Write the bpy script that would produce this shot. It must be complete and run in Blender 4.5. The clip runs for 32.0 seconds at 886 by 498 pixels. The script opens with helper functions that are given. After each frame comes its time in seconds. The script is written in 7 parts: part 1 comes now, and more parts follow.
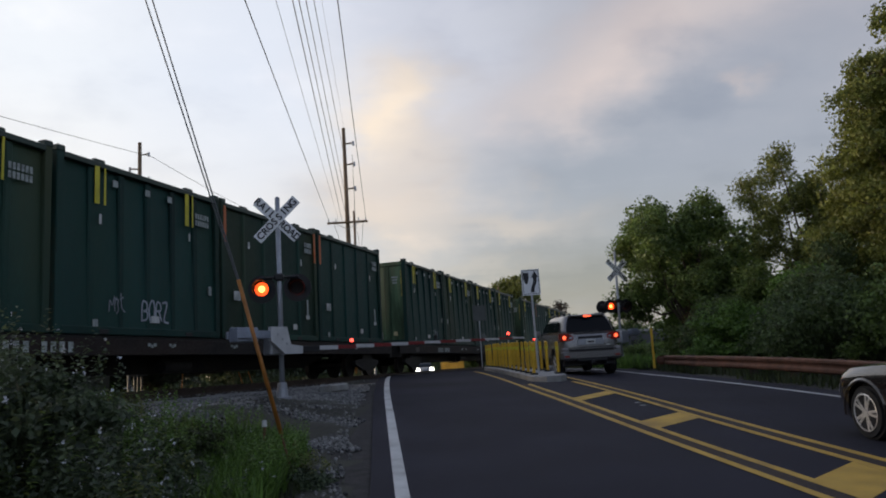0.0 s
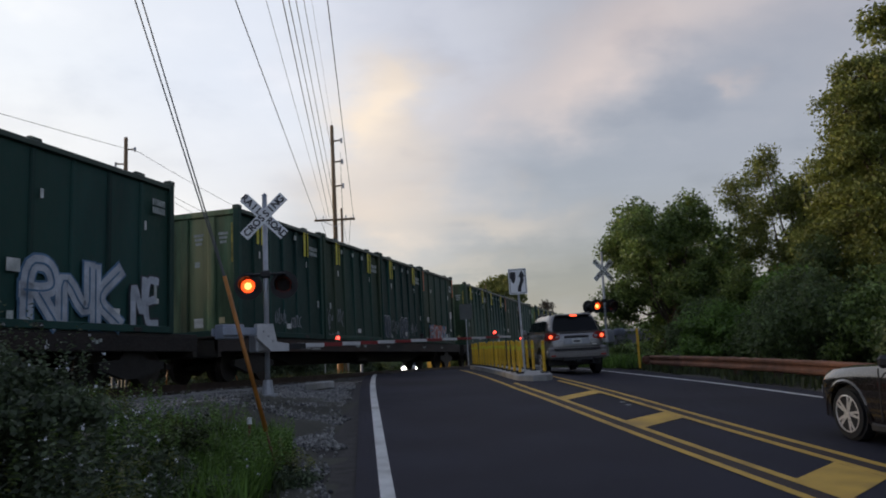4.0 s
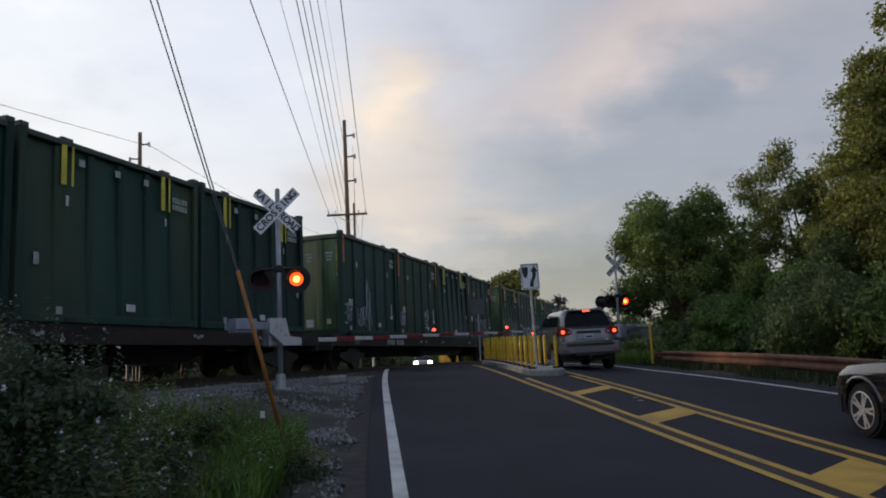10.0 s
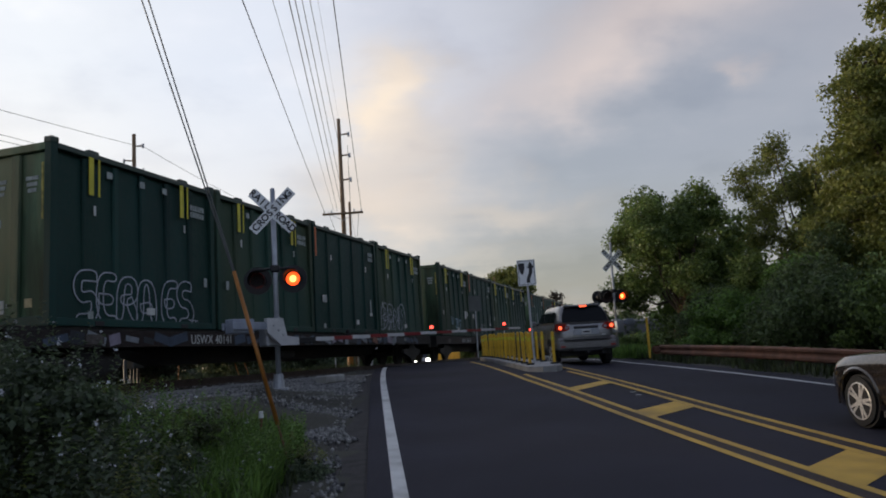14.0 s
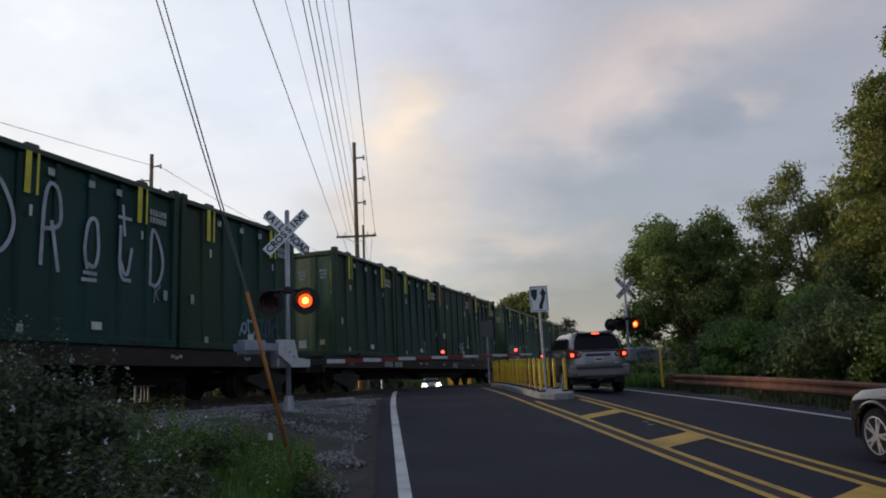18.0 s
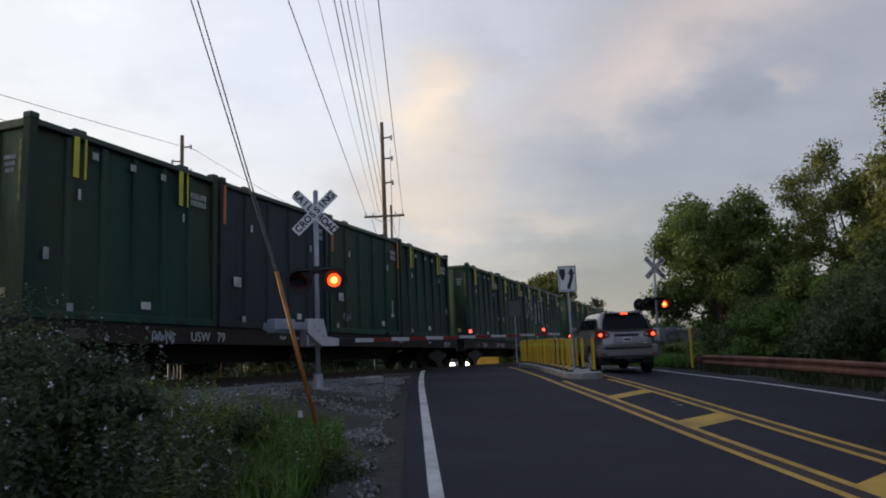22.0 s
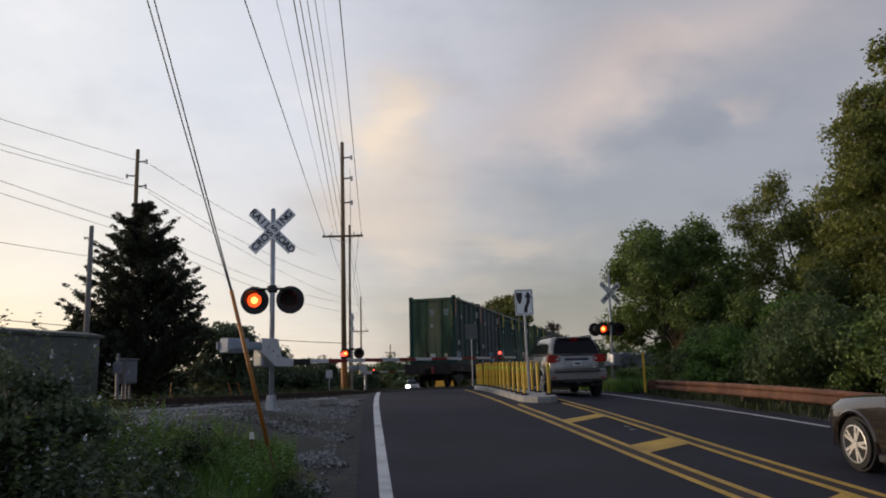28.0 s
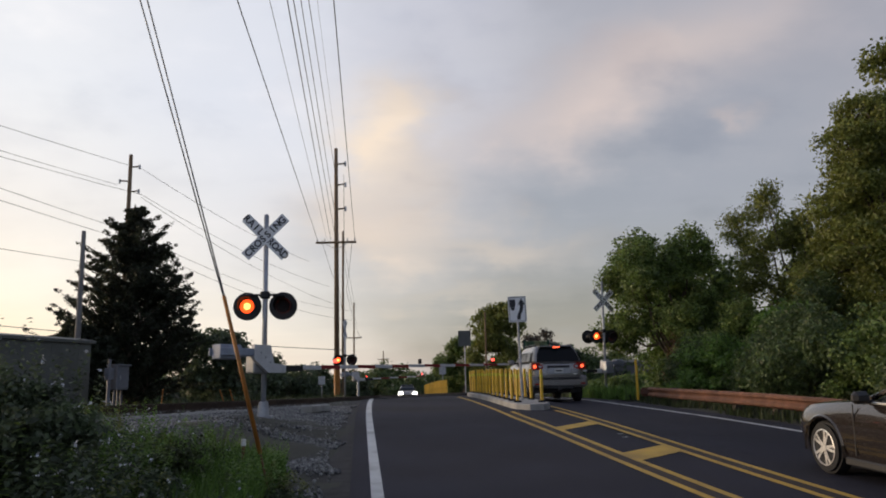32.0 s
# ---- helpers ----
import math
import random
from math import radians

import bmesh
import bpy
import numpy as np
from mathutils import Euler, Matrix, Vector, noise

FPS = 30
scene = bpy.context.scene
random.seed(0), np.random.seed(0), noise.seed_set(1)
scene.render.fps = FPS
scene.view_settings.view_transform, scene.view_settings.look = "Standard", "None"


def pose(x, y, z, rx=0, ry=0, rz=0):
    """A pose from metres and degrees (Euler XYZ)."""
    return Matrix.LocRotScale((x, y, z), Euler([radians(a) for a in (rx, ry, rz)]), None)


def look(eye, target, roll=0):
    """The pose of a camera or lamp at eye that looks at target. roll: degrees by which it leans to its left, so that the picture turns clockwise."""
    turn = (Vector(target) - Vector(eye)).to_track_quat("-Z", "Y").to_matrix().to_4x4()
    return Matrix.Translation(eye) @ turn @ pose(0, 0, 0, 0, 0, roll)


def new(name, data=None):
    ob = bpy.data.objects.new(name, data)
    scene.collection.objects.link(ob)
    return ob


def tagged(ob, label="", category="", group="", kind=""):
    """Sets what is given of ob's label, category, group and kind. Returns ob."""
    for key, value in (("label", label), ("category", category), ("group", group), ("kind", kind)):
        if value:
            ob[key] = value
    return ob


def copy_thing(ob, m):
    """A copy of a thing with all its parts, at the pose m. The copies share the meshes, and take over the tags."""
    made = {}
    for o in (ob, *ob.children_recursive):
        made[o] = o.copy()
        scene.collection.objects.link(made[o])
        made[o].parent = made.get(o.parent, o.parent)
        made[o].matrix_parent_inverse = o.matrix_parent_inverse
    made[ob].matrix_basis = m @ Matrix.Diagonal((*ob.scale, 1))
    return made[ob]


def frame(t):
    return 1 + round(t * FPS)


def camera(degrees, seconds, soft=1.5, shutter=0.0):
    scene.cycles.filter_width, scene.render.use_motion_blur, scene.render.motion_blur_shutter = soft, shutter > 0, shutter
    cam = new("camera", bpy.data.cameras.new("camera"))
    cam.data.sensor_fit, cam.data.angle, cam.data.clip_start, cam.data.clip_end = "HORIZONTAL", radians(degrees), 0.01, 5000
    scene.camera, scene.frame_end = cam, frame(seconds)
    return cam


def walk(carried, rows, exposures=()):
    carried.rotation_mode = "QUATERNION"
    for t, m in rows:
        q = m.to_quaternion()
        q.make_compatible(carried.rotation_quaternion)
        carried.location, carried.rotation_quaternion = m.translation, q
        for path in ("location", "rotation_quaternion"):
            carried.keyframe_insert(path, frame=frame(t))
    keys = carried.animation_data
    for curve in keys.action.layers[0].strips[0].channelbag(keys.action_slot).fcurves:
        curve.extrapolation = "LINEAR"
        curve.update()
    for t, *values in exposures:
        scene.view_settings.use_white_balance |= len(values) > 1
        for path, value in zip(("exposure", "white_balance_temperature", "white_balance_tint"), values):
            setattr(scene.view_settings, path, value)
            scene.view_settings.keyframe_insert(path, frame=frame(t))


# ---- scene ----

EXPOSURES = [(0.0, 0.14, 6750, 10.5), (24.5, 0.14, 6750, 10.5), (26.0, -0.06, 6850, 12), (28.5, 0.01, 6950, 12.2), (32.0, 0.06, 6950, 12.2)]

cam = camera(60.4, 32.0, 1.9)
# a camera held by hand at one spot beside the road
PATH = [
    (0.0, pose(0, 0, 1.75, 98.40, 3.33, 0.16)),
    (0.5, pose(0, 0, 1.75, 98.44, 3.24, 0.15)),
    (1.0, pose(0, 0, 1.75, 98.61, 3.26, 0.35)),
    (1.5, pose(0, 0, 1.75, 98.81, 3.32, 0.48)),
    (2.0, pose(0, 0, 1.75, 98.74, 3.26, 0.34)),
    (2.5, pose(0, 0, 1.75, 98.45, 3.08, -0.13)),
    (3.0, pose(0, 0, 1.75, 98.53, 2.88, -0.20)),
    (3.5, pose(0, 0, 1.75, 98.20, 3.03, -0.58)),
    (4.0, pose(0, 0, 1.75, 98.23, 2.93, -0.86)),
    (4.5, pose(0, 0, 1.75, 98.48, 2.81, -1.15)),
    (6.5, pose(0, 0, 1.75, 98.49, 2.73, -1.69)),
    (7.0, pose(0, 0, 1.75, 98.71, 2.82, -1.78)),
    (7.5, pose(0, 0, 1.75, 98.83, 3.02, -1.97)),
    (8.0, pose(0, 0, 1.75, 98.90, 2.91, -1.80)),
    (8.5, pose(0, 0, 1.75, 99.10, 2.72, -1.15)),
    (9.0, pose(0, 0, 1.75, 98.81, 2.43, -0.22)),
    (9.5, pose(0, 0, 1.75, 98.37, 2.50, 0.18)),
    (10.0, pose(0, 0, 1.75, 97.89, 2.72, 0.04)),
    (10.5, pose(0, 0, 1.75, 97.48, 2.81, -0.20)),
    (11.0, pose(0, 0, 1.75, 97.28, 2.80, -0.22)),
    (11.5, pose(0, 0, 1.75, 96.60, 2.90, -0.48)),
    (12.0, pose(0, 0, 1.75, 97.64, 2.72, -0.08)),
    (12.5, pose(0, 0, 1.75, 97.46, 2.91, -0.31)),
    (13.0, pose(0, 0, 1.75, 96.90, 3.39, -0.50)),
    (13.5, pose(0, 0, 1.75, 97.62, 3.78, 0.38)),
    (14.0, pose(0, 0, 1.75, 97.69, 3.58, -0.13)),
    (14.5, pose(0, 0, 1.75, 98.36, 2.61, -0.90)),
    (15.0, pose(0, 0, 1.75, 98.64, 2.97, 0.11)),
    (15.5, pose(0, 0, 1.75, 99.08, 3.22, 0.91)),
    (17.5, pose(0, 0, 1.75, 99.08, 2.86, 1.59)),
    (18.0, pose(0, 0, 1.75, 99.57, 2.45, 0.68)),
    (18.5, pose(0, 0, 1.75, 99.80, 2.20, 0.54)),
    (19.0, pose(0, 0, 1.75, 99.68, 2.18, 0.06)),
    (19.5, pose(0, 0, 1.75, 99.78, 2.38, 0.31)),
    (20.0, pose(0, 0, 1.75, 99.74, 2.42, 1.50)),
    (20.5, pose(0, 0, 1.75, 99.21, 2.44, 2.23)),
    (21.0, pose(0, 0, 1.75, 98.70, 2.40, 2.26)),
    (21.5, pose(0, 0, 1.75, 98.29, 2.30, 2.60)),
    (22.0, pose(0, 0, 1.75, 98.13, 2.16, 2.75)),
    (22.5, pose(0, 0, 1.75, 98.36, 2.06, 2.59)),
    (23.0, pose(0, 0, 1.75, 98.19, 2.22, 2.74)),
    (23.2, pose(0, 0, 1.75, 98.22, 2.09, 2.57)),
    (23.5, pose(0, 0, 1.75, 98.23, 2.21, 2.66)),
    (24.0, pose(0, 0, 1.75, 98.39, 2.40, 2.80)),
    (24.5, pose(0, 0, 1.75, 98.65, 2.51, 2.17)),
    (25.0, pose(0, 0, 1.75, 99.05, 2.23, 1.29)),
    (25.5, pose(0, 0, 1.75, 99.05, 1.28, 0.55)),
    (26.0, pose(0, 0, 1.75, 99.49, 1.04, 0.22)),
    (26.5, pose(0, 0, 1.75, 99.50, 1.07, 0.10)),
    (28.5, pose(0, 0, 1.75, 99.72, 1.51, -0.69)),
    (29.0, pose(0, 0, 1.75, 99.80, 1.40, -0.77)),
    (29.5, pose(0, 0, 1.75, 99.97, 1.39, -0.87)),
    (30.0, pose(0, 0, 1.75, 100.00, 1.44, -0.94)),
    (30.5, pose(0, 0, 1.75, 100.06, 1.40, -0.89)),
    (31.0, pose(0, 0, 1.75, 100.04, 1.35, -0.86)),
    (31.5, pose(0, 0, 1.75, 100.12, 1.40, -0.96)),
    (32.0, pose(0, 0, 1.75, 100.15, 1.35, -1.06)),
]
walk(cam, PATH, EXPOSURES)

# ---- sky and sun: a cloudy evening, the sun low behind the track ----
SUN_AZ, SUN_EL = -72.0, 7.0


def make_world():
    w = bpy.data.worlds.new("world")
    scene.world = w
    w.use_nodes = True
    nt = w.node_tree
    nt.nodes.clear()
    N = lambda kind: nt.nodes.new(kind)
    link = nt.links.new

    def math_(op, a, b=0.0, clamp=False):
        n = N("ShaderNodeMath")
        n.operation, n.use_clamp = op, clamp
        for k, v in ((0, a), (1, b)):
            if isinstance(v, (int, float)):
                n.inputs[k].default_value = v
            else:
                link(v, n.inputs[k])
        return n.outputs[0]

    def ramp(v, stops):
        n = N("ShaderNodeValToRGB")
        n.color_ramp.interpolation = "EASE"
        while len(n.color_ramp.elements) < len(stops):
            n.color_ramp.elements.new(0.5)
        for e, (p, c) in zip(n.color_ramp.elements, stops):
            e.position, e.color = p, (*c, 1)
        link(v, n.inputs[0])
        return n.outputs[0]

    def mix(f, a, b):
        n = N("ShaderNodeMix")
        n.data_type = "RGBA"
        for k, v in ((0, f), (6, a), (7, b)):
            if isinstance(v, tuple):
                n.inputs[k].default_value = (*v, 1)
            elif isinstance(v, (int, float)):
                n.inputs[k].default_value = v
            else:
                link(v, n.inputs[k])
        return n.outputs[2]

    tc = N("ShaderNodeTexCoord")
    sep = N("ShaderNodeSeparateXYZ")
    link(tc.outputs["Generated"], sep.inputs[0])
    dx, dy, dz = sep.outputs
    # clouds lie on a flat layer far up: project the direction on it
    up = math_("MAXIMUM", math_("ADD", dz, 0.12), 0.03)
    px, py = math_("DIVIDE", dx, up), math_("DIVIDE", dy, up)
    com = N("ShaderNodeCombineXYZ")
    link(px, com.inputs[0]), link(py, com.inputs[1])
    ball = N("ShaderNodeCombineXYZ")
    link(dx, ball.inputs[0]), link(dy, ball.inputs[1]), link(math_("MULTIPLY", dz, 1.7), ball.inputs[2])

    def cloud(scale, detail, offset, stretch, puffs=False):
        mp = N("ShaderNodeMapping")
        mp.inputs["Location"].default_value = offset
        mp.inputs["Rotation"].default_value = (0, 0, radians(-28))
        mp.inputs["Scale"].default_value = stretch
        link((ball if puffs else com).outputs[0], mp.inputs[0])
        n = N("ShaderNodeTexNoise")
        n.inputs["Scale"].default_value, n.inputs["Detail"].default_value, n.inputs["Roughness"].default_value = scale, detail, 0.5
        link(mp.outputs[0], n.inputs["Vector"])
        return n.outputs["Fac"]

    big, fine = cloud(4.2, 5, (3.1, 1.7, 0.4), (1, 1, 1), True), cloud(9.0, 7, (7.3, 2.2, 1.1), (1, 1, 1), True)
    wisp = cloud(1.9, 6, (1.3, 8.2, 0), (0.5, 1.2, 1))
    # bearing and height of each direction, in degrees, stirred by the cloud noise
    az = math_("MULTIPLY", math_("ARCTAN2", dx, dy), 57.2958)
    el = math_("MULTIPLY", math_("ARCSINE", dz), 57.2958)
    az = math_("ADD", az, math_("ADD", math_("MULTIPLY", math_("SUBTRACT", big, 0.5), 13.0), math_("MULTIPLY", math_("SUBTRACT", fine, 0.5), 8.0)))
    el2 = math_("ADD", el, math_("ADD", math_("MULTIPLY", math_("SUBTRACT", fine, 0.5), 9.0), math_("MULTIPLY", math_("SUBTRACT", wisp, 0.5), 3.0)))
    fall = math_("DIVIDE", math_("ADD", az, 180.0), 360.0)
    base = ramp(fall, [(0.0, (0.32, 0.375, 0.53)), (0.25, (0.40, 0.44, 0.54)), (0.36, (0.66, 0.67, 0.70)), (0.42, (0.74, 0.77, 0.83)), (0.465, (0.66, 0.70, 0.80)), (0.50, (0.52, 0.54, 0.63)), (0.535, (0.34, 0.355, 0.42)), (0.60, (0.31, 0.315, 0.375)), (0.75, (0.30, 0.345, 0.48)), (1.0, (0.32, 0.375, 0.53))])

    def mass(a0, e0, wa, we, tilt=0.0):
        """A soft cloud mass round a bearing and a height, tilted in the sky."""
        u = math_("SUBTRACT", az, a0)
        v = math_("SUBTRACT", math_("SUBTRACT", el2, e0), math_("MULTIPLY", u, tilt))
        q = math_("ADD", math_("POWER", math_("ABSOLUTE", math_("DIVIDE", u, wa)), 2.0), math_("POWER", math_("ABSOLUTE", math_("DIVIDE", v, we)), 2.0))
        return math_("POWER", 2.718, math_("MULTIPLY", q, -1.0))

    col = base
    for (a0, e0, wa, we, tilt, amount, tint) in CLOUDS:
        col = mix(math_("MULTIPLY", mass(a0, e0, wa, we, tilt), amount, True), col, tint)
    # fine mottling
    shade = ramp(math_("ADD", math_("MULTIPLY", fine, 0.55), math_("MULTIPLY", wisp, 0.45)), [(0.32, (0.86, 0.87, 0.90)), (0.5, (1.0, 1.0, 1.0)), (0.68, (1.14, 1.11, 1.08))])
    mul = N("ShaderNodeMix")
    mul.data_type, mul.blend_type = "RGBA", "MULTIPLY"
    mul.inputs[0].default_value = 1.0
    link(col, mul.inputs[6]), link(shade, mul.inputs[7])
    # duller overhead; warm haze towards the horizon on the sun's side
    over = math_("MULTIPLY", math_("SUBTRACT", el, 28.0), 0.025, True)
    col = mix(over, mul.outputs[2], (0.142, 0.176, 0.285))
    low = math_("POWER", math_("SUBTRACT", 1.0, math_("MULTIPLY", math_("MAXIMUM", el, 0.0), 0.046), True), 1.3)
    left = math_("DIVIDE", math_("SUBTRACT", 3.0, az), 38.0, True)
    inside = math_("DIVIDE", math_("ADD", az, 130.0), 50.0, True)
    col = mix(math_("MULTIPLY", math_("MULTIPLY", low, left), inside), col, (0.83, 0.64, 0.45))
    sky = N("ShaderNodeTexSky")
    sky.sky_type, sky.sun_disc = "NISHITA", False
    sky.sun_elevation, sky.sun_rotation = radians(SUN_EL), radians(SUN_AZ)
    bg1, bg2, add, out = N("ShaderNodeBackground"), N("ShaderNodeBackground"), N("ShaderNodeAddShader"), N("ShaderNodeOutputWorld")
    link(sky.outputs[0], bg1.inputs[0]), link(col, bg2.inputs[0])
    bg1.inputs[1].default_value, bg2.inputs[1].default_value = 0.05, SKY
    link(bg1.outputs[0], add.inputs[0]), link(bg2.outputs[0], add.inputs[1]), link(add.outputs[0], out.inputs[0])


# bearing, height, half widths, tilt, amount and tint of the larger cloud masses
CLOUDS = [
    (10.0, 13.6, 14.0, 4.8, 0.12, 0.75, (0.262, 0.285, 0.345)),
    (24.0, 13.0, 13.0, 4.0, 0.0, 0.6, (0.285, 0.30, 0.37)),
    (31.0, 22.0, 9.0, 4.0, 0.0, 0.5, (0.30, 0.305, 0.365)),
    (6.0, 25.0, 8.0, 3.0, 0.1, 0.5, (0.52, 0.53, 0.60)),
    (9.0, 5.0, 15.0, 5.0, 0.0, 0.92, (0.198, 0.193, 0.212)),
    (-2.4, 16.2, 4.6, 4.2, -0.1, 0.75, (0.62, 0.54, 0.48)),
    (-5.6, 18.2, 3.0, 3.4, 0.0, 0.95, (0.86, 0.72, 0.58)),
    (-3.6, 11.6, 6.0, 2.6, -0.1, 0.8, (0.66, 0.55, 0.48)),
    (15.0, 21.4, 12.0, 3.2, 0.30, 0.85, (0.60, 0.51, 0.49)),
    (22.5, 17.2, 1.2, 0.7, 0.0, 0.5, (0.52, 0.44, 0.43)),
    (6.0, 9.9, 5.0, 1.4, 0.0, 0.7, (0.52, 0.45, 0.41)),
    (2.5, 6.6, 5.0, 0.8, 0.0, 0.5, (0.46, 0.41, 0.39)),
]
SKY = 0.95
make_world()
sun = new("sun", bpy.data.lights.new("sun", "SUN"))
sun.data.energy, sun.data.angle, sun.data.color = 2.2, radians(12), (1.0, 0.80, 0.58)
sun.matrix_world = look((100 * math.sin(radians(SUN_AZ)), 100 * math.cos(radians(SUN_AZ)), 100 * math.tan(radians(SUN_EL))), (0, 0, 0))

# ---- materials ----


def mat(name, color, rough=0.6, metal=0.0, vary=0.25, scale=6.0, fine=60.0, bump=0.15, dirt=None, per_object=0.0, per_island=0.0, coat=0.0, stretch=(1, 1, 1)):
    """A surface with variation at two scales, optional dirt colour, and relief."""
    m = bpy.data.materials.new(name)
    m.use_nodes = True
    nt = m.node_tree
    b = nt.nodes["Principled BSDF"]
    b.inputs["Metallic"].default_value = metal
    b.inputs["Coat Weight"].default_value = coat
    tc, mp = nt.nodes.new("ShaderNodeTexCoord"), nt.nodes.new("ShaderNodeMapping")
    mp.inputs["Scale"].default_value = stretch
    nt.links.new(tc.outputs["Object"], mp.inputs[0])

    def noise_(s, d=5):
        n = nt.nodes.new("ShaderNodeTexNoise")
        n.inputs["Scale"].default_value, n.inputs["Detail"].default_value = s, d
        nt.links.new(mp.outputs[0], n.inputs["Vector"])
        return n.outputs["Fac"]

    big, small = noise_(scale), noise_(fine, 3)
    lo, hi = tuple(c * (1 - vary) for c in color), tuple(min(1, c * (1 + vary)) for c in color)
    r = nt.nodes.new("ShaderNodeValToRGB")
    r.color_ramp.elements[0].position, r.color_ramp.elements[1].position = 0.3, 0.7
    r.color_ramp.elements[0].color, r.color_ramp.elements[1].color = (*lo, 1), (*hi, 1)
    nt.links.new(big, r.inputs[0])
    last = r.outputs[0]

    def mixed(kind, fac, a, c):
        n = nt.nodes.new("ShaderNodeMix")
        n.data_type, n.blend_type = "RGBA", kind
        for k, v in ((0, fac), (6, a), (7, c)):
            if isinstance(v, tuple):
                n.inputs[k].default_value = (*v, 1)
            elif isinstance(v, (int, float)):
                n.inputs[k].default_value = v
            else:
                nt.links.new(v, n.inputs[k])
        return n.outputs[2]

    def span(v, a, c, lo_, hi_):
        n = nt.nodes.new("ShaderNodeMapRange")
        n.inputs[1].default_value, n.inputs[2].default_value, n.inputs[3].default_value, n.inputs[4].default_value = a, c, lo_, hi_
        nt.links.new(v, n.inputs[0])
        return n.outputs[0]

    last = mixed("OVERLAY", 0.35 if vary else 0.0, last, small)
    if dirt:
        last = mixed("MIX", span(noise_(scale * 0.45, 8), 0.5, 0.72, 0.0, 0.85), last, dirt)
    if per_object:
        n = nt.nodes.new("ShaderNodeObjectInfo")
        last = mixed("MULTIPLY", 1.0, last, mixed("MIX", span(n.outputs["Random"], 0, 1, 0, 1), (1 - per_object,) * 3, (1 + per_object,) * 3))
    if per_island:
        n = nt.nodes.new("ShaderNodeNewGeometry")
        last = mixed("MULTIPLY", 1.0, last, mixed("MIX", n.outputs["Random Per Island"], (1 - per_island,) * 3, (1 + per_island, 1 + per_island, 1 + per_island * 0.5)))
    nt.links.new(last, b.inputs["Base Color"])
    nt.links.new(span(small, 0.3, 0.7, max(0.02, rough - 0.12), min(1, rough + 0.12)), b.inputs["Roughness"])
    if bump:
        n = nt.nodes.new("ShaderNodeBump")
        n.inputs["Strength"].default_value, n.inputs["Distance"].default_value = bump, 0.02
        nt.links.new(small, n.inputs["Height"])
        nt.links.new(n.outputs[0], b.inputs["Normal"])
    return m


def dull(m, level=0.2):
    m.node_tree.nodes["Principled BSDF"].inputs["Specular IOR Level"].default_value = level
    return m


def leaf_mat(name, color, vary=0.45):
    """Leaves: thin, partly translucent, each clump of its own tint."""
    m = mat(name, color, 0.55, 0, 0.3, 0.9, 12, 0.0, per_island=vary)
    nt = m.node_tree
    b = nt.nodes["Principled BSDF"]
    t, mx = nt.nodes.new("ShaderNodeBsdfTranslucent"), nt.nodes.new("ShaderNodeMixShader")
    mx.inputs[0].default_value = 0.4
    nt.links.new(b.inputs["Base Color"].links[0].from_socket, t.inputs[0])
    nt.links.new(b.outputs[0], mx.inputs[1]), nt.links.new(t.outputs[0], mx.inputs[2])
    nt.links.new(mx.outputs[0], nt.nodes["Material Output"].inputs[0])
    return m


def glow(name, color, strength):
    m = bpy.data.materials.new(name)
    m.use_nodes = True
    b = m.node_tree.nodes["Principled BSDF"]
    b.inputs["Base Color"].default_value = (*[c * 0.5 for c in color], 1)
    b.inputs["Emission Color"].default_value = (*color, 1)
    b.inputs["Emission Strength"].default_value = strength
    return m


def glass(name, tint=(0.02, 0.025, 0.03), rough=0.05):
    m = bpy.data.materials.new(name)
    m.use_nodes = True
    b = m.node_tree.nodes["Principled BSDF"]
    b.inputs["Base Color"].default_value, b.inputs["Roughness"].default_value = (*tint, 1), rough
    b.inputs["Specular IOR Level"].default_value, b.inputs["Coat Weight"].default_value = 0.35, 0.0
    return m


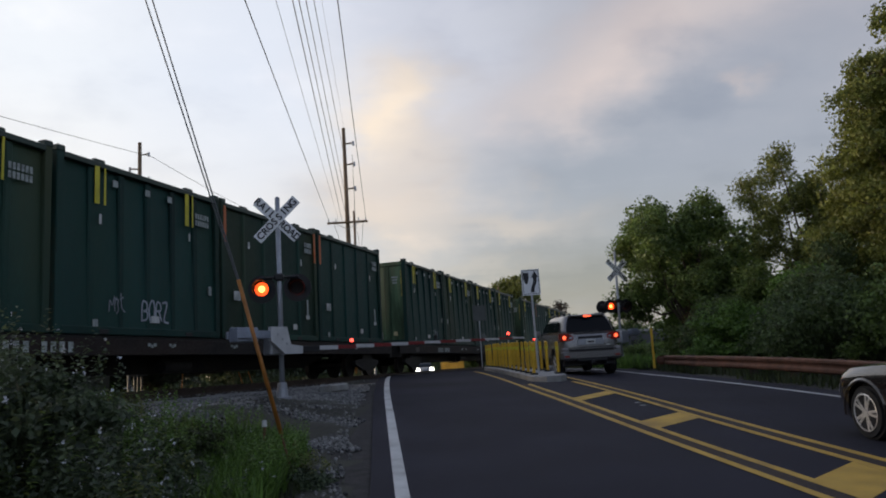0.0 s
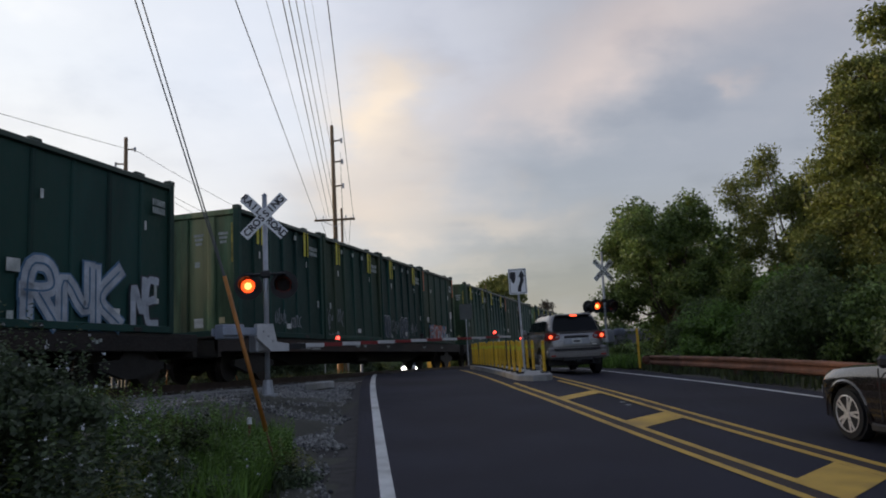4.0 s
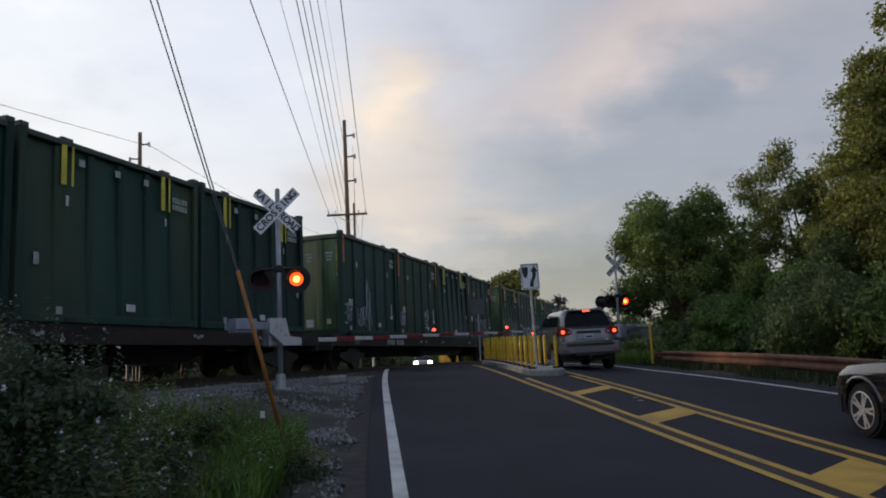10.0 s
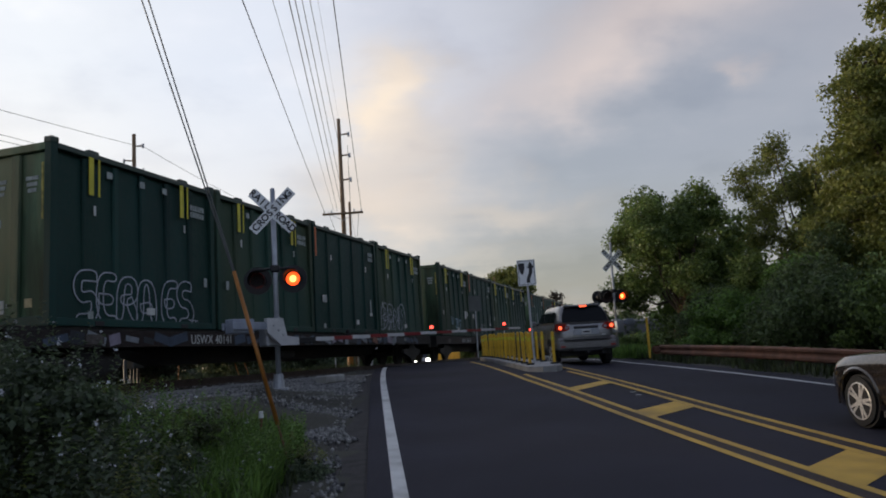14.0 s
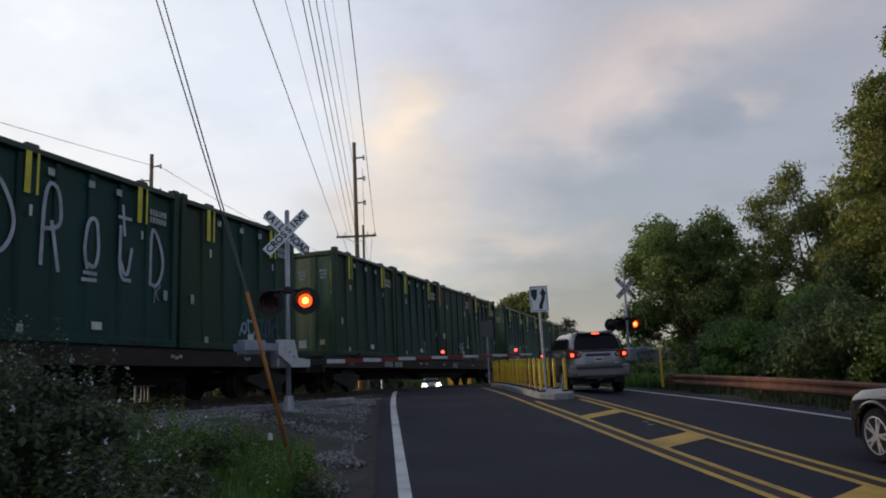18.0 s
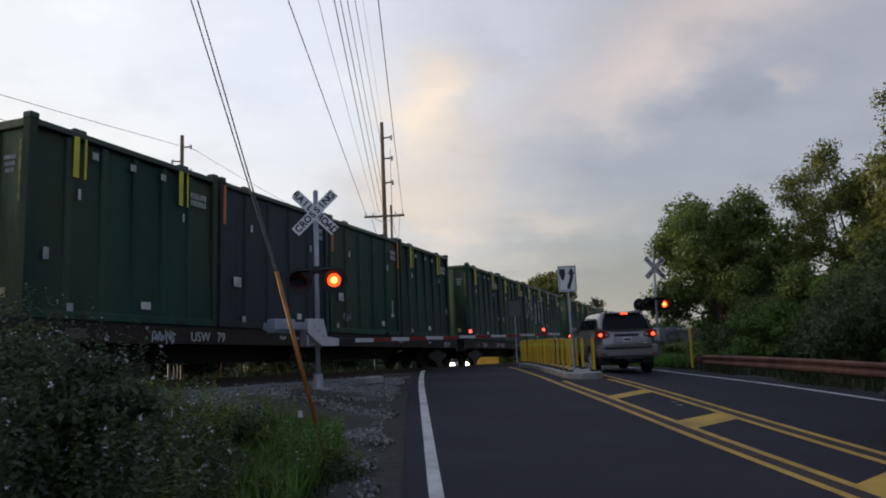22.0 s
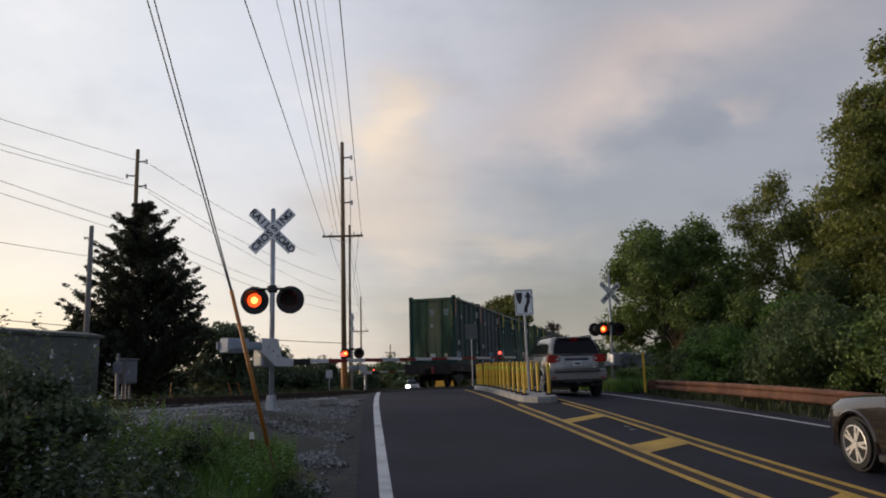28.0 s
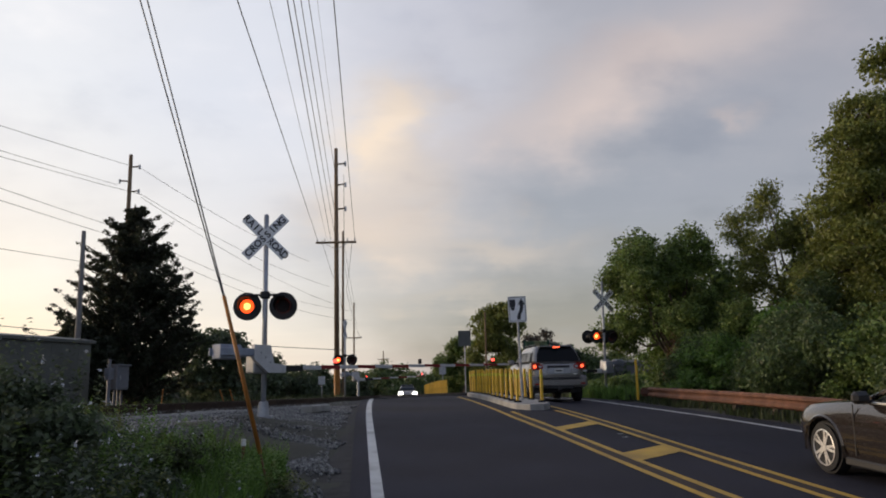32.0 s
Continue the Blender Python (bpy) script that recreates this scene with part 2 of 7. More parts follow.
M = dict(
    soil=mat("soil_and_grass", (0.034, 0.035, 0.025), 0.95, 0, 0.5, 0.7, 25, 0.6, dirt=(0.036, 0.030, 0.026)),
    soil_dark=mat("dark_gravelly_dirt", (0.036, 0.033, 0.033), 0.95, 0, 0.5, 5, 60, 0.8, dirt=(0.03, 0.028, 0.027)),
    asphalt=dull(mat("asphalt", (0.0268, 0.0264, 0.0385), 0.85, 0, 0.2, 0.5, 140, 0.35, dirt=(0.016, 0.016, 0.022)), 0.2),
    shoulder=mat("worn_asphalt_edge", (0.026, 0.024, 0.024), 0.9, 0, 0.4, 2.0, 90, 0.5, dirt=(0.034, 0.03, 0.026)),
    white_paint=mat("white_road_paint", (0.62, 0.62, 0.6), 0.7, 0, 0.12, 3, 80, 0.2, dirt=(0.35, 0.34, 0.32)),
    yellow_paint=mat("yellow_road_paint", (0.55, 0.33, 0.05), 0.7, 0, 0.15, 2.5, 80, 0.2, dirt=(0.33, 0.2, 0.05)),
    worn_paint=mat("worn_brown_road_paint", (0.034, 0.019, 0.0155), 0.85, 0, 0.35, 2.0, 70, 0.3, dirt=(0.03, 0.026, 0.028)),
    concrete=mat("concrete", (0.32, 0.32, 0.31), 0.85, 0, 0.2, 2.0, 40, 0.3, dirt=(0.2, 0.19, 0.17)),
    stone=mat("ballast_stone", (0.168, 0.166, 0.198), 0.9, 0, 0.3, 3, 40, 0.4, per_island=0.75),
    tie=mat("creosoted_wood", (0.05, 0.04, 0.032), 0.9, 0, 0.35, 3, 30, 0.5, per_object=0.2),
    rail=mat("rail_steel", (0.055, 0.038, 0.032), 0.55, 0.6, 0.3, 4, 30, 0.2),
    green=dull(mat("green_painted_steel", (0.012, 0.042, 0.037), 0.6, 0.0, 0.25, 0.8, 20, 0.12, dirt=(0.012, 0.036, 0.026), per_object=0.3, stretch=(1, 1, 0.4))),
    green_b=dull(mat("dull_green_painted_steel", (0.017, 0.049, 0.038), 0.62, 0.0, 0.3, 0.7, 20, 0.12, dirt=(0.05, 0.06, 0.03), per_object=0.25, stretch=(1, 1, 0.4))),
    # stains, plus a lighter base for the light that the end walls catch
    green_end=dull(mat("stained_lit_green_steel", (0.055, 0.098, 0.055), 0.5, 0.0, 0.6, 1.3, 15, 0.3, dirt=(0.20, 0.20, 0.11), per_object=0.35, stretch=(2.2, 2.2, 0.35))),
    slate=dull(mat("slate_painted_steel", (0.030, 0.041, 0.050), 0.6, 0.0, 0.2, 0.8, 20, 0.12, dirt=(0.024, 0.036, 0.040), stretch=(1, 1, 0.4))),
    sill=mat("rusty_sill_steel", (0.017, 0.0125, 0.0115), 0.8, 0.1, 0.5, 1.6, 25, 0.3, dirt=(0.038, 0.02, 0.013), per_object=0.3, stretch=(1, 0.5, 1)),
    sill_worn=mat("scuffed_sill_paint", (0.07, 0.06, 0.055), 0.75, 0, 0.4, 9, 40, 0.1),
    end_tape=mat("scuffed_yellow_tape", (0.30, 0.26, 0.05), 0.6, 0, 0.5, 6, 40, 0.0, dirt=(0.04, 0.06, 0.03)),
    yellowed=mat("yellowed_decal", (0.45, 0.38, 0.22), 0.6, 0, 0.2, 6, 40, 0.0),
    rim=mat("dark_green_rim", (0.010, 0.03, 0.02), 0.5, 0, 0.3, 2, 20, 0.1),
    dark=mat("black_grimy_steel", (0.012, 0.011, 0.0105), 0.7, 0.2, 0.4, 2, 30, 0.3, dirt=(0.028, 0.02, 0.015)),
    wheel=mat("wheel_steel", (0.03, 0.025, 0.022), 0.6, 0.5, 0.3, 3, 30, 0.2),
    decal=mat("white_decal", (0.55, 0.56, 0.55), 0.6, 0, 0.2, 5, 40, 0.0, dirt=(0.25, 0.27, 0.26)),
    faded=mat("faded_white_lettering", (0.30, 0.33, 0.32), 0.7, 0, 0.35, 9, 40, 0.0),
    yellow_tape=mat("yellow_tape", (0.55, 0.48, 0.03), 0.5, 0, 0.15, 5, 40, 0.0),
    orange_tape=mat("orange_tape", (0.5, 0.12, 0.03), 0.5, 0, 0.2, 5, 40, 0.0),
    spray_white=mat("white_spray_paint", (0.34, 0.37, 0.42), 0.6, 0, 0.3, 3, 40, 0.0),
    spray_grey=mat("grey_spray_paint", (0.20, 0.22, 0.25), 0.6, 0, 0.3, 3, 40, 0.0),
    spray_blue=mat("blue_spray_paint", (0.06, 0.14, 0.24), 0.6, 0, 0.3, 3, 40, 0.0),
    spray_red=mat("red_spray_paint", (0.36, 0.09, 0.07), 0.6, 0, 0.3, 3, 40, 0.0),
    spray_navy=mat("dark_blue_spray_paint", (0.035, 0.055, 0.09), 0.6, 0, 0.3, 3, 40, 0.0),
    spray_sky=mat("pale_blue_spray_paint", (0.20, 0.32, 0.42), 0.6, 0, 0.25, 3, 40, 0.0),
    spray_azure=mat("azure_spray_paint", (0.03, 0.17, 0.27), 0.6, 0, 0.25, 3, 40, 0.0),
    spray_pink=mat("greyish_pink_spray_paint", (0.22, 0.19, 0.25), 0.6, 0, 0.25, 3, 40, 0.0),
    spray_rust=mat("dull_orange_spray_paint", (0.20, 0.08, 0.05), 0.6, 0, 0.3, 3, 40, 0.0),
    spray_black=mat("black_spray_paint", (0.015, 0.02, 0.03), 0.6, 0, 0.3, 3, 40, 0.0),
    alu=mat("aluminium_paint", (0.34, 0.36, 0.40), 0.42, 0.35, 0.12, 4, 50, 0.08, dirt=(0.32, 0.32, 0.33)),
    galv=mat("galvanised_steel", (0.40, 0.41, 0.43), 0.5, 0.5, 0.2, 6, 50, 0.1),
    sign_white=mat("white_sign_sheet", (0.78, 0.79, 0.80), 0.45, 0, 0.06, 4, 60, 0.03),
    sign_black=mat("black_sign_sheet", (0.012, 0.012, 0.016), 0.5, 0, 0.1, 4, 60, 0.03),
    black=mat("matt_black_paint", (0.010, 0.010, 0.012), 0.6, 0, 0.2, 4, 60, 0.05),
    arm_white=mat("white_reflective_arm", (0.50, 0.50, 0.51), 0.5, 0, 0.1, 5, 60, 0.03),
    arm_red=mat("red_reflective_arm", (0.20, 0.017, 0.02), 0.45, 0, 0.15, 5, 60, 0.03),
    tube=mat("yellow_plastic_tube", (0.62, 0.37, 0.025), 0.5, 0, 0.12, 4, 50, 0.05, per_object=0.12),
    guard=mat("orange_yellow_plastic_guard", (0.33, 0.125, 0.02), 0.55, 0, 0.3, 4, 50, 0.05),
    rust=mat("weathered_steel", (0.17, 0.075, 0.045), 0.75, 0.2, 0.35, 2.5, 40, 0.25, dirt=(0.09, 0.04, 0.028), stretch=(1, 1, 0.5)),
    post=mat("dark_wood_post", (0.06, 0.045, 0.035), 0.9, 0, 0.3, 3, 30, 0.3),
    pole=mat("weathered_pole_wood", (0.165, 0.11, 0.065), 0.9, 0, 0.3, 2, 30, 0.4, stretch=(1, 1, 0.15)),
    grey_pole=mat("silvered_pole_wood", (0.16, 0.155, 0.15), 0.9, 0, 0.25, 2, 30, 0.4, stretch=(1, 1, 0.15)),
    wire=mat("cable", (0.05, 0.05, 0.055), 0.6, 0.2, 0.1, 5, 50, 0.0),
    bark=mat("bark", (0.075, 0.06, 0.045), 0.95, 0, 0.4, 3, 25, 0.7, stretch=(1, 1, 0.3)),
    leaf=leaf_mat("broad_leaves", (0.125, 0.185, 0.056)),
    leaf_y=leaf_mat("yellow_green_leaves", (0.165, 0.19, 0.05), 0.35),
    leaf_l=leaf_mat("fresh_green_leaves", (0.11, 0.20, 0.045)),
    leaf_d=leaf_mat("dark_green_leaves", (0.088, 0.13, 0.052)),
    needle=leaf_mat("juniper_needles", (0.028, 0.035, 0.02), 0.35),
    weed=leaf_mat("dark_weed_leaves", (0.078, 0.108, 0.066), 0.5),
    withered=leaf_mat("withered_brown_leaves", (0.115, 0.078, 0.038), 0.4),
    grass=leaf_mat("grass_blades", (0.05, 0.066, 0.027), 0.5),
    petal=mat("white_petals", (0.50, 0.51, 0.54), 0.7, 0, 0.1, 10, 60, 0.0),
    silver=mat("silver_car_paint", (0.225, 0.22, 0.22), 0.3, 0.5, 0.0, 3, 60, 0.0, coat=0.6),
    bronze=mat("dark_bronze_car_paint", (0.040, 0.032, 0.029), 0.2, 0.5, 0.0, 3, 60, 0.0, coat=1.0),
    rubber=mat("tyre_rubber", (0.018, 0.018, 0.019), 0.85, 0, 0.15, 8, 60, 0.2),
    alloy=mat("polished_alloy", (0.70, 0.68, 0.65), 0.32, 0.35, 0.1, 6, 50, 0.0),
    trim=mat("black_plastic_trim", (0.02, 0.02, 0.022), 0.55, 0, 0.15, 6, 60, 0.05),
    pane=glass("car_glass"),
    tinted=dull(glass("tinted_car_glass", (0.008, 0.009, 0.011), 0.12), 0.12),
    tail=mat("red_tail_lens", (0.30, 0.02, 0.015), 0.2, 0, 0.1, 8, 60, 0.0),
    shed=mat("grey_painted_steel_shed", (0.095, 0.102, 0.097), 0.6, 0.1, 0.2, 1.5, 30, 0.1, dirt=(0.07, 0.075, 0.07)),
    cabinet=mat("blue_grey_painted_steel", (0.14, 0.15, 0.175), 0.6, 0.1, 0.2, 3, 40, 0.1, dirt=(0.10, 0.105, 0.12)),
    weights=mat("pale_blue_grey_painted_steel", (0.25, 0.28, 0.34), 0.6, 0.1, 0.2, 3, 40, 0.1, dirt=(0.17, 0.18, 0.21)),
    guy=mat("zinc_coated_strand", (0.10, 0.105, 0.11), 0.5, 0.0, 0.15, 5, 50, 0.0),
    brick_far=mat("far_wall", (0.12, 0.12, 0.13), 0.9, 0, 0.2, 1, 10, 0.1),
    lit_red=glow("lit_red_lens", (1.0, 0.075, 0.012), 2.2),
    lit_core=glow("lit_lens_core", (1.0, 0.42, 0.10), 3.4),
    lens_off=mat("unlit_red_lens", (0.005, 0.002, 0.002), 0.75, 0, 0.1, 8, 60, 0.0),
    lit_head=glow("headlight", (1.0, 0.97, 0.9), 8.0),
    lit_tail=glow("lit_tail_lamp", (1.0, 0.10, 0.04), 2.5),
    lit_small=glow("small_red_lamp", (1.0, 0.07, 0.05), 3.5),
)

# ---- shapes ----


def part(name, bm, material, parent=None, label="", at=None, smooth=False):
    """Links a bmesh (or a finished mesh) as one mesh object under a thing or a part."""
    if isinstance(bm, bpy.types.Mesh):
        me = bm
    else:
        me = bpy.data.meshes.new(name)
        bm.to_mesh(me)
        bm.free()
        for m_ in material if isinstance(material, (list, tuple)) else (material,):
            me.materials.append(m_)
        if smooth:
            me.polygons.foreach_set("use_smooth", [True] * len(me.polygons))
    ob = new(name, me)
    ob.parent = parent
    if at is not None:
        ob.matrix_basis = at
    if label:
        ob["label"] = label
    return ob


def sleek(ob, angle=32):
    """Smooth shading but for the sharp edges."""
    ob.data.polygons.foreach_set("use_smooth", [True] * len(ob.data.polygons))
    ob.data.set_sharp_from_angle(angle=radians(angle))
    return ob


def thing(name, at, label, category, group="", kind=""):
    ob = new(name)
    ob.matrix_basis = at
    return tagged(ob, label, category, group, kind)


def box(bm, size, at=(0, 0, 0), bevel=0.0, turn=None):
    m = Matrix.LocRotScale(at, turn, size) if turn is not None else Matrix.LocRotScale(at, None, size)
    r = bmesh.ops.create_cube(bm, size=1.0, matrix=m)
    if bevel:
        es = {e for v in r["verts"] for e in v.link_edges}
        bmesh.ops.bevel(bm, geom=list(es), offset=bevel, segments=1, affect="EDGES")
    return bm


def rod(bm, a, b, ra, rb=None, n=8, caps=True):
    a, b = Vector(a), Vector(b)
    q = (b - a).to_track_quat("Z", "Y")
    bmesh.ops.create_cone(bm, cap_ends=caps, segments=n, radius1=ra, radius2=ra if rb is None else rb, depth=(b - a).length, matrix=Matrix.LocRotScale((a + b) / 2, q, None))
    return bm


def B():
    return bmesh.new()


def boxed(size, at=(0, 0, 0), bevel=0.0, turn=None):
    return box(B(), size, at, bevel, turn)


def prism(bm, outline, depth, m=Matrix()):
    """A flat outline in x, z given thickness along y (front at y = -depth / 2)."""
    f = [bm.verts.new(m @ Vector((x, -depth / 2, z))) for x, z in outline]
    k = [bm.verts.new(m @ Vector((x, depth / 2, z))) for x, z in outline]
    bm.faces.new(f)
    bm.faces.new(k[::-1])
    for i in range(len(f)):
        j = (i + 1) % len(f)
        bm.faces.new((f[j], f[i], k[i], k[j]))
    return bm


def mesh_of(name, verts, faces, material, smooth=False):
    me = bpy.data.meshes.new(name)
    me.from_pydata(verts, [], faces)
    for m_ in material if isinstance(material, (list, tuple)) else (material,):
        me.materials.append(m_)
    if smooth:
        me.polygons.foreach_set("use_smooth", [True] * len(me.polygons))
    return me


# ---- the lie of the land ----
ROAD_AZ, TRACK_AZ = radians(-5.0), radians(17.4)
RD, RR = Vector((math.sin(ROAD_AZ), math.cos(ROAD_AZ))), Vector((math.cos(ROAD_AZ), -math.sin(ROAD_AZ)))
TD, TN = Vector((math.sin(TRACK_AZ), math.cos(TRACK_AZ))), Vector((math.cos(TRACK_AZ), -math.sin(TRACK_AZ)))
SIDE, CAR_W = 11.05, 2.59
TRACK_OFF = SIDE + CAR_W / 2
PROFILE = [(-60, -2.2), (-30, -1.2), (0, 0.0), (7, 0.36), (11.5, 0.60), (15, 0.82), (19.5, 1.05), (24, 1.19), (28, 1.27), (31, 1.285), (36, 1.25), (45, 1.15), (60, 1.0), (400, 1.0)]


def ease(v):
    v = min(1.0, max(0.0, v))
    return v * v * (3 - 2 * v)


def profile(s):
    for (a, za), (b, zb) in zip(PROFILE, PROFILE[1:]):
        if s <= b:
            return za + (zb - za) * max(0.0, s - a) / (b - a)
    return PROFILE[-1][1]


def bend(s):
    return 0.0013 * max(0.0, s - 17.0) ** 2 if s < 60 else 0.0013 * 43 ** 2 + 0.11 * (s - 60)


def on_road(s, lat):
    p = RD * s + RR * (lat + bend(s))
    return p.x, p.y


def land(x, y):
    """Height of the ground at x, y."""
    p = Vector((x, y))
    s, off = p.dot(RD), -p.dot(TN)
    lat = p.dot(RR) - bend(s)
    z = sum(profile(s + k) for k in (-2, -1, 0, 1, 2)) / 5
    if off > 14.2:
        z += (0.42 - z) * ease((off - 14.2) / 6.5)
    elif lat < -0.6:
        z += (1.22 - z) * ease((off - 3.5) / 4.5) * ease((-0.6 - lat) / 2.0)
    if off < 14.2:
        z -= 0.19 * ease((s - 7) / 17) * ease((lat - 5.0) / 2.0) * ease((13.0 - off) / 4)
    if lat > 9.6 and off < 12:
        z -= 0.5 * ease((lat - 9.8) / 2.5)
    return z


def rail_z(s):
    return 1.46 - 0.006 * (s - 15)


def on_track(s, off=TRACK_OFF):
    p = TD * s - TN * off
    return p.x, p.y


def ground():
    def steps(lo, hi, d, far):
        mid = list(np.arange(lo, hi + 1e-6, d))
        out, g = [], d
        v = hi
        while v < far:
            g *= 1.35
            v += g
            out.append(v)
        left, g, v = [], d, lo
        while v > -far:
            g *= 1.35
            v -= g
            left.append(v)
        return left[::-1] + mid + out

    xs, ys = steps(-26, 24, 0.6, 2500), steps(-6, 80, 0.6, 2500)
    verts = []
    for y in ys:
        for x in xs:
            z = land(x, y)
            p = Vector((x, y))
            s, off = p.dot(RD), -p.dot(TN)
            lat = p.dot(RR) - bend(s)
            on = -0.5 < lat < 9.3
            bed = 9.0 < off < 16.2
            if on:
                z -= 0.05
            elif bed:
                z = max(z, rail_z(p.dot(TD)) - 0.36)
            else:
                z += 0.10 * noise.noise((x * 0.5, y * 0.5, 0)) + 0.03 * noise.noise((x * 2, y * 2, 3))
            verts.append((x, y, z))
    w = len(xs)
    faces = [(j * w + i, j * w + i + 1, (j + 1) * w + i + 1, (j + 1) * w + i) for j in range(len(ys) - 1) for i in range(w - 1)]
    tagged(new("ground", mesh_of("ground", verts, faces, M["soil"], True)), "weedy brown and green roadside ground", "ground", kind="structure")


def strip(name, lat0, lat1, s0, s1, lift, material, step=1.0, parent=None, label="", drift=None):
    """A band that lies along the road between two side distances; drift: a side shift that changes along the road."""
    n = max(2, int((s1 - s0) / step) + 1)
    vs, fs = [], []
    m = 1 if lat1 - lat0 < 1 else 8
    for i in range(n):
        s = s0 + (s1 - s0) * i / (n - 1)
        for k in range(m + 1):
            x, y = on_road(s, lat0 + (lat1 - lat0) * k / m + (drift(s) if drift else 0.0))
            vs.append((x, y, land(x, y) + lift))
    for i in range(n - 1):
        for k in range(m):
            a = i * (m + 1) + k
            fs.append((a, a + 1, a + m + 2, a + m + 1))
    ob = new(name, mesh_of(name, vs, fs, material, True))
    ob.parent = parent
    if label:
        ob["label"] = label
    return ob


# side distances of the painted lines, from the left edge line to the right one; the middle strip widens towards the island
LINE_W, LINE_L, LINE_R, LINE_E = 0.19, 3.54, 5.26, 8.30


def drift_l(s):
    return 0.034 * min(12.0, max(0.0, 18.0 - s))


def drift_r(s):
    return 0.012 * min(14.0, max(0.0, 19.5 - s))


def drift_e(s):
    return 0.021 * min(20.0, max(0.0, 24.0 - s))


def road():
    rd = tagged(strip("road", -0.14, 9.1, -12, 150, 0.0, M["asphalt"], 0.75), "dark grey asphalt road with white and yellow lines", "road", kind="structure")
    tagged(strip("road_edge", -0.8, -0.14, -12, 60, -0.025, M["soil_dark"], 0.75), "crumbling asphalt edge beside gravel", "pavement", kind="structure")
    strip("edge_line", LINE_W - 0.075, LINE_W + 0.075, -8, 31.0, 0.006, M["white_paint"], 0.5, rd, "solid white edge line")
    strip("edge_line", LINE_W - 0.075, LINE_W + 0.075, 37, 90, 0.006, M["white_paint"], 0.5, rd, "solid white edge line")
    strip("edge_line", LINE_E - 0.06, LINE_E + 0.06, -8, 46, 0.006, M["white_paint"], 0.5, rd, "solid white edge line", drift_e)
    for c, d in ((LINE_L, drift_l), (LINE_L + 0.29, drift_l), (LINE_R - 0.29, drift_r), (LINE_R, drift_r)):
        strip("yellow_line", c - 0.055, c + 0.055, -8, 19.6 if LINE_L < c < LINE_R else 30, 0.008, M["yellow_paint"], 0.5, rd, "solid yellow line", d)
    for c, d in ((LINE_L, drift_l), (LINE_R - 0.29, drift_r)):
        strip("worn_paint", c + 0.05, c + 0.24, -8, 19.6, 0.004, M["worn_paint"], 0.5, rd, "brown worn paint between the yellow lines", d)
    for s0, lat in ((14.2, 4.78), (13.75, 4.72)):
        strip("paint_spot", lat, lat + 0.11, s0, s0 + 0.09, 0.007, M["faded"], 0.08, rd, "small white paint spot")
    for s0, s1, slant in ((6.6, 7.45, 0.62), (11.22, 11.98, 0.69), (15.1, 15.66, 0.9), (2.0, 2.8, 0.6)):
        # painted cross bars, slanting back to the right
        vs = []
        for lat, d, dr in ((LINE_L + 0.345, 0, drift_l), (LINE_R - 0.345, slant, drift_r)):
            for s in (s0, s1):
                x, y = on_road(s + d, lat + dr(s + d))
                vs.append((x, y, land(x, y) + 0.0065))
        ob = new("yellow_bar", mesh_of("yellow_bar", vs, [(0, 2, 3, 1)], M["yellow_paint"]))
        ob.parent = rd


def track():
    tr = thing("railway_track", Matrix(), "single railway track on grey stone ballast", "railway", kind="structure")
    for side, off in (("near", TRACK_OFF - 0.7175), ("far", TRACK_OFF + 0.7175)):
        bm = B()
        s0, s1 = -40, 260
        a, b = on_track(s0, off), on_track(s1, off)
        za, zb = rail_z(s0), rail_z(s1)
        for w, h, up in ((0.07, 0.045, -0.0225), (0.018, 0.10, -0.09), (0.14, 0.02, -0.15)):
            mid = Vector(((a[0] + b[0]) / 2, (a[1] + b[1]) / 2, (za + zb) / 2 + up))
            d = Vector((b[0] - a[0], b[1] - a[1], zb - za))
            box(bm, (w, d.length, h), mid, 0.0, d.to_track_quat("Y", "Z"))
        part("rail", bm, M["rail"], tr, "rust-brown steel rail with a worn top")
    # ballast bed
    vs, fs, prof = [], [], [(-3.1, -0.42), (-2.3, -0.28), (-1.7, -0.19), (1.7, -0.19), (2.4, -0.3), (3.2, -0.45)]
    ss = list(np.arange(-40, 261, 1.5))
    for s in ss:
        for o, dz in prof:
            x, y = on_track(s, TRACK_OFF + o)
            vs.append((x, y, rail_z(s) + dz + 0.03 * noise.noise((s, o, 1))))
    m = len(prof)
    for i in range(len(ss) - 1):
        for k in range(m - 1):
            fs.append((i * m + k, (i + 1) * m + k, (i + 1) * m + k + 1, i * m + k + 1))
    part("ballast_bed", mesh_of("ballast_bed", vs, fs, M["stone"], True), None, tr)
    tie = mesh_of("tie", *cube_data(2.6, 0.22, 0.16), M["tie"])
    turn = Matrix.Rotation(-TRACK_AZ, 4, "Z")
    for k in range(110):
        s = -6 + 0.52 * k
        x, y = on_track(s)
        p = Vector((x, y))
        lat = p.dot(RR) - bend(p.dot(RD))
        if -0.6 < lat < 9.4:
            continue
        part("tie", tie, None, tr, at=Matrix.Translation((x, y, rail_z(s) - 0.24 + 0.012 * math.sin(k * 3.7))) @ turn)
    # crossing panels between and beside the rails, level with the road
    cr = thing("crossing_surface", Matrix(), "worn asphalt and rubber panels between the rails", "crossing", kind="structure")
    for o, w in ((-1.25, 0.85), (0.0, 1.24), (1.25, 0.85)):
        for k in range(13):
            s = 29.6 + 2.02 * k
            x, y = on_track(s, TRACK_OFF + o)
            part("crossing_panel", boxed((w, 2.0, 0.16), (0, 0, 0), 0.01), M["shoulder"], cr, at=Matrix.Translation((x, y, rail_z(s) - 0.135)) @ turn)


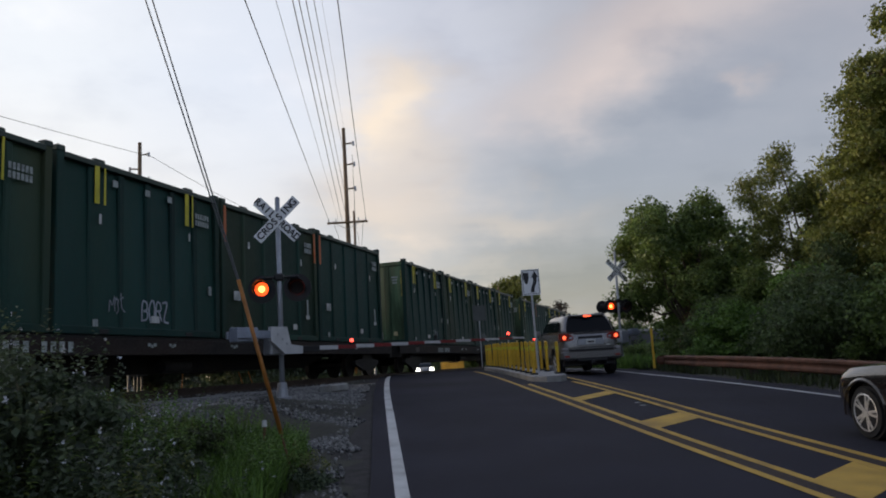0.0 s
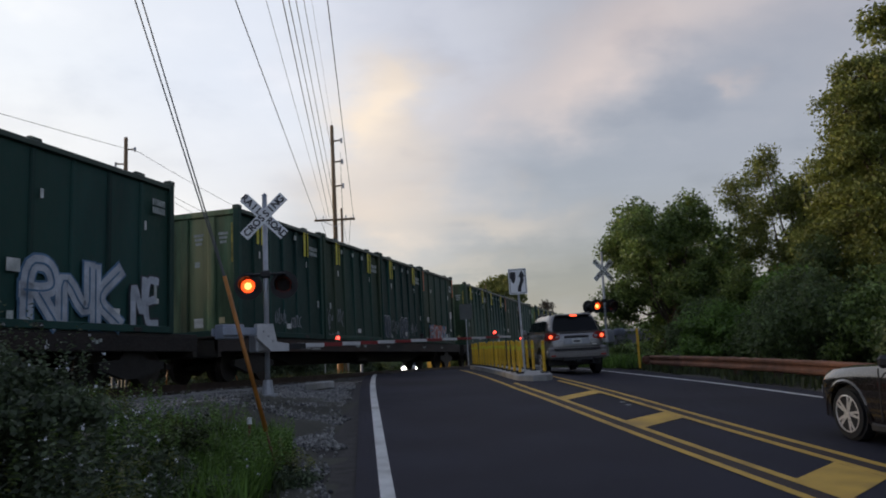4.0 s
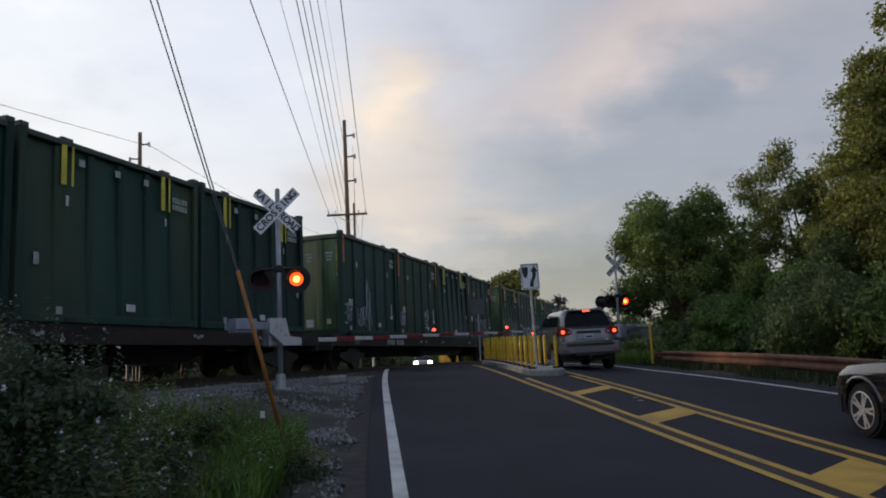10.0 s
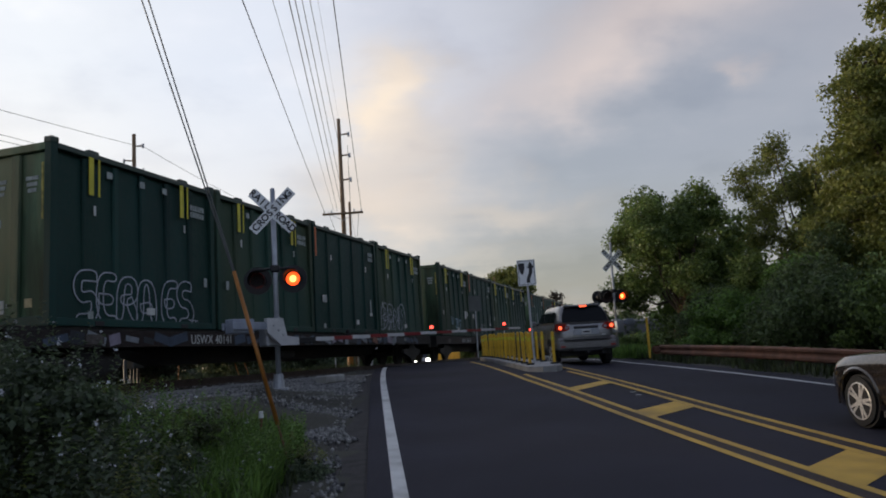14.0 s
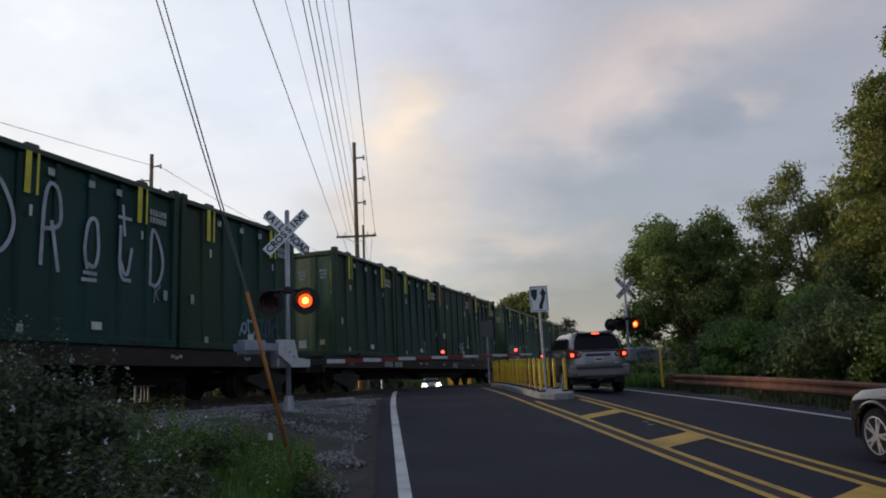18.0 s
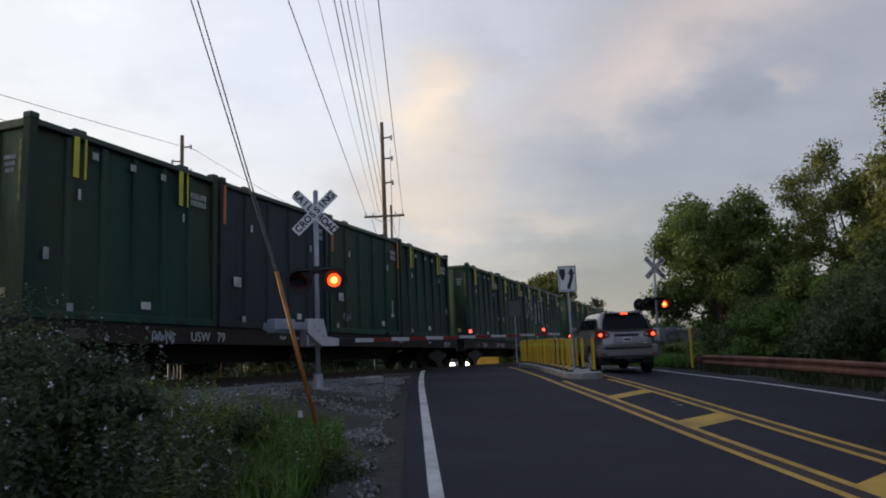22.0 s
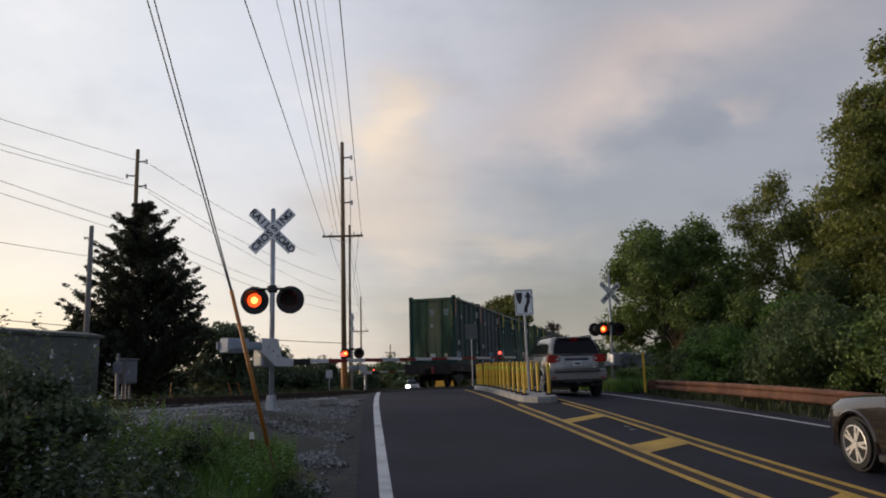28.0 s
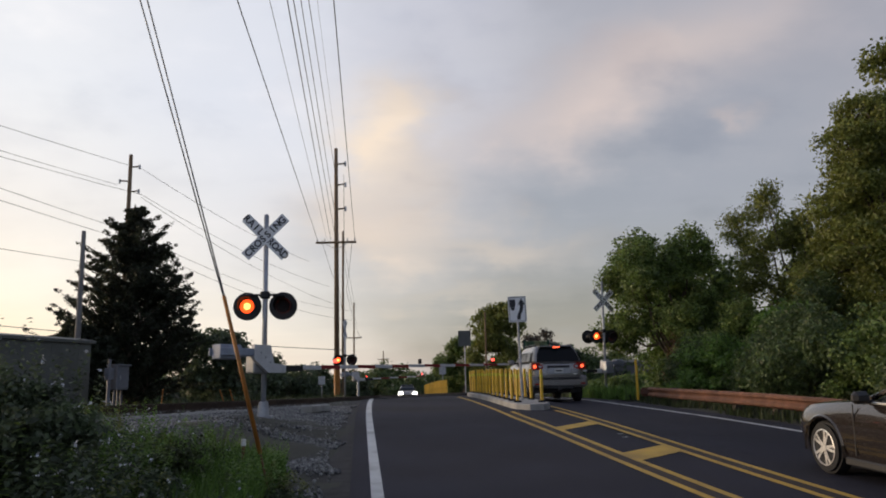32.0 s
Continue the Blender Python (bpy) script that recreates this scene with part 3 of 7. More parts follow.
def cube_data(x, y, z):
    v = [(i * x / 2, j * y / 2, k * z / 2) for i in (-1, 1) for j in (-1, 1) for k in (-1, 1)]
    return v, [(0, 1, 3, 2), (4, 6, 7, 5), (0, 4, 5, 1), (2, 3, 7, 6), (0, 2, 6, 4), (1, 5, 7, 3)]


ground()
road()
track()

# ---- the train: flat cars with four tall green refuse containers each ----
PITCH_CAR, N_CAR, BOX_L, BOX_H, DECK = 24.38, 16, 5.42, 3.52, 1.20
MOVERS = []


# each car's four containers from the rear: T with yellow tape, O with orange edge tape, S slate with a door
LOADS = ["OSTT", "TSOT", "TTTT", "TTOT", "TTOT", "TOTT", "OOTO", "TOTO", "TTTO", "TTOO", "TTTT", "TOTT", "TTTO", "TTOT", "TOTT", "TTTT"]


def container_mesh_parts(c, kind, variant):
    """Local: x across (near side at +w/2), y along the train, z up from the deck."""
    w, l, h = CAR_W, BOX_L - 0.12, BOX_H
    g = M["slate"] if kind == "S" else M["green_b"] if variant == 1 else M["green"]
    # the sides of the taped kind are pressed in towards the top; the others are pressed in over their whole height
    top, low = (0.12, 0.04) if kind == "T" else (0.075, 0.075)
    bm = B()
    prism(bm, [(-w / 2 + low, 0.05), (w / 2 - low, 0.05), (w / 2 - top, h - 0.05), (-w / 2 + top, h - 0.05)], l - 0.16)
    part("body", bm, g, c)
    ribs = 7 if kind == "T" else 6
    for sx in (-1, 1):
        for k in range(1, ribs - 1):
            y = -l / 2 + 0.09 + k * (l - 0.18) / (ribs - 1)
            part("rib", boxed((0.11, 0.17 if kind == "T" else 0.13, h - 0.26), (sx * (w / 2 - 0.085), y, h / 2), 0.03), g, c)
    for sy in (-1, 1):
        for k in range(2):
            part("end_rib", boxed((0.24, 0.10, h - 0.34), ((k - 0.5) * w * 0.33, sy * (l / 2 - 0.055), h / 2), 0.03), M["green_end"], c)
        for sx in (-1, 1):
            part("corner_post", boxed((0.17, 0.17, h), (sx * (w / 2 - 0.085), sy * (l / 2 - 0.085), h / 2), 0.015), g, c)
            part("corner_casting", boxed((0.20, 0.20, 0.13), (sx * (w / 2 - 0.09), sy * (l / 2 - 0.09), h + 0.04), 0.02), M["rim"], c)
            part("lift_lug", boxed((0.12, 0.3, 0.10), (sx * (w / 2 - 0.10), sy * l * 0.28, h + 0.03), 0.02), M["rim"], c)
            part("lock_foot", boxed((0.06, 0.26, 0.10), (sx * (w / 2 - 0.02), sy * l * 0.26, 0.06), 0.01), M["black"], c)
        part("end_wall", boxed((w - 0.36, 0.02, h - 0.36), (0, sy * (l / 2 - 0.085), h / 2)), M["green_end"], c, "stained green end wall with light in its colour")
    for sx in (-1, 1):
        part("top_rail", boxed((0.12, l - 0.3, 0.12), (sx * (w / 2 - 0.055), 0, h - 0.06), 0.015), M["rim"], c)
        part("bottom_rail", boxed((0.12, l - 0.3, 0.16), (sx * (w / 2 - 0.06), 0, 0.08), 0.015), g, c)
    for sy in (-1, 1):
        part("end_top_rail", boxed((w - 0.3, 0.12, 0.16), (0, sy * (l / 2 - 0.06), h - 0.08), 0.015), M["green_end"], c)
        part("end_bottom_rail", boxed((w - 0.3, 0.12, 0.2), (0, sy * (l / 2 - 0.06), 0.1), 0.015), g, c)
        part("end_tape", boxed((0.05, 0.012, 1.1), (w / 2 - 0.20, sy * (l / 2 + 0.002), h - 0.95)), M["end_tape"], c, "scuffed yellow edge tape")
    x = w / 2 + 0.004
    flush = w / 2 - 0.02
    r = random.Random(variant * 7 + ord(kind))

    def stick(y, z, wide, high, m="decal", label="white sticker"):
        part("sticker", boxed((0.012, wide, high), (flush + 0.004, y, z)), M[m], c, label)

    if kind == "T":
        for y in (-1.62, 1.32):
            part("tape_mark", boxed((0.012, 0.13, 0.78), (x, y, h - 0.49)), M["yellow_tape"], c, "yellow reflective tape")
            part("tape_mark", boxed((0.012, 0.05, 0.78), (x, y + 0.22, h - 0.49)), M["yellow_tape"], c, "yellow reflective tape")
        rows_of(c, x, 1.92, h - 0.66, 0.56, 0.32)
        for y in (-1.1, -0.1, 0.75):
            stick(y + r.uniform(-0.05, 0.05), h - 0.36, 0.15, 0.14, "faded", "faded square mark")
        stick(-1.50, h - 1.18, 0.06, 0.20)
        stick(1.44, h - 1.14, 0.05, 0.18)
        stick(-2.2 if variant else 2.25, 1.15, 0.12, 0.22, "faded")
        stick(r.uniform(0.2, 0.9), 0.36, 0.27, 0.15)
    else:
        part("tape_mark", boxed((0.012, 0.10, 0.95), (x, -l / 2 + 0.14, h - 0.56)), M["orange_tape"], c, "orange reflective tape")
        if variant:
            part("tape_mark", boxed((0.012, 0.10, 0.95), (x, l / 2 - 0.14, h - 0.56)), M["orange_tape"], c, "orange reflective tape")
        rows_of(c, x, 2.06, h - 0.62, 0.46, 0.36)
        stick(-1.35, h - 0.98, 0.07, 0.18)
        stick(1.62, h - 1.12, 0.06, 0.20)
        stick(-1.95, 1.12, 0.30, 0.24)
        stick(1.98, 1.0, 0.09, 0.52, "faded")
        stick(1.98, 0.72, 0.22, 0.12)
        stick(r.uniform(0.6, 1.3), 0.40, 0.22, 0.16)
    stick(r.uniform(-2.2, -1.6), 0.2, 0.14, 0.2, "faded")
    if kind == "S":
        for y, wide in ((-1.9, 0.05), (-0.75, 0.05)):
            part("door_frame", boxed((0.06, wide, 2.6), (w / 2 - 0.10, y, 1.6), 0.008), g, c)
        for z in (0.3, 2.9):
            part("door_frame", boxed((0.06, 1.2, 0.05), (w / 2 - 0.10, -1.325, z), 0.008), g, c)
        part("door", boxed((0.03, 1.05, 2.5), (w / 2 - 0.11, -1.325, 1.6), 0.008), g, c, "recessed side door")
    # rear end: faded lettering on two panels, a notice and stickers
    e = -l / 2 + 0.066
    for sx in (0.3, 0.0):
        for k in range(3):
            part("lettering", boxed((0.30 - 0.05 * k, 0.012, 0.075), (sx * w, e, h - 0.66 - 0.12 * k)), M["faded"], c, "faded white lettering")
    part("sticker", boxed((0.28, 0.012, 0.26), (0.0, e, 0.42)), M["decal"], c, "white sticker")
    part("sticker", boxed((0.17, 0.012, 0.17), (0.28 * w, e, 0.46)), M["yellowed"], c, "yellowed sticker")
    part("sticker", boxed((0.15, 0.012, 0.15), (-0.04, e, h * 0.58)), M["faded"], c, "white sticker")


def rows_of(c, x, y, z, wide, high):
    """Two rows of faded lettering that can no longer be read, character by character."""
    for row in range(2):
        n = 6
        for i in range(n):
            part("lettering", boxed((0.010, wide / n * 0.66, high * 0.40), (x, y + (i - (n - 1) / 2) * wide / n, z - (row - 0.5) * high * 0.52)), M["faded"], c, "faded white lettering")


def flat_car(c):
    """Local: x across, y along the train, z up from the rail."""
    l = PITCH_CAR - 0.9
    part("deck", boxed((2.5, l, 0.12), (0, 0, DECK - 0.065), 0.01), M["dark"], c)
    for sx in (-1, 1):
        part("side_sill", boxed((0.12, l, 0.34), (sx * 1.2, 0, DECK - 0.24), 0.01), M["sill"], c, "rust-brown steel sill with faded white lettering")
        for y, w_ in ((-2.6, 0.30), (-1.9, 0.24), (0.6, 0.34), (5.4, 0.42), (8.3, 0.30)):
            for k in range(3):
                part("lettering", boxed((0.012, w_ * 0.26, 0.07), (sx * 1.268, y + (k - 1) * w_ * 0.33, DECK - 0.19 - 0.03 * (k % 2))), M["faded"], c, "small faded white lettering")
        part("data_frame", boxed((0.010, 0.5, 0.20), (sx * 1.266, -9.6, DECK - 0.25), 0.004), M["sill_worn"], c, "scuffed data panel")
    bm = B()
    prism(bm, [(-l / 2 + 4.2, -0.4), (-l / 2 + 5.6, -0.78), (l / 2 - 5.6, -0.78), (l / 2 - 4.2, -0.4)], 0.7, Matrix.Translation((0, 0, DECK - 0.02)) @ Matrix.Rotation(radians(90), 4, "Z"))
    part("centre_sill", bm, M["dark"], c)
    part("brake_cylinder", rod(B(), (0.7, -1.6, 0.55), (0.7, -0.6, 0.55), 0.16, n=12), M["dark"], c)
    part("air_reservoir", rod(B(), (-0.6, 1.2, 0.55), (-0.6, 2.6, 0.55), 0.2, n=12), M["dark"], c)
    for sy in (-1, 1):
        part("coupler", boxed((0.22, 0.9, 0.25), (0, sy * (l / 2 + 0.3), 0.85), 0.03), M["dark"], c)
        part("end_beam", boxed((2.5, 0.16, 0.5), (0, sy * (l / 2 - 0.08), DECK - 0.3), 0.01), M["dark"], c)
        yb = sy * (l / 2 - 2.1)
        bg = part("bogie", boxed((1.7, 0.36, 0.3), (0, yb, 0.55), 0.03), M["dark"], c)
        for sx in (-1, 1):
            bm = B()
            prism(bm, [(-1.05, 0.42), (-0.75, 0.34), (-0.3, 0.2), (0.3, 0.2), (0.75, 0.34), (1.05, 0.42), (1.05, 0.56), (0.45, 0.62), (0.3, 0.78), (-0.3, 0.78), (-0.45, 0.62), (-1.05, 0.56)], 0.14, Matrix.Translation((sx * 1.02, yb, 0)) @ Matrix.Rotation(radians(90), 4, "Z"))
            part("side_frame", bm, M["dark"], bg)
            for dy in (-0.87, 0.87):
                bm = rod(B(), (sx * 0.68, yb + dy, 0.42), (sx * 0.80, yb + dy, 0.42), 0.42, n=20)
                rod(bm, (sx * 0.64, yb + dy, 0.42), (sx * 0.68, yb + dy, 0.42), 0.46, n=20)
                part("wheel", bm, M["wheel"], bg)
        for dy in (-0.87, 0.87):
            part("axle", rod(B(), (-0.7, yb + dy, 0.42), (0.7, yb + dy, 0.42), 0.08), M["dark"], bg)


WRITTEN = {}


def lettering(text, size, material, parent, m, label, bold=0.0):
    """Raised letters; each text is drawn once and its mesh shared."""
    key = text, size, bold
    if key not in WRITTEN:
        cu = bpy.data.curves.new("lettering", "FONT")
        cu.body, cu.size, cu.align_x, cu.align_y, cu.extrude, cu.offset, cu.resolution_u = text, size, "CENTER", "CENTER", 0.002, bold, 3
        tmp = bpy.data.objects.new("lettering", cu)
        scene.collection.objects.link(tmp)
        me = bpy.data.meshes.new_from_object(tmp.evaluated_get(bpy.context.evaluated_depsgraph_get()))
        bpy.data.objects.remove(tmp)
        me.materials.clear()
        me.materials.append(material)
        WRITTEN[key] = me
    return part("lettering", WRITTEN[key], None, parent, label, at=m)


def graffiti(c, strokes, material, y0, z0, width, height, thick, proud=0.006, label="sprayed graffiti stroke"):
    """Sprayed strokes on the near side: rounded ribbons from polylines in a unit box."""
    x = CAR_W / 2 - 0.027 + proud
    for line in strokes:
        line = [Vector((y0 + a * width, z0 + b * height)) for a, b in line]
        for k in range(2):
            line = [line[0]] + [q for a, b in zip(line, line[1:]) for q in (a.lerp(b, 0.25), a.lerp(b, 0.75))] + [line[-1]]
        vs = []
        for i, p in enumerate(line):
            d = line[min(i + 1, len(line) - 1)] - line[max(i - 1, 0)]
            d = d.normalized() if d.length > 1e-6 else Vector((1, 0))
            n = Vector((-d.y, d.x)) * thick / 2
            if i == 0:
                p = p - d * thick * 0.4
            elif i == len(line) - 1:
                p = p + d * thick * 0.4
            for q, up in ((p + n, 0), (p + n, 0.003), (p - n, 0.003), (p - n, 0)):
                vs.append((x + up, q.x, q.y))
        fs = [(0, 1, 2, 3), tuple(len(vs) - k for k in (1, 2, 3, 4))]
        for i in range(len(line) - 1):
            for k in range(4):
                a, b = i * 4 + k, i * 4 + (k + 1) % 4
                fs.append((a, a + 4, b + 4, b))
        part("graffiti_stroke", mesh_of("graffiti_stroke", vs, fs, material), None, c, label)
        proud += 0.0006
        x += 0.0006


def scribble(seed, letters=4):
    """Loose hooked and crossed strokes, side by side."""
    r = random.Random(seed)
    out = []
    for k in range(letters):
        x0, x1 = (k - 0.05) / letters, (k + 0.95) / letters
        w = x1 - x0
        j = lambda a, b: (x0 + w * (a + r.uniform(-0.22, 0.22)), b + r.uniform(-0.2, 0.2))
        kind = r.randrange(5)
        if kind == 0:
            out += [[j(0.1, 0.0), j(0.0, 0.5), j(0.15, 1.0)], [j(0.15, 0.95), j(0.9, 0.75), j(0.35, 0.5), j(1.0, 0.1), j(0.2, 0.0)]]
        elif kind == 1:
            out += [[j(0.0, 0.0), j(0.15, 1.0), j(0.75, 0.05), j(0.95, 0.95)]]
        elif kind == 2:
            out += [[j(0.1, 0.0), j(0.2, 1.0)], [j(1.0, 1.0), j(0.3, 0.5), j(1.05, -0.05)]]
        elif kind == 3:
            out += [[j(0.0, 0.1), j(0.3, 1.0), j(0.9, 0.8), j(0.8, 0.2), j(0.3, 0.15), j(0.4, 0.55)]]
        else:
            out += [[j(0.0, 0.9), j(0.9, 1.0)], [j(0.4, 0.95), j(0.3, 0.4), j(0.5, 0.0), j(1.0, 0.15)]]
    return out


TRAIN_FIX = [(-1, -0.5), (0.0, -0.5), (0.9, -0.07), (4.0, 0.15), (6.5, 0.1), (9.0, 0.55), (12.0, 0.9), (14.3, 0.8), (19.0, 0.64), (20.0, 0.44), (23.0, 0.24), (25.5, 0.0), (28.5, 0.0), (33, 0.0)]


def train_tail(t):
    """Where the rear end of the last container is along the track."""
    fix = 0.0
    for (a, fa), (b, fb) in zip(TRAIN_FIX, TRAIN_FIX[1:]):
        if a <= t <= b:
            fix = fa + (fb - fa) * (t - a) / (b - a)
            break
    return 16.4 + 9.0 * (t - 25.5) + fix


def train_pose(t, ahead, up):
    s = train_tail(t) + ahead
    x, y = on_track(s)
    return Matrix.Translation((x, y, rail_z(s) + up)) @ Matrix.Rotation(-TRACK_AZ, 4, "Z") @ Matrix.Rotation(radians(-0.344), 4, "X")


def train():
    made = {}
    car0 = thing("flat_car", Matrix(), "rusty black steel railway flat car carrying green containers", "flat car", "cars of the train")
    flat_car(car0)
    painted, cars = [], []
    for k in range(N_CAR):
        mid = k * PITCH_CAR + 2 * BOX_L
        car = car0 if k == 0 else copy_thing(car0, train_pose(0, mid, 0))
        MOVERS.append((car, mid, 0.0))
        cars.append(car)
        for j, kind in enumerate(LOADS[k]):
            key = kind, (k + j) % 2
            if key in made:
                c = copy_thing(made[key], train_pose(0, 0, 0))
            else:
                label = {"T": "tall dark green refuse container with yellow tape", "O": "tall dark green refuse container with orange edge tape", "S": "tall slate grey refuse container with a side door"}[kind]
                c = made[key] = thing("waste_container", Matrix(), label, "container", "containers on the train")
                container_mesh_parts(c, *key)
            MOVERS.append((c, k * PITCH_CAR + (j + 0.5) * BOX_L, DECK))
            painted.append((c, k, j))
    painted_sill(cars[4])
    part("end_marker", boxed((0.16, 0.12, 0.34), (0.35, -PITCH_CAR / 2 + 0.30, DECK - 0.35), 0.02), M["arm_red"], cars[0], "red end-of-train marker box")
    # running numbers on the sills; worn-off characters stay bars
    for k, text, y in ((0, "USWX  67", -5.75), (1, "USW   79", -5.75), (2, "USWX 40215", -5.6), (4, "USWX 40141", -5.6), (5, "USWX 20375", -6.4), (8, "USWX 2032", -6.55)):
        m = Matrix(((0, 0, 1, 1.262), (1, 0, 0, y), (0, 1, 0, DECK - 0.25), (0, 0, 0, 1)))
        lettering(text, 0.31, M["decal"], cars[k], m, "white stencilled running number")
    for k in (3, 6, 7, 9, 10, 11):
        for i in range(8):
            part("lettering", boxed((0.012, 0.12, 0.2), (1.266, -6.6 + 0.21 * i + (0.2 if i > 3 else 0), DECK - 0.25)), M["faded"], cars[k], "worn white lettering")
    for k, y, seed in ((0, -0.9, 5), (0, 0.2, 6), (0, 1.6, 7), (1, 10.0, 8), (1, -7.6, 9), (2, -8.8, 10), (5, -3.4, 11), (3, 2.0, 12)):
        graffiti(cars[k], scribble(seed, 5), M["spray_white"], y, DECK - 0.36, 0.72, 0.22, 0.03, -0.006)
    for c, k, j in painted:
        tags(c, k, j)


# letter strokes on a grid four wide and six high, column and row by digit pairs
GLYPHS = {
    "A": "00 06 36 40 30|02 32", "B": "00 06 36 44 33 03 33 42 30 00", "D": "00 06 26 44 42 20 00", "E": "40 00 06 46|03 33", "I": "06 46|26 20|00 40", "K": "00 06|46 03 40",
    "L": "16 10 40|12 30 44", "N": "00 06 40 46", "O": "10 02 04 16 36 44 42 30 10", "R": "00 06 36 44 33 03|23 40", "S": "46 16 05 04 13 33 42 41 30 00", "T": "26 20|05 45", "V": "06 20 46", "P": "00 06 36 45 34 03",
    "Z": "06 46 00 40", "Y": "06 23 46|23 20", " ": "",
}


def word(text, seed=0, wobble=0.05):
    """A word's strokes in a unit box, drawn with an unsteady hand."""
    r = random.Random(seed)
    n, out = len(text), []
    for i, ch in enumerate(text):
        for run in GLYPHS[ch].split("|"):
            pts = [((i + 0.09 + 0.82 * int(q[0]) / 4) / n + r.uniform(-wobble, wobble) / n, int(q[1]) / 6 + r.uniform(-wobble, wobble)) for q in run.split()]
            if len(pts) > 1:
                out.append(pts)
    return out


def bubble(strokes, width, height, grow):
    """Outlines round thick strokes, each a closed loop."""
    out = []
    for line in strokes:
        p = [Vector((a * width, b * height)) for a, b in line]
        lft, rgt = [], []
        for i, q in enumerate(p):
            d = p[min(i + 1, len(p) - 1)] - p[max(i - 1, 0)]
            d = d.normalized() if d.length > 1e-6 else Vector((1, 0))
            n = Vector((-d.y, d.x)) * grow
            lft.append(q + n)
            rgt.append(q - n)
        loop = lft + rgt[::-1] + lft[:1]
        out.append([(q.x / width, q.y / height) for q in loop])
    return out


def tags(c, k, j):
    """Graffiti, car by car as the train goes by."""
    w, g, bl, rd, dk, pk = M["spray_white"], M["spray_grey"], M["spray_blue"], M["spray_red"], M["spray_black"], M["spray_pink"]

    def fat(text, seed, y, z, wide, high, thick, fill, edge):
        st = word(text, seed)
        graffiti(c, st, edge, y, z, wide, high, thick + 0.09, 0.002, "dark outline of a graffiti piece")
        graffiti(c, st, fill, y, z, wide, high, thick, 0.014, "pale fat graffiti letter")

    def thin(text, seed, y, z, wide, high, thick, m, wobble=0.06):
        graffiti(c, word(text, seed, wobble), m, y, z, wide, high, thick, 0.0)

    def ring(text, seed, y, z, wide, high, grow, thick, m):
        graffiti(c, bubble(word(text, seed), wide, high, grow), m, y, z, wide, high, thick, 0.002, "outlined graffiti letter")

    def free(seed, n, y, z, wide, high, thick, m):
        graffiti(c, scribble(seed, n), m, y, z, wide, high, thick, 0.0)

    at = (k, j)
    if at == (9, 1):
        thin("BORZ", 3, -0.24, 0.32, 0.9, 0.44, 0.045, w)
        free(8, 3, -1.2, 0.5, 0.45, 0.32, 0.03, g)
    elif at == (8, 3):
        for i in range(4):
            part("graffiti_patch", boxed((0.008, 0.72, 0.80), (CAR_W / 2 - 0.03 + 0.002 * (i % 2), -1.4 + 0.68 * i, 0.50), 0.0, Euler((0.06 * (-1) ** i, 0, 0))), rd if i % 3 else M["spray_blue"], c, "patch of red sprayed paint")
        fat("BONY", 31, -1.7, 0.16, 2.75, 0.62, 0.10, w, rd)
        free(33, 2, 1.25, 0.2, 0.5, 0.35, 0.05, g)
        part("sticker", boxed((0.012, 0.3, 0.36), (CAR_W / 2 - 0.01, 2.0, 1.5)), M["decal"], c, "white sticker")
    elif at == (8, 0):
        free(11, 4, -0.65, 0.42, 0.72, 0.38, 0.03, g), free(12, 4, 0.38, 0.3, 0.65, 0.36, 0.03, g)
    elif at == (8, 1):
        free(13, 2, -2.5, 0.45, 0.45, 0.5, 0.03, g), free(14, 2, -1.6, 0.58, 0.45, 0.5, 0.03, g), free(15, 4, -2.3, 0.1, 0.9, 0.12, 0.02, g)
    elif at == (8, 2):
        for y, wide in ((-2.5, 0.74), (-0.52, 0.95)):
            fat("RB", 16, y + 0.03, 0.2, wide - 0.06, 0.75, 0.09, M["spray_navy"], dk)
            ring("RB", 16, y, 0.15, wide, 0.86, 0.10, 0.03, w)
        free(17, 3, -1.55, 0.38, 0.8, 0.55, 0.03, g), free(18, 3, 0.85, 0.32, 0.85, 0.5, 0.03, g)
    elif at == (7, 3):
        fat("RNK", 23, -1.75, 0.16, 2.6, 1.08, 0.30, w, bl)
        graffiti(c, word("RNK", 23), bl, -1.75, 0.16, 2.6, 1.08, 0.035, 0.022)
        fat("NE", 9, 1.2, 0.2, 0.85, 1.0, 0.17, w, dk)
    elif at == (7, 0):
        ring("AN", 24, -0.7, 0.1, 2.3, 1.2, 0.16, 0.05, pk)
    elif at == (7, 1):
        fat("AVEK", 25, -1.6, 0.2, 3.4, 0.8, 0.12, w, dk), free(26, 2, 1.9, 0.9, 0.4, 0.5, 0.05, w)
    elif at == (6, 3):
        fat("OABES", 41, -1.2, 0.2, 2.5, 0.8, 0.14, M["spray_navy"], dk)
        ring("OABES", 41, -1.25, 0.18, 2.6, 0.86, 0.13, 0.035, w)
    elif at == (6, 2):
        free(42, 3, 1.75, 0.3, 0.75, 0.5, 0.07, M["spray_navy"])
    elif at == (6, 1):
        ring("OO", 43, -2.35, 0.52, 0.5, 0.46, 0.05, 0.035, w), thin("NO", 44, 0.7, 0.85, 0.6, 0.38, 0.06, w), thin("SE", 45, 0.72, 0.42, 0.5, 0.34, 0.05, w)
        thin("E", 46, 1.86, 0.68, 0.3, 0.58, 0.07, g)
    elif at == (6, 0):
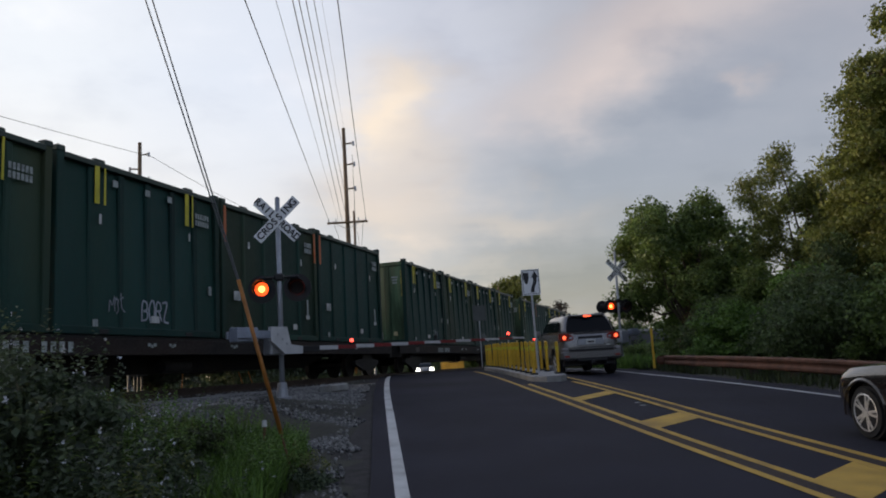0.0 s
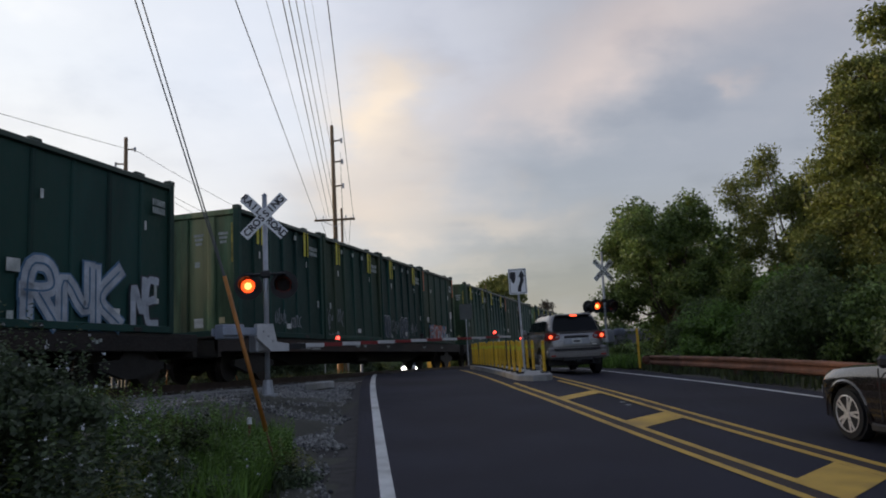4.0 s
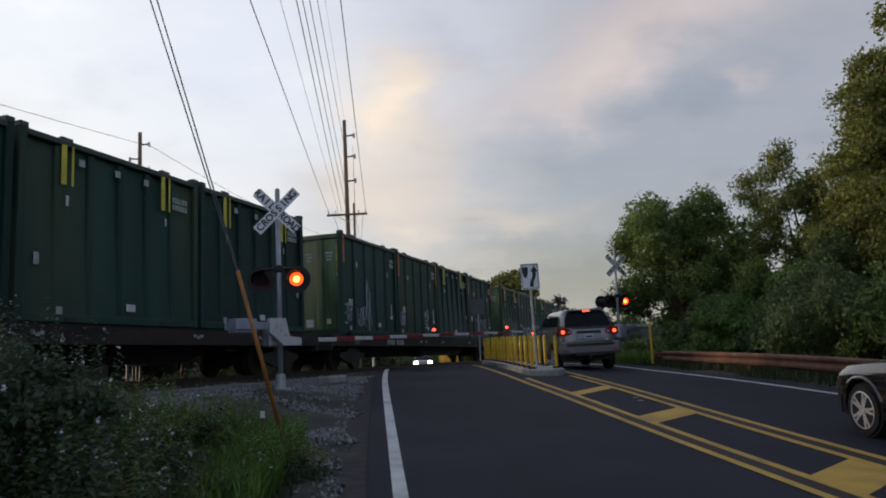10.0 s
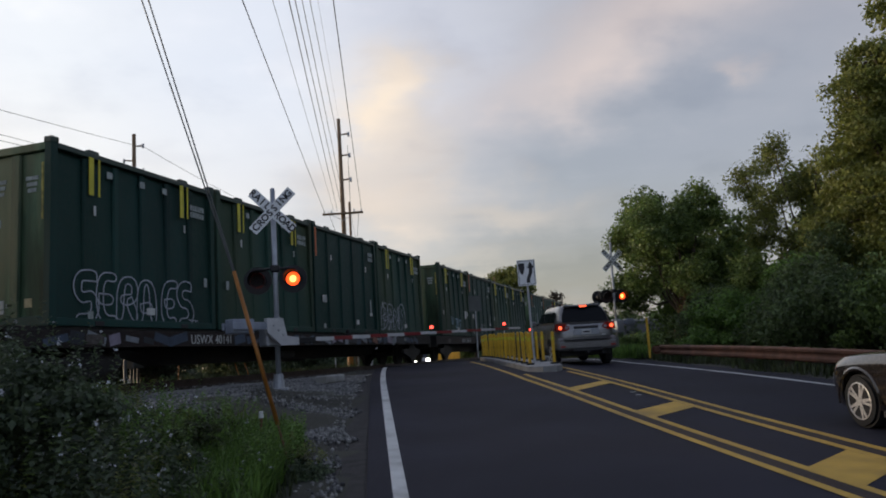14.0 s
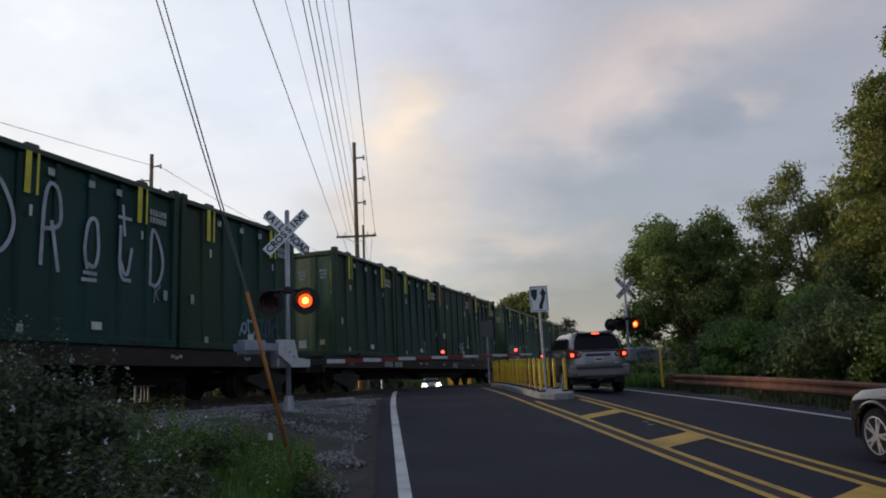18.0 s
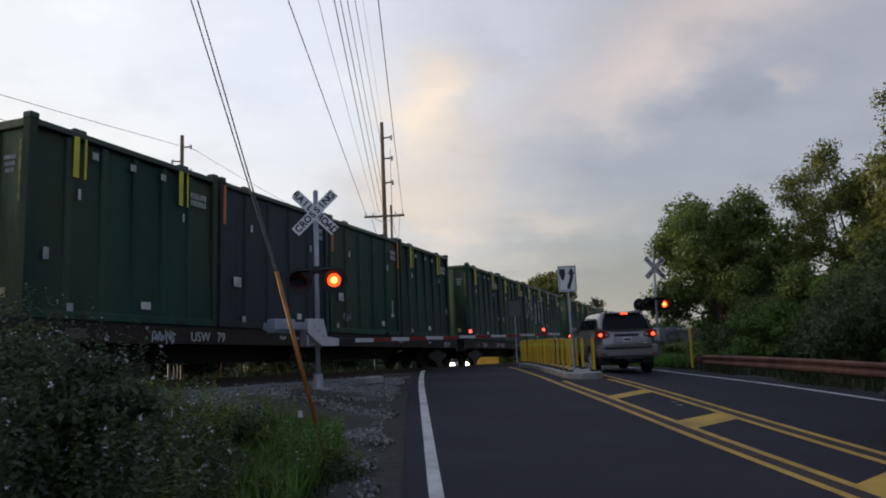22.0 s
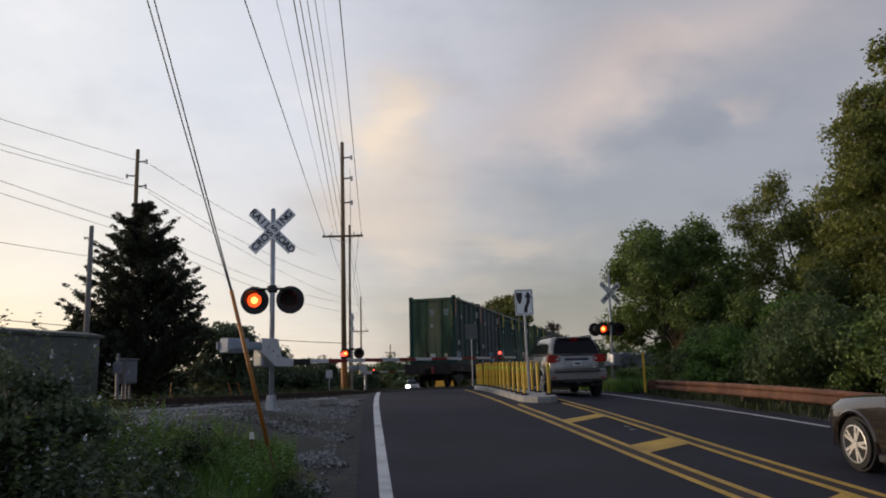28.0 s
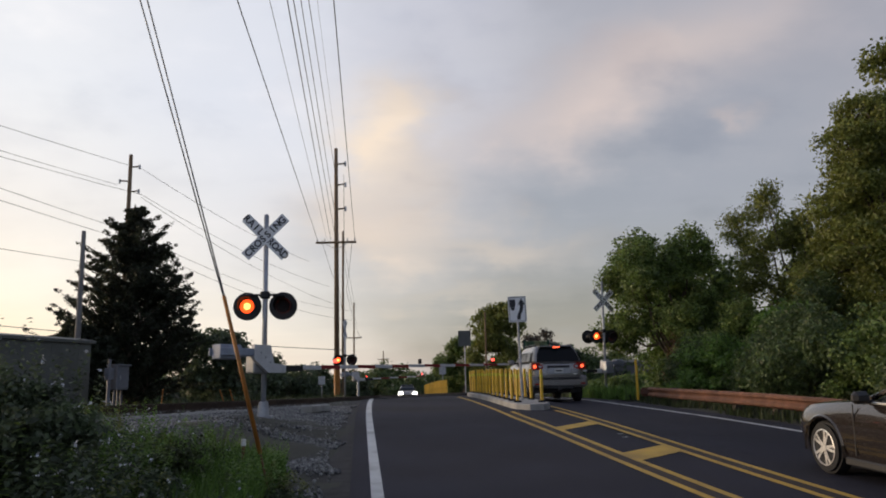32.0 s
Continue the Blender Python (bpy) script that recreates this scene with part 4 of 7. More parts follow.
        thin("EAT", 50, -2.5, 0.42, 0.7, 0.62, 0.045, w, 0.12), thin("LOR", 51, -1.4, 0.32, 0.8, 0.62, 0.04, w, 0.16), free(52, 2, -0.52, 0.4, 0.45, 1.4, 0.04, w)
    elif at == (5, 0):
        thin("V", 53, -0.95, 0.44, 0.42, 0.5, 0.055, M["spray_sky"]), thin("IKT", 54, -0.22, 0.42, 1.1, 0.48, 0.055, M["spray_sky"])
        part("sticker", boxed((0.012, 0.26, 0.40), (CAR_W / 2 - 0.01, 1.78, 1.14)), M["decal"], c, "white sticker")
        part("sticker", boxed((0.012, 0.30, 0.28), (CAR_W / 2 - 0.008, 2.12, 1.2)), M["faded"], c, "white sticker")
    elif at == (4, 3):
        ring("BRNO", 55, -2.3, 0.12, 2.5, 1.0, 0.15, 0.035, w)
    elif at == (4, 0):
        ring("SERA", 56, -2.0, 0.16, 2.4, 0.85, 0.11, 0.03, w), ring("ES", 57, 0.62, 0.16, 1.1, 0.85, 0.11, 0.03, w)
        free(58, 2, 1.6, 0.08, 0.35, 0.14, 0.02, w)
    elif at == (3, 2):
        thin("SAE", 59, 0.4, 0.42, 0.9, 0.46, 0.05, w, 0.14)
    elif at == (2, 2):
        for ch, y, z, wide, high in (("D", -2.4, 1.5, 0.6, 1.25), ("R", -1.24, 1.42, 0.5, 1.45), ("O", -0.2, 1.5, 0.42, 1.0), ("L", 0.66, 1.39, 0.5, 1.0), ("D", 1.68, 1.32, 0.5, 1.2)):
            graffiti(c, word(ch, ord(ch), 0.07), w, y, z, wide, high, 0.08, 0.0, "large white sprayed letter")
        graffiti(c, [[(0, 0), (1, 0.1)], [(0.1, 1), (1, 1)]], w, -0.2, 1.24, 0.34, 0.14, 0.07, 0.0)
        graffiti(c, [[(0.3, 1), (0.5, 0)], [(0, 0.6), (1, 0.6)]], w, 0.74, 2.3, 0.36, 0.6, 0.07, 0.0)
        free(60, 1, 1.9, 1.0, 0.16, 0.28, 0.03, g)
    elif at == (2, 3):
        free(61, 2, -0.15, 0.42, 0.6, 0.38, 0.06, M["spray_sky"])
        free(62, 4, 0.75, 0.4, 1.05, 0.42, 0.06, M["spray_navy"])
    elif at == (0, 1):
        fat("BOD", 63, -0.42, 0.34, 0.95, 0.46, 0.075, M["spray_azure"], M["spray_azure"])
    elif at == (0, 2):
        free(64, 6, -2.5, 0.62, 0.95, 0.42, 0.04, w), graffiti(c, [[(0.5, 1), (0.5, 0)]], w, -2.2, 0.36, 0.05, 0.24, 0.025, 0.0)
    elif at == (0, 0):
        free(65, 4, -2.35, 0.24, 0.7, 0.42, 0.06, w), free(66, 2, -1.4, 0.4, 0.5, 0.42, 0.04, M["spray_navy"]), thin("P", 67, -0.4, 0.4, 0.4, 0.4, 0.05, M["spray_navy"])
    elif at == (1, 2):
        free(68, 3, -1.9, 0.4, 0.6, 0.25, 0.03, g)
    elif k > 9 or k in (3, 5):
        r = random.Random(k * 10 + j)
        if r.random() < 0.45:
            free(k * 31 + j, r.choice((2, 3, 4)), r.uniform(-2.0, 1.0), r.uniform(0.2, 0.5), r.uniform(0.5, 1.0), r.uniform(0.3, 0.5), 0.03, r.choice([w, g, g]))


def painted_sill(c):
    """A colourful sprayed band along one car's side sill."""
    r = random.Random(77)
    mats = [M["spray_navy"], M["spray_pink"], M["spray_navy"], M["spray_grey"], M["spray_black"], M["spray_rust"], M["spray_navy"]]
    for i in range(40):
        y = -10.6 + 0.52 * i
        if -6.9 < y < -4.4:
            continue
        part("graffiti", boxed((0.006, r.uniform(0.25, 0.7), r.uniform(0.10, 0.26)), (1.262 + 0.002 * (i % 3), y, DECK - 0.25 + r.uniform(-0.03, 0.03)), 0.0, Euler((r.uniform(-0.3, 0.3), 0, 0))), mats[r.randrange(7)], c, "patch of sprayed paint")


train()

# ---- signals, signs, rails and poles ----
KEYED = []
FLASH0, FLASH_T, FLASH_R = 0.40, 1.338, 0.75


def flash_rows(at, first):
    """A lamp insert that turns its lit face out and back. first: lit while the left lamp is lit."""
    def pos(turn):
        return Matrix.Translation(at) @ Matrix.Rotation(radians(turn), 4, "Z")
    rows, turn = [(0.0, pos(0 if first else 180))], 0 if first else 180
    k = 0
    while FLASH0 + FLASH_T * k < 31.9:
        for t in (FLASH0 + FLASH_T * k, FLASH0 + FLASH_T * k + FLASH_R):
            n = round(t * FPS)
            if n + 1 <= 32 * FPS:
                for i in range(4):
                    rows.append(((n - 2 + i) / FPS, pos(turn + 60 * i)))
                turn += 180
        k += 1
    rows.append((32.0, pos(turn)))
    return rows


def lamp_insert(parent, at, radius, first, core=0.5):
    """A round two-faced insert: one face lit, the other a dark lens."""
    bm = B()
    bmesh.ops.create_cone(bm, cap_ends=True, segments=24, radius1=radius, radius2=radius, depth=0.02, matrix=Matrix.Rotation(radians(90), 4, "X"))
    for f in bm.faces:
        f.material_index = 0 if f.normal.y < -0.5 else 1
    r = bmesh.ops.create_cone(bm, cap_ends=True, segments=20, radius1=radius * core, radius2=radius * core * 0.8, depth=0.012, matrix=Matrix.Translation((0, -0.016, 0)) @ Matrix.Rotation(radians(90), 4, "X"))
    for f in {f for v in r["verts"] for f in v.link_faces}:
        f.material_index = 2
    ob = part("lamp", bm, (M["lit_red"], M["lens_off"], M["lit_core"]), parent, "round red signal lamp", at=Matrix.Translation(at))
    if first is not None:
        KEYED.append((ob, flash_rows(at, first)))
    return ob


def crossbuck(mast, at, face=0.0):
    """Two crossed white blades with black letters, facing -y."""
    for ang, places in ((45, [(ch, (i - 3.5) * 0.145) for i, ch in enumerate("CROSSING")]), (-45, [(ch, (0.145 * (i - 1.5) + (-0.37 if n == 0 else 0.37))) for n, half in enumerate(("RAIL", "ROAD")) for i, ch in enumerate(half)])):
        t = Matrix.Translation(at) @ Matrix.Rotation(radians(face), 4, "Z") @ Matrix.Translation((0, -0.012 if ang > 0 else 0.0, 0)) @ Matrix.Rotation(radians(-ang), 4, "Y")
        bl = part("blade", boxed((1.24, 0.008, 0.235), (0, 0, 0), 0.003), M["sign_white"], mast, "white reflective crossbuck blade", at=t)
        for ch, x in places:
            lettering(ch, 0.215, M["sign_black"], bl, Matrix.Translation((x, -0.008, 0)) @ Matrix.Rotation(radians(90), 4, "X"), "black letter", 0.006)


def signal_mast(name, base, height, cross_h, lamp_h, face, lean, label, group, buck=0.0, back=False):
    """A crossing signal: mast, crossbuck, a pair of flashers. Local z is up; it faces -y."""
    m = thing(name, Matrix.Translation(base) @ Matrix.Rotation(radians(face), 4, "Z") @ Matrix.Rotation(radians(lean), 4, "Y"), label, "crossing signal", group)
    part("pole", rod(B(), (0, 0, 0), (0, 0, height), 0.055, n=14), M["alu"], m, smooth=True)
    bm = rod(B(), (0, 0, 0), (0, 0, 0.32), 0.13, 0.10, 12)
    box(bm, (0.38, 0.38, 0.06), (0, 0, -0.01), 0.01)
    part("base", bm, M["alu"], m)
    part("cap", rod(B(), (0, 0, height), (0, 0, height + 0.04), 0.06, 0.03, 12), M["alu"], m)
    crossbuck(m, (0, -0.09, cross_h), buck)
    part("crossarm", rod(B(), (-0.42, -0.02, lamp_h + 0.24), (0.42, -0.02, lamp_h + 0.24), 0.028, n=8), M["black"], m)
    part("clamp", boxed((0.2, 0.2, 0.16), (0, 0, lamp_h + 0.24), 0.03), M["black"], m)
    for sx in (-1, 1):
        x = sx * 0.385
        bm = B()
        rod(bm, (x, 0.02, lamp_h), (x, 0.045, lamp_h), 0.305, n=32)
        hd = part("lamp_head", bm, M["black"], m, "round black flasher with a hood")
        bm = B()
        rod(bm, (x, 0.05, lamp_h), (x, 0.26, lamp_h), 0.17, 0.11, 16)
        part("housing", bm, M["black"], hd)
        bm = B()
        n = 18
        vs = []
        for i in range(n + 1):
            a = radians(-35 + 250 * i / n)
            for y, rr in ((0.02, 0.17), (-0.30 + 0.12 * (1 - math.sin(max(0, a))), 0.185)):
                vs.append(bm.verts.new((x + rr * math.cos(a), y, lamp_h + rr * math.sin(a))))
        for i in range(n):
            bm.faces.new((vs[2 * i], vs[2 * i + 1], vs[2 * i + 3], vs[2 * i + 2]))
        bmesh.ops.solidify(bm, geom=bm.faces[:], thickness=0.006)
        part("hood", bm, M["black"], hd)
        part("stem", rod(B(), (x, 0.05, lamp_h + 0.10), (x, 0, lamp_h + 0.25), 0.025), M["black"], hd)
        lamp_insert(hd, (x, -0.004, lamp_h), 0.15, sx < 0)
        if back:
            # a second pair that faces the other way
            bh = part("lamp_head", rod(B(), (x - 0.16, 0.48, lamp_h), (x - 0.16, 0.505, lamp_h), 0.30, n=32), M["black"], m, "round black flasher facing away")
            part("housing", rod(B(), (x - 0.16, 0.3, lamp_h), (x - 0.16, 0.48, lamp_h), 0.11, 0.17, 16), M["black"], bh)
            part("stem", rod(B(), (x - 0.16, 0.42, lamp_h + 0.1), (x - 0.1, 0, lamp_h + 0.25), 0.025), M["black"], bh)
    return m


def gate(name, pivot, tip, label, lamps, tail_len, width=0.095):
    """A lowered gate: drive box, counterweight arms and a striped arm."""
    pv, tp = Vector(pivot), Vector(tip)
    g = thing(name, Matrix(), label, "crossing gate", "gates of the crossing")
    d = tp - pv
    L = d.length
    q = d.to_track_quat("X", "Z")
    mt = Matrix.LocRotScale(pv, q, None)
    g.matrix_basis = mt
    bm = boxed((0.42, 0.3, 0.52), (-0.12, 0.18, -0.05), 0.03)
    part("drive_box", bm, M["alu"], g, "grey metal drive box")
    bm = B()
    prism(bm, [(-0.42, 0.28), (0.0, 0.28), (0.10, -0.10), (0.42, -0.14), (0.42, -0.30), (-0.05, -0.30), (-0.42, -0.02)], 0.10, Matrix.Translation((0, -0.05, 0)))
    part("arm_bracket", bm, M["arm_white"], g, "pale cast arm bracket")
    for i in range(3):
        part("bolt", rod(B(), (-0.25 + 0.12 * i, -0.10, 0.12 - 0.1 * i), (-0.25 + 0.12 * i, -0.125, 0.12 - 0.1 * i), 0.02, n=6), M["galv"], g)
    for y in (-0.06, 0.30):
        part("counterweight_arm", boxed((tail_len, 0.05, 0.16), (-0.3 - tail_len / 2, y, 0.12), 0.01), M["weights"], g)
    part("counterweight", boxed((tail_len * 0.55, 0.30, 0.30), (-0.3 - tail_len * 0.68, 0.12, 0.12), 0.02), M["weights"], g, "grey counterweight plates")
    facing = q.inverted() @ Vector((-RD.x, -RD.y, 0))
    k = 0
    part("arm_sleeve", boxed((0.6, 0.07, 0.13), (0.66, 0, -0.2), 0.01), M["black"], g)
    x = 0.95
    while x < L:
        e = min(x + 0.565 + 0.012 * k, L)
        h = width * (1 - 0.45 * x / L)
        part("arm_stripe", boxed((e - x, 0.04, h), ((x + e) / 2, 0, -0.2 * (1 - x / L)), 0.003), M["arm_red"] if k % 2 == 1 else M["arm_white"], g, "red reflective stripe" if k % 2 else "white reflective stripe")
        x, k = e, k + 1
    for f, first in lamps:
        x = f * L
        up = -0.2 * (1 - f) + 0.13
        lp = part("arm_lamp", boxed((0.09, 0.07, 0.06), (x, 0, up - 0.06), 0.01), M["black"], g, "small lamp on the gate arm")
        bm = B()
        bmesh.ops.create_uvsphere(bm, u_segments=12, v_segments=8, radius=0.05)
        for f_ in bm.faces:
            f_.material_index = 0 if f_.calc_center_median().dot(facing) > 0.008 else 1
        ob = part("lamp", bm, (M["lit_small"], M["lens_off"]), lp, "small red lamp", at=Matrix.Translation((x, 0, up)))
        if first is not None:
            KEYED.append((ob, flash_rows((x, 0, up), first)))
    return g


mast_l = signal_mast("crossing_signal", (-3.53, 16.63, 1.18), 4.37, 3.88, 2.36, 3, -0.05, "silver crossing signal mast with crossbuck and two red flashers", "crossing signals")
gate("crossing_gate", (-3.42, 16.45, 2.40), (2.45, 23.45, 2.34), "lowered red and white striped crossing gate arm", [(0.215, True), (0.545, False), (0.91, None)], 0.95)
mast_r = signal_mast("crossing_signal", (7.85, 34.11, 1.22), 4.95, 4.12, 2.52, 14, 1.0, "silver crossing signal mast beside dark trees", "crossing signals", back=True)
gate("crossing_gate", (7.72, 33.95, 2.42), (3.6, 31.6, 2.3), "lowered red and white striped crossing gate arm", [(0.6, True), (0.97, None)], 0.7)


def island():
    """A kerbed concrete island with rows of yellow tubes."""
    isl = thing("median_island", Matrix(), "low concrete kerbed island with yellow tubes", "traffic island", kind="structure")
    n = 26
    vs, fs = [], []
    s0, s1 = 19.9, 32.2
    for i in range(n + 1):
        s = s0 + (s1 - s0) * i / n
        end = min(1.0, 0.35 + (s - s0) / 0.9, 0.35 + (s1 - s) / 0.9)
        for lat, up in ((-1, -0.05), (-1, 0.13), (-0.93, 0.155), (0.93, 0.155), (1, 0.13), (1, -0.05)):
            x, y = on_road(s, 4.56 + lat * 0.52 * end)
            vs.append((x, y, land(x, y) + up))
    for i in range(n):
        for k in range(5):
            a = i * 6 + k
            fs.append((a, a + 1, a + 7, a + 6))
    fs += [tuple(range(6)), tuple(range(n * 6 + 5, n * 6 - 1, -1))]
    part("kerb", mesh_of("kerb", vs, fs, M["concrete"]), None, isl, "pale concrete kerb")
    bm = rod(B(), (0, 0, 0), (0, 0, 0.84), 0.044, n=10)
    bmesh.ops.create_uvsphere(bm, u_segments=10, v_segments=5, radius=0.044, matrix=Matrix.Translation((0, 0, 0.84)))
    tube = bpy.data.meshes.new("tube")
    bm.to_mesh(tube)
    bm.free()
    tube.materials.append(M["tube"])
    base = mesh_of("tube_base", *cube_data(0.2, 0.2, 0.05), M["black"])
    band = bpy.data.meshes.new("band")
    bm = rod(B(), (0, 0, 0.64), (0, 0, 0.74), 0.046, n=10, caps=False)
    bm.to_mesh(band)
    bm.free()
    band.materials.append(M["yellow_tape"])
    r = random.Random(4)
    for row, lat in ((0, 4.24), (1, 4.88)):
        for k in range(14):
            s = 20.9 + 0.83 * k + (0.38 if row else 0)
            if row and k < 1:
                s = 20.7
            x, y = on_road(s, lat)
            at = Matrix.Translation((x, y, land(x, y) + 0.155)) @ Euler((r.gauss(0, 0.015), r.gauss(0, 0.015), 0)).to_matrix().to_4x4()
            t = part("tube_marker", tube, None, isl, at=at)
            part("tube_base", base, None, t, "black rubber base", at=Matrix.Translation((0, 0, 0.02)))
            part("band", band, None, t)


island()


def sign(name, base, height, size, material, label, lean=0.0, face=0.0):
    """A flat rectangular sign on a post, facing -y."""
    m = thing(name, Matrix.Translation(base) @ Matrix.Rotation(radians(face), 4, "Z") @ Matrix.Rotation(radians(lean), 4, "Y"), label, "road sign")
    part("post", boxed((0.06, 0.05, height), (0, 0.04, height / 2), 0.008), M["galv"], m, "grey steel post")
    part("panel", boxed((size[0], 0.006, size[1]), (0, 0, height - size[1] / 2), 0.0), material, m)
    return m


def keep_right():
    x, y = on_road(21.7, 4.54)
    h, w, t = 2.98, 0.53, 0.75
    m = sign("keep_right_sign", (x, y, land(x, y) + 0.15), h, (w, t), M["sign_white"], "white sign with a curved black arrow beside a black shield", -1.0, 2)
    c = h - t / 2
    for sx in (-1, 1):
        part("border", boxed((0.014, 0.004, t - 0.06), (sx * (w / 2 - 0.035), -0.006, c)), M["sign_black"], m)
        part("border", boxed((w - 0.06, 0.004, 0.014), (0, -0.006, c + sx * (t / 2 - 0.035))), M["sign_black"], m)
    bm = B()
    prism(bm, [(-0.215, c + 0.28), (-0.05, c + 0.28), (-0.05, c + 0.12), (-0.085, c + 0.0), (-0.132, c - 0.06), (-0.18, c + 0.0), (-0.215, c + 0.12)], 0.004, Matrix.Translation((0, -0.006, 0)))
    part("shield", bm, M["sign_black"], m, "black shield shape")
    bm = B()
    pts = [(0.035, -0.30), (0.035, -0.21), (0.06, -0.13), (0.10, -0.05), (0.125, 0.03), (0.125, 0.14)]
    lft = [(a - 0.052, c + b) for a, b in pts]
    rgt = [(a + 0.052, c + b) for a, b in pts[::-1]]
    prism(bm, lft + rgt, 0.004, Matrix.Translation((0, -0.006, 0)))
    prism(bm, [(0.02, c + 0.13), (0.125, c + 0.32), (0.23, c + 0.13)], 0.004, Matrix.Translation((0, -0.006, 0)))
    part("arrow", bm, M["sign_black"], m, "curved black arrow")


keep_right()
x_, y_ = 1.82, 37.96
sign("road_sign", (x_, y_, 1.35), 3.05, (0.62, 0.76), M["shed"], "grey back of a road sign on a thin post", 0, 0)


def guardrail():
    g = thing("guardrail", Matrix(), "rust-brown weathered steel guardrail on dark posts", "guardrail")
    lat = 9.55
    top_at = lambda s: 0.64 - 0.0072 * (s - 6)
    cs = [(0.0, 0.16), (0.05, 0.12), (0.05, 0.07), (0.0, 0.02), (0.0, -0.02), (0.05, -0.07), (0.05, -0.12), (0.0, -0.16)]
    for k in range(9):
        s0, s1 = 25.2 - 4 * (k + 1), 25.2 - 4 * k
        vs, fs = [], []
        for s in np.linspace(s0 - 0.12, s1, 6):
            for back in (0, 0.012):
                for o, u in cs:
                    x, y = on_road(s, lat - o * 0.9 + back + (0.006 if k % 2 else 0))
                    vs.append((x, y, land(*on_road(s, 8.8)) + top_at(s) - 0.16 + u))
        m = len(cs)
        for i in range(5):
            a = i * 2 * m
            for j in range(m - 1):
                fs.append((a + j, a + j + 1, a + 2 * m + j + 1, a + 2 * m + j))
                fs.append((a + m + j + 1, a + m + j, a + 3 * m + j, a + 3 * m + j + 1))
        part("rail_panel", mesh_of("rail_panel", vs, fs, M["rust"]), None, g, "rusty corrugated rail")
        for s in (s0 + 0.1, s0 + 2.1):
            x, y = on_road(s, lat + 0.16)
            z = land(*on_road(s, 8.8))
            part("post", boxed((0.15, 0.2, 1.1), (x, y, z - 0.02), 0.01, Euler((0, 0, -ROAD_AZ))), M["post"], g)
            x, y = on_road(s, lat + 0.06)
            part("block", boxed((0.10, 0.15, 0.34), (x, y, z + top_at(s) - 0.16), 0.01, Euler((0, 0, -ROAD_AZ))), M["post"], g)
    x, y = on_road(25.4, 9.5)
    bm = B()
    box(bm, (0.34, 0.1, 0.3), (x, y, land(*on_road(25.4, 8.8)) + top_at(25.4) - 0.16), 0.08)
    part("end_piece", bm, M["rust"], g)


guardrail()


def marker_post():
    x, y = on_road(25.3, 9.2)
    m = thing("marker_post", Matrix.Translation((x, y, land(x, y) + 0.08)), "thin yellow plastic marker post in grass", "marker post")
    part("post", boxed((0.08, 0.04, 1.3), (0, 0, 0.65), 0.012), M["tube"], m)
    part("cap", boxed((0.085, 0.045, 0.10), (0, 0, 1.3), 0.015), M["tube"], m)


marker_post()


def utility_pole(base, height, arms, label, r0=0.17, lean=0.0, steps=(), wood="pole"):
    m = thing("utility_pole", Matrix.Translation(base) @ Matrix.Rotation(radians(lean), 4, "Y"), label, "utility pole", "utility poles")
    part("shaft", rod(B(), (0, 0, -0.5), (0, 0, height), r0, r0 * 0.62, 12), M[wood], m, smooth=True)
    for z, w, yaw in arms:
        t = Matrix.Rotation(radians(yaw), 4, "Z")
        a = part("crossarm", boxed((w, 0.10, 0.12), (0, -0.16, 0), 0.01), M["pole"], m, at=Matrix.Translation((0, 0, z)) @ t)
        for f in (-0.46, -0.28, 0.28, 0.46):
            part("insulator", rod(B(), (f * w, -0.16, 0.06), (f * w, -0.16, 0.24), 0.045, 0.03, 8), M["galv"], a)
        for sx in (-1, 1):
            part("brace", rod(B(), (0, -0.12, -0.42), (sx * w * 0.3, -0.16, -0.03), 0.018, n=6), M["galv"], a)
    for z, w in steps:
        st = part("bracket", rod(B(), (0, 0, z), (w, 0, z + 0.06), 0.05, n=6), M["pole"], m)
        part("insulator", rod(B(), (w, 0, z - 0.12), (w, 0, z + 0.16), 0.07, n=8), M["galv"], st)
    return m


def cable(name, a, b, sag, r, label, n=24, group="", m="wire"):
    a, b = Vector(a), Vector(b)
    cu = bpy.data.curves.new(name, "CURVE")
    cu.dimensions, cu.bevel_depth, cu.bevel_resolution = "3D", r, 1
    sp = cu.splines.new("POLY")
    sp.points.add(n)
    for i in range(n + 1):
        f = i / n
        p = a.lerp(b, f) - Vector((0, 0, sag * 4 * f * (1 - f)))
        sp.points[i].co = (*p, 1)
    cu.materials.append(M[m])
    ob = new(name, cu)
    return tagged(ob, label, "cable", group)


main_pole = utility_pole((-5.28, 44.7, 0.9), 15.2, [(9.35, 2.4, 0)], "tall weathered wooden utility pole carrying many wires", 0.17, -0.3, ((11.4, 0.55), (12.9, 0.55), (14.2, 0.55)))
part("base_guard", rod(B(), (0, 0, 0.0), (0, 0, 2.4), 0.185, 0.18, 12), M["guard"], main_pole, "yellow plastic guard round the pole foot")


def far_pole(x, y, z0, top, label, arms=(), r=0.14):
    return utility_pole((x, y, z0), top - z0, arms, label, r)


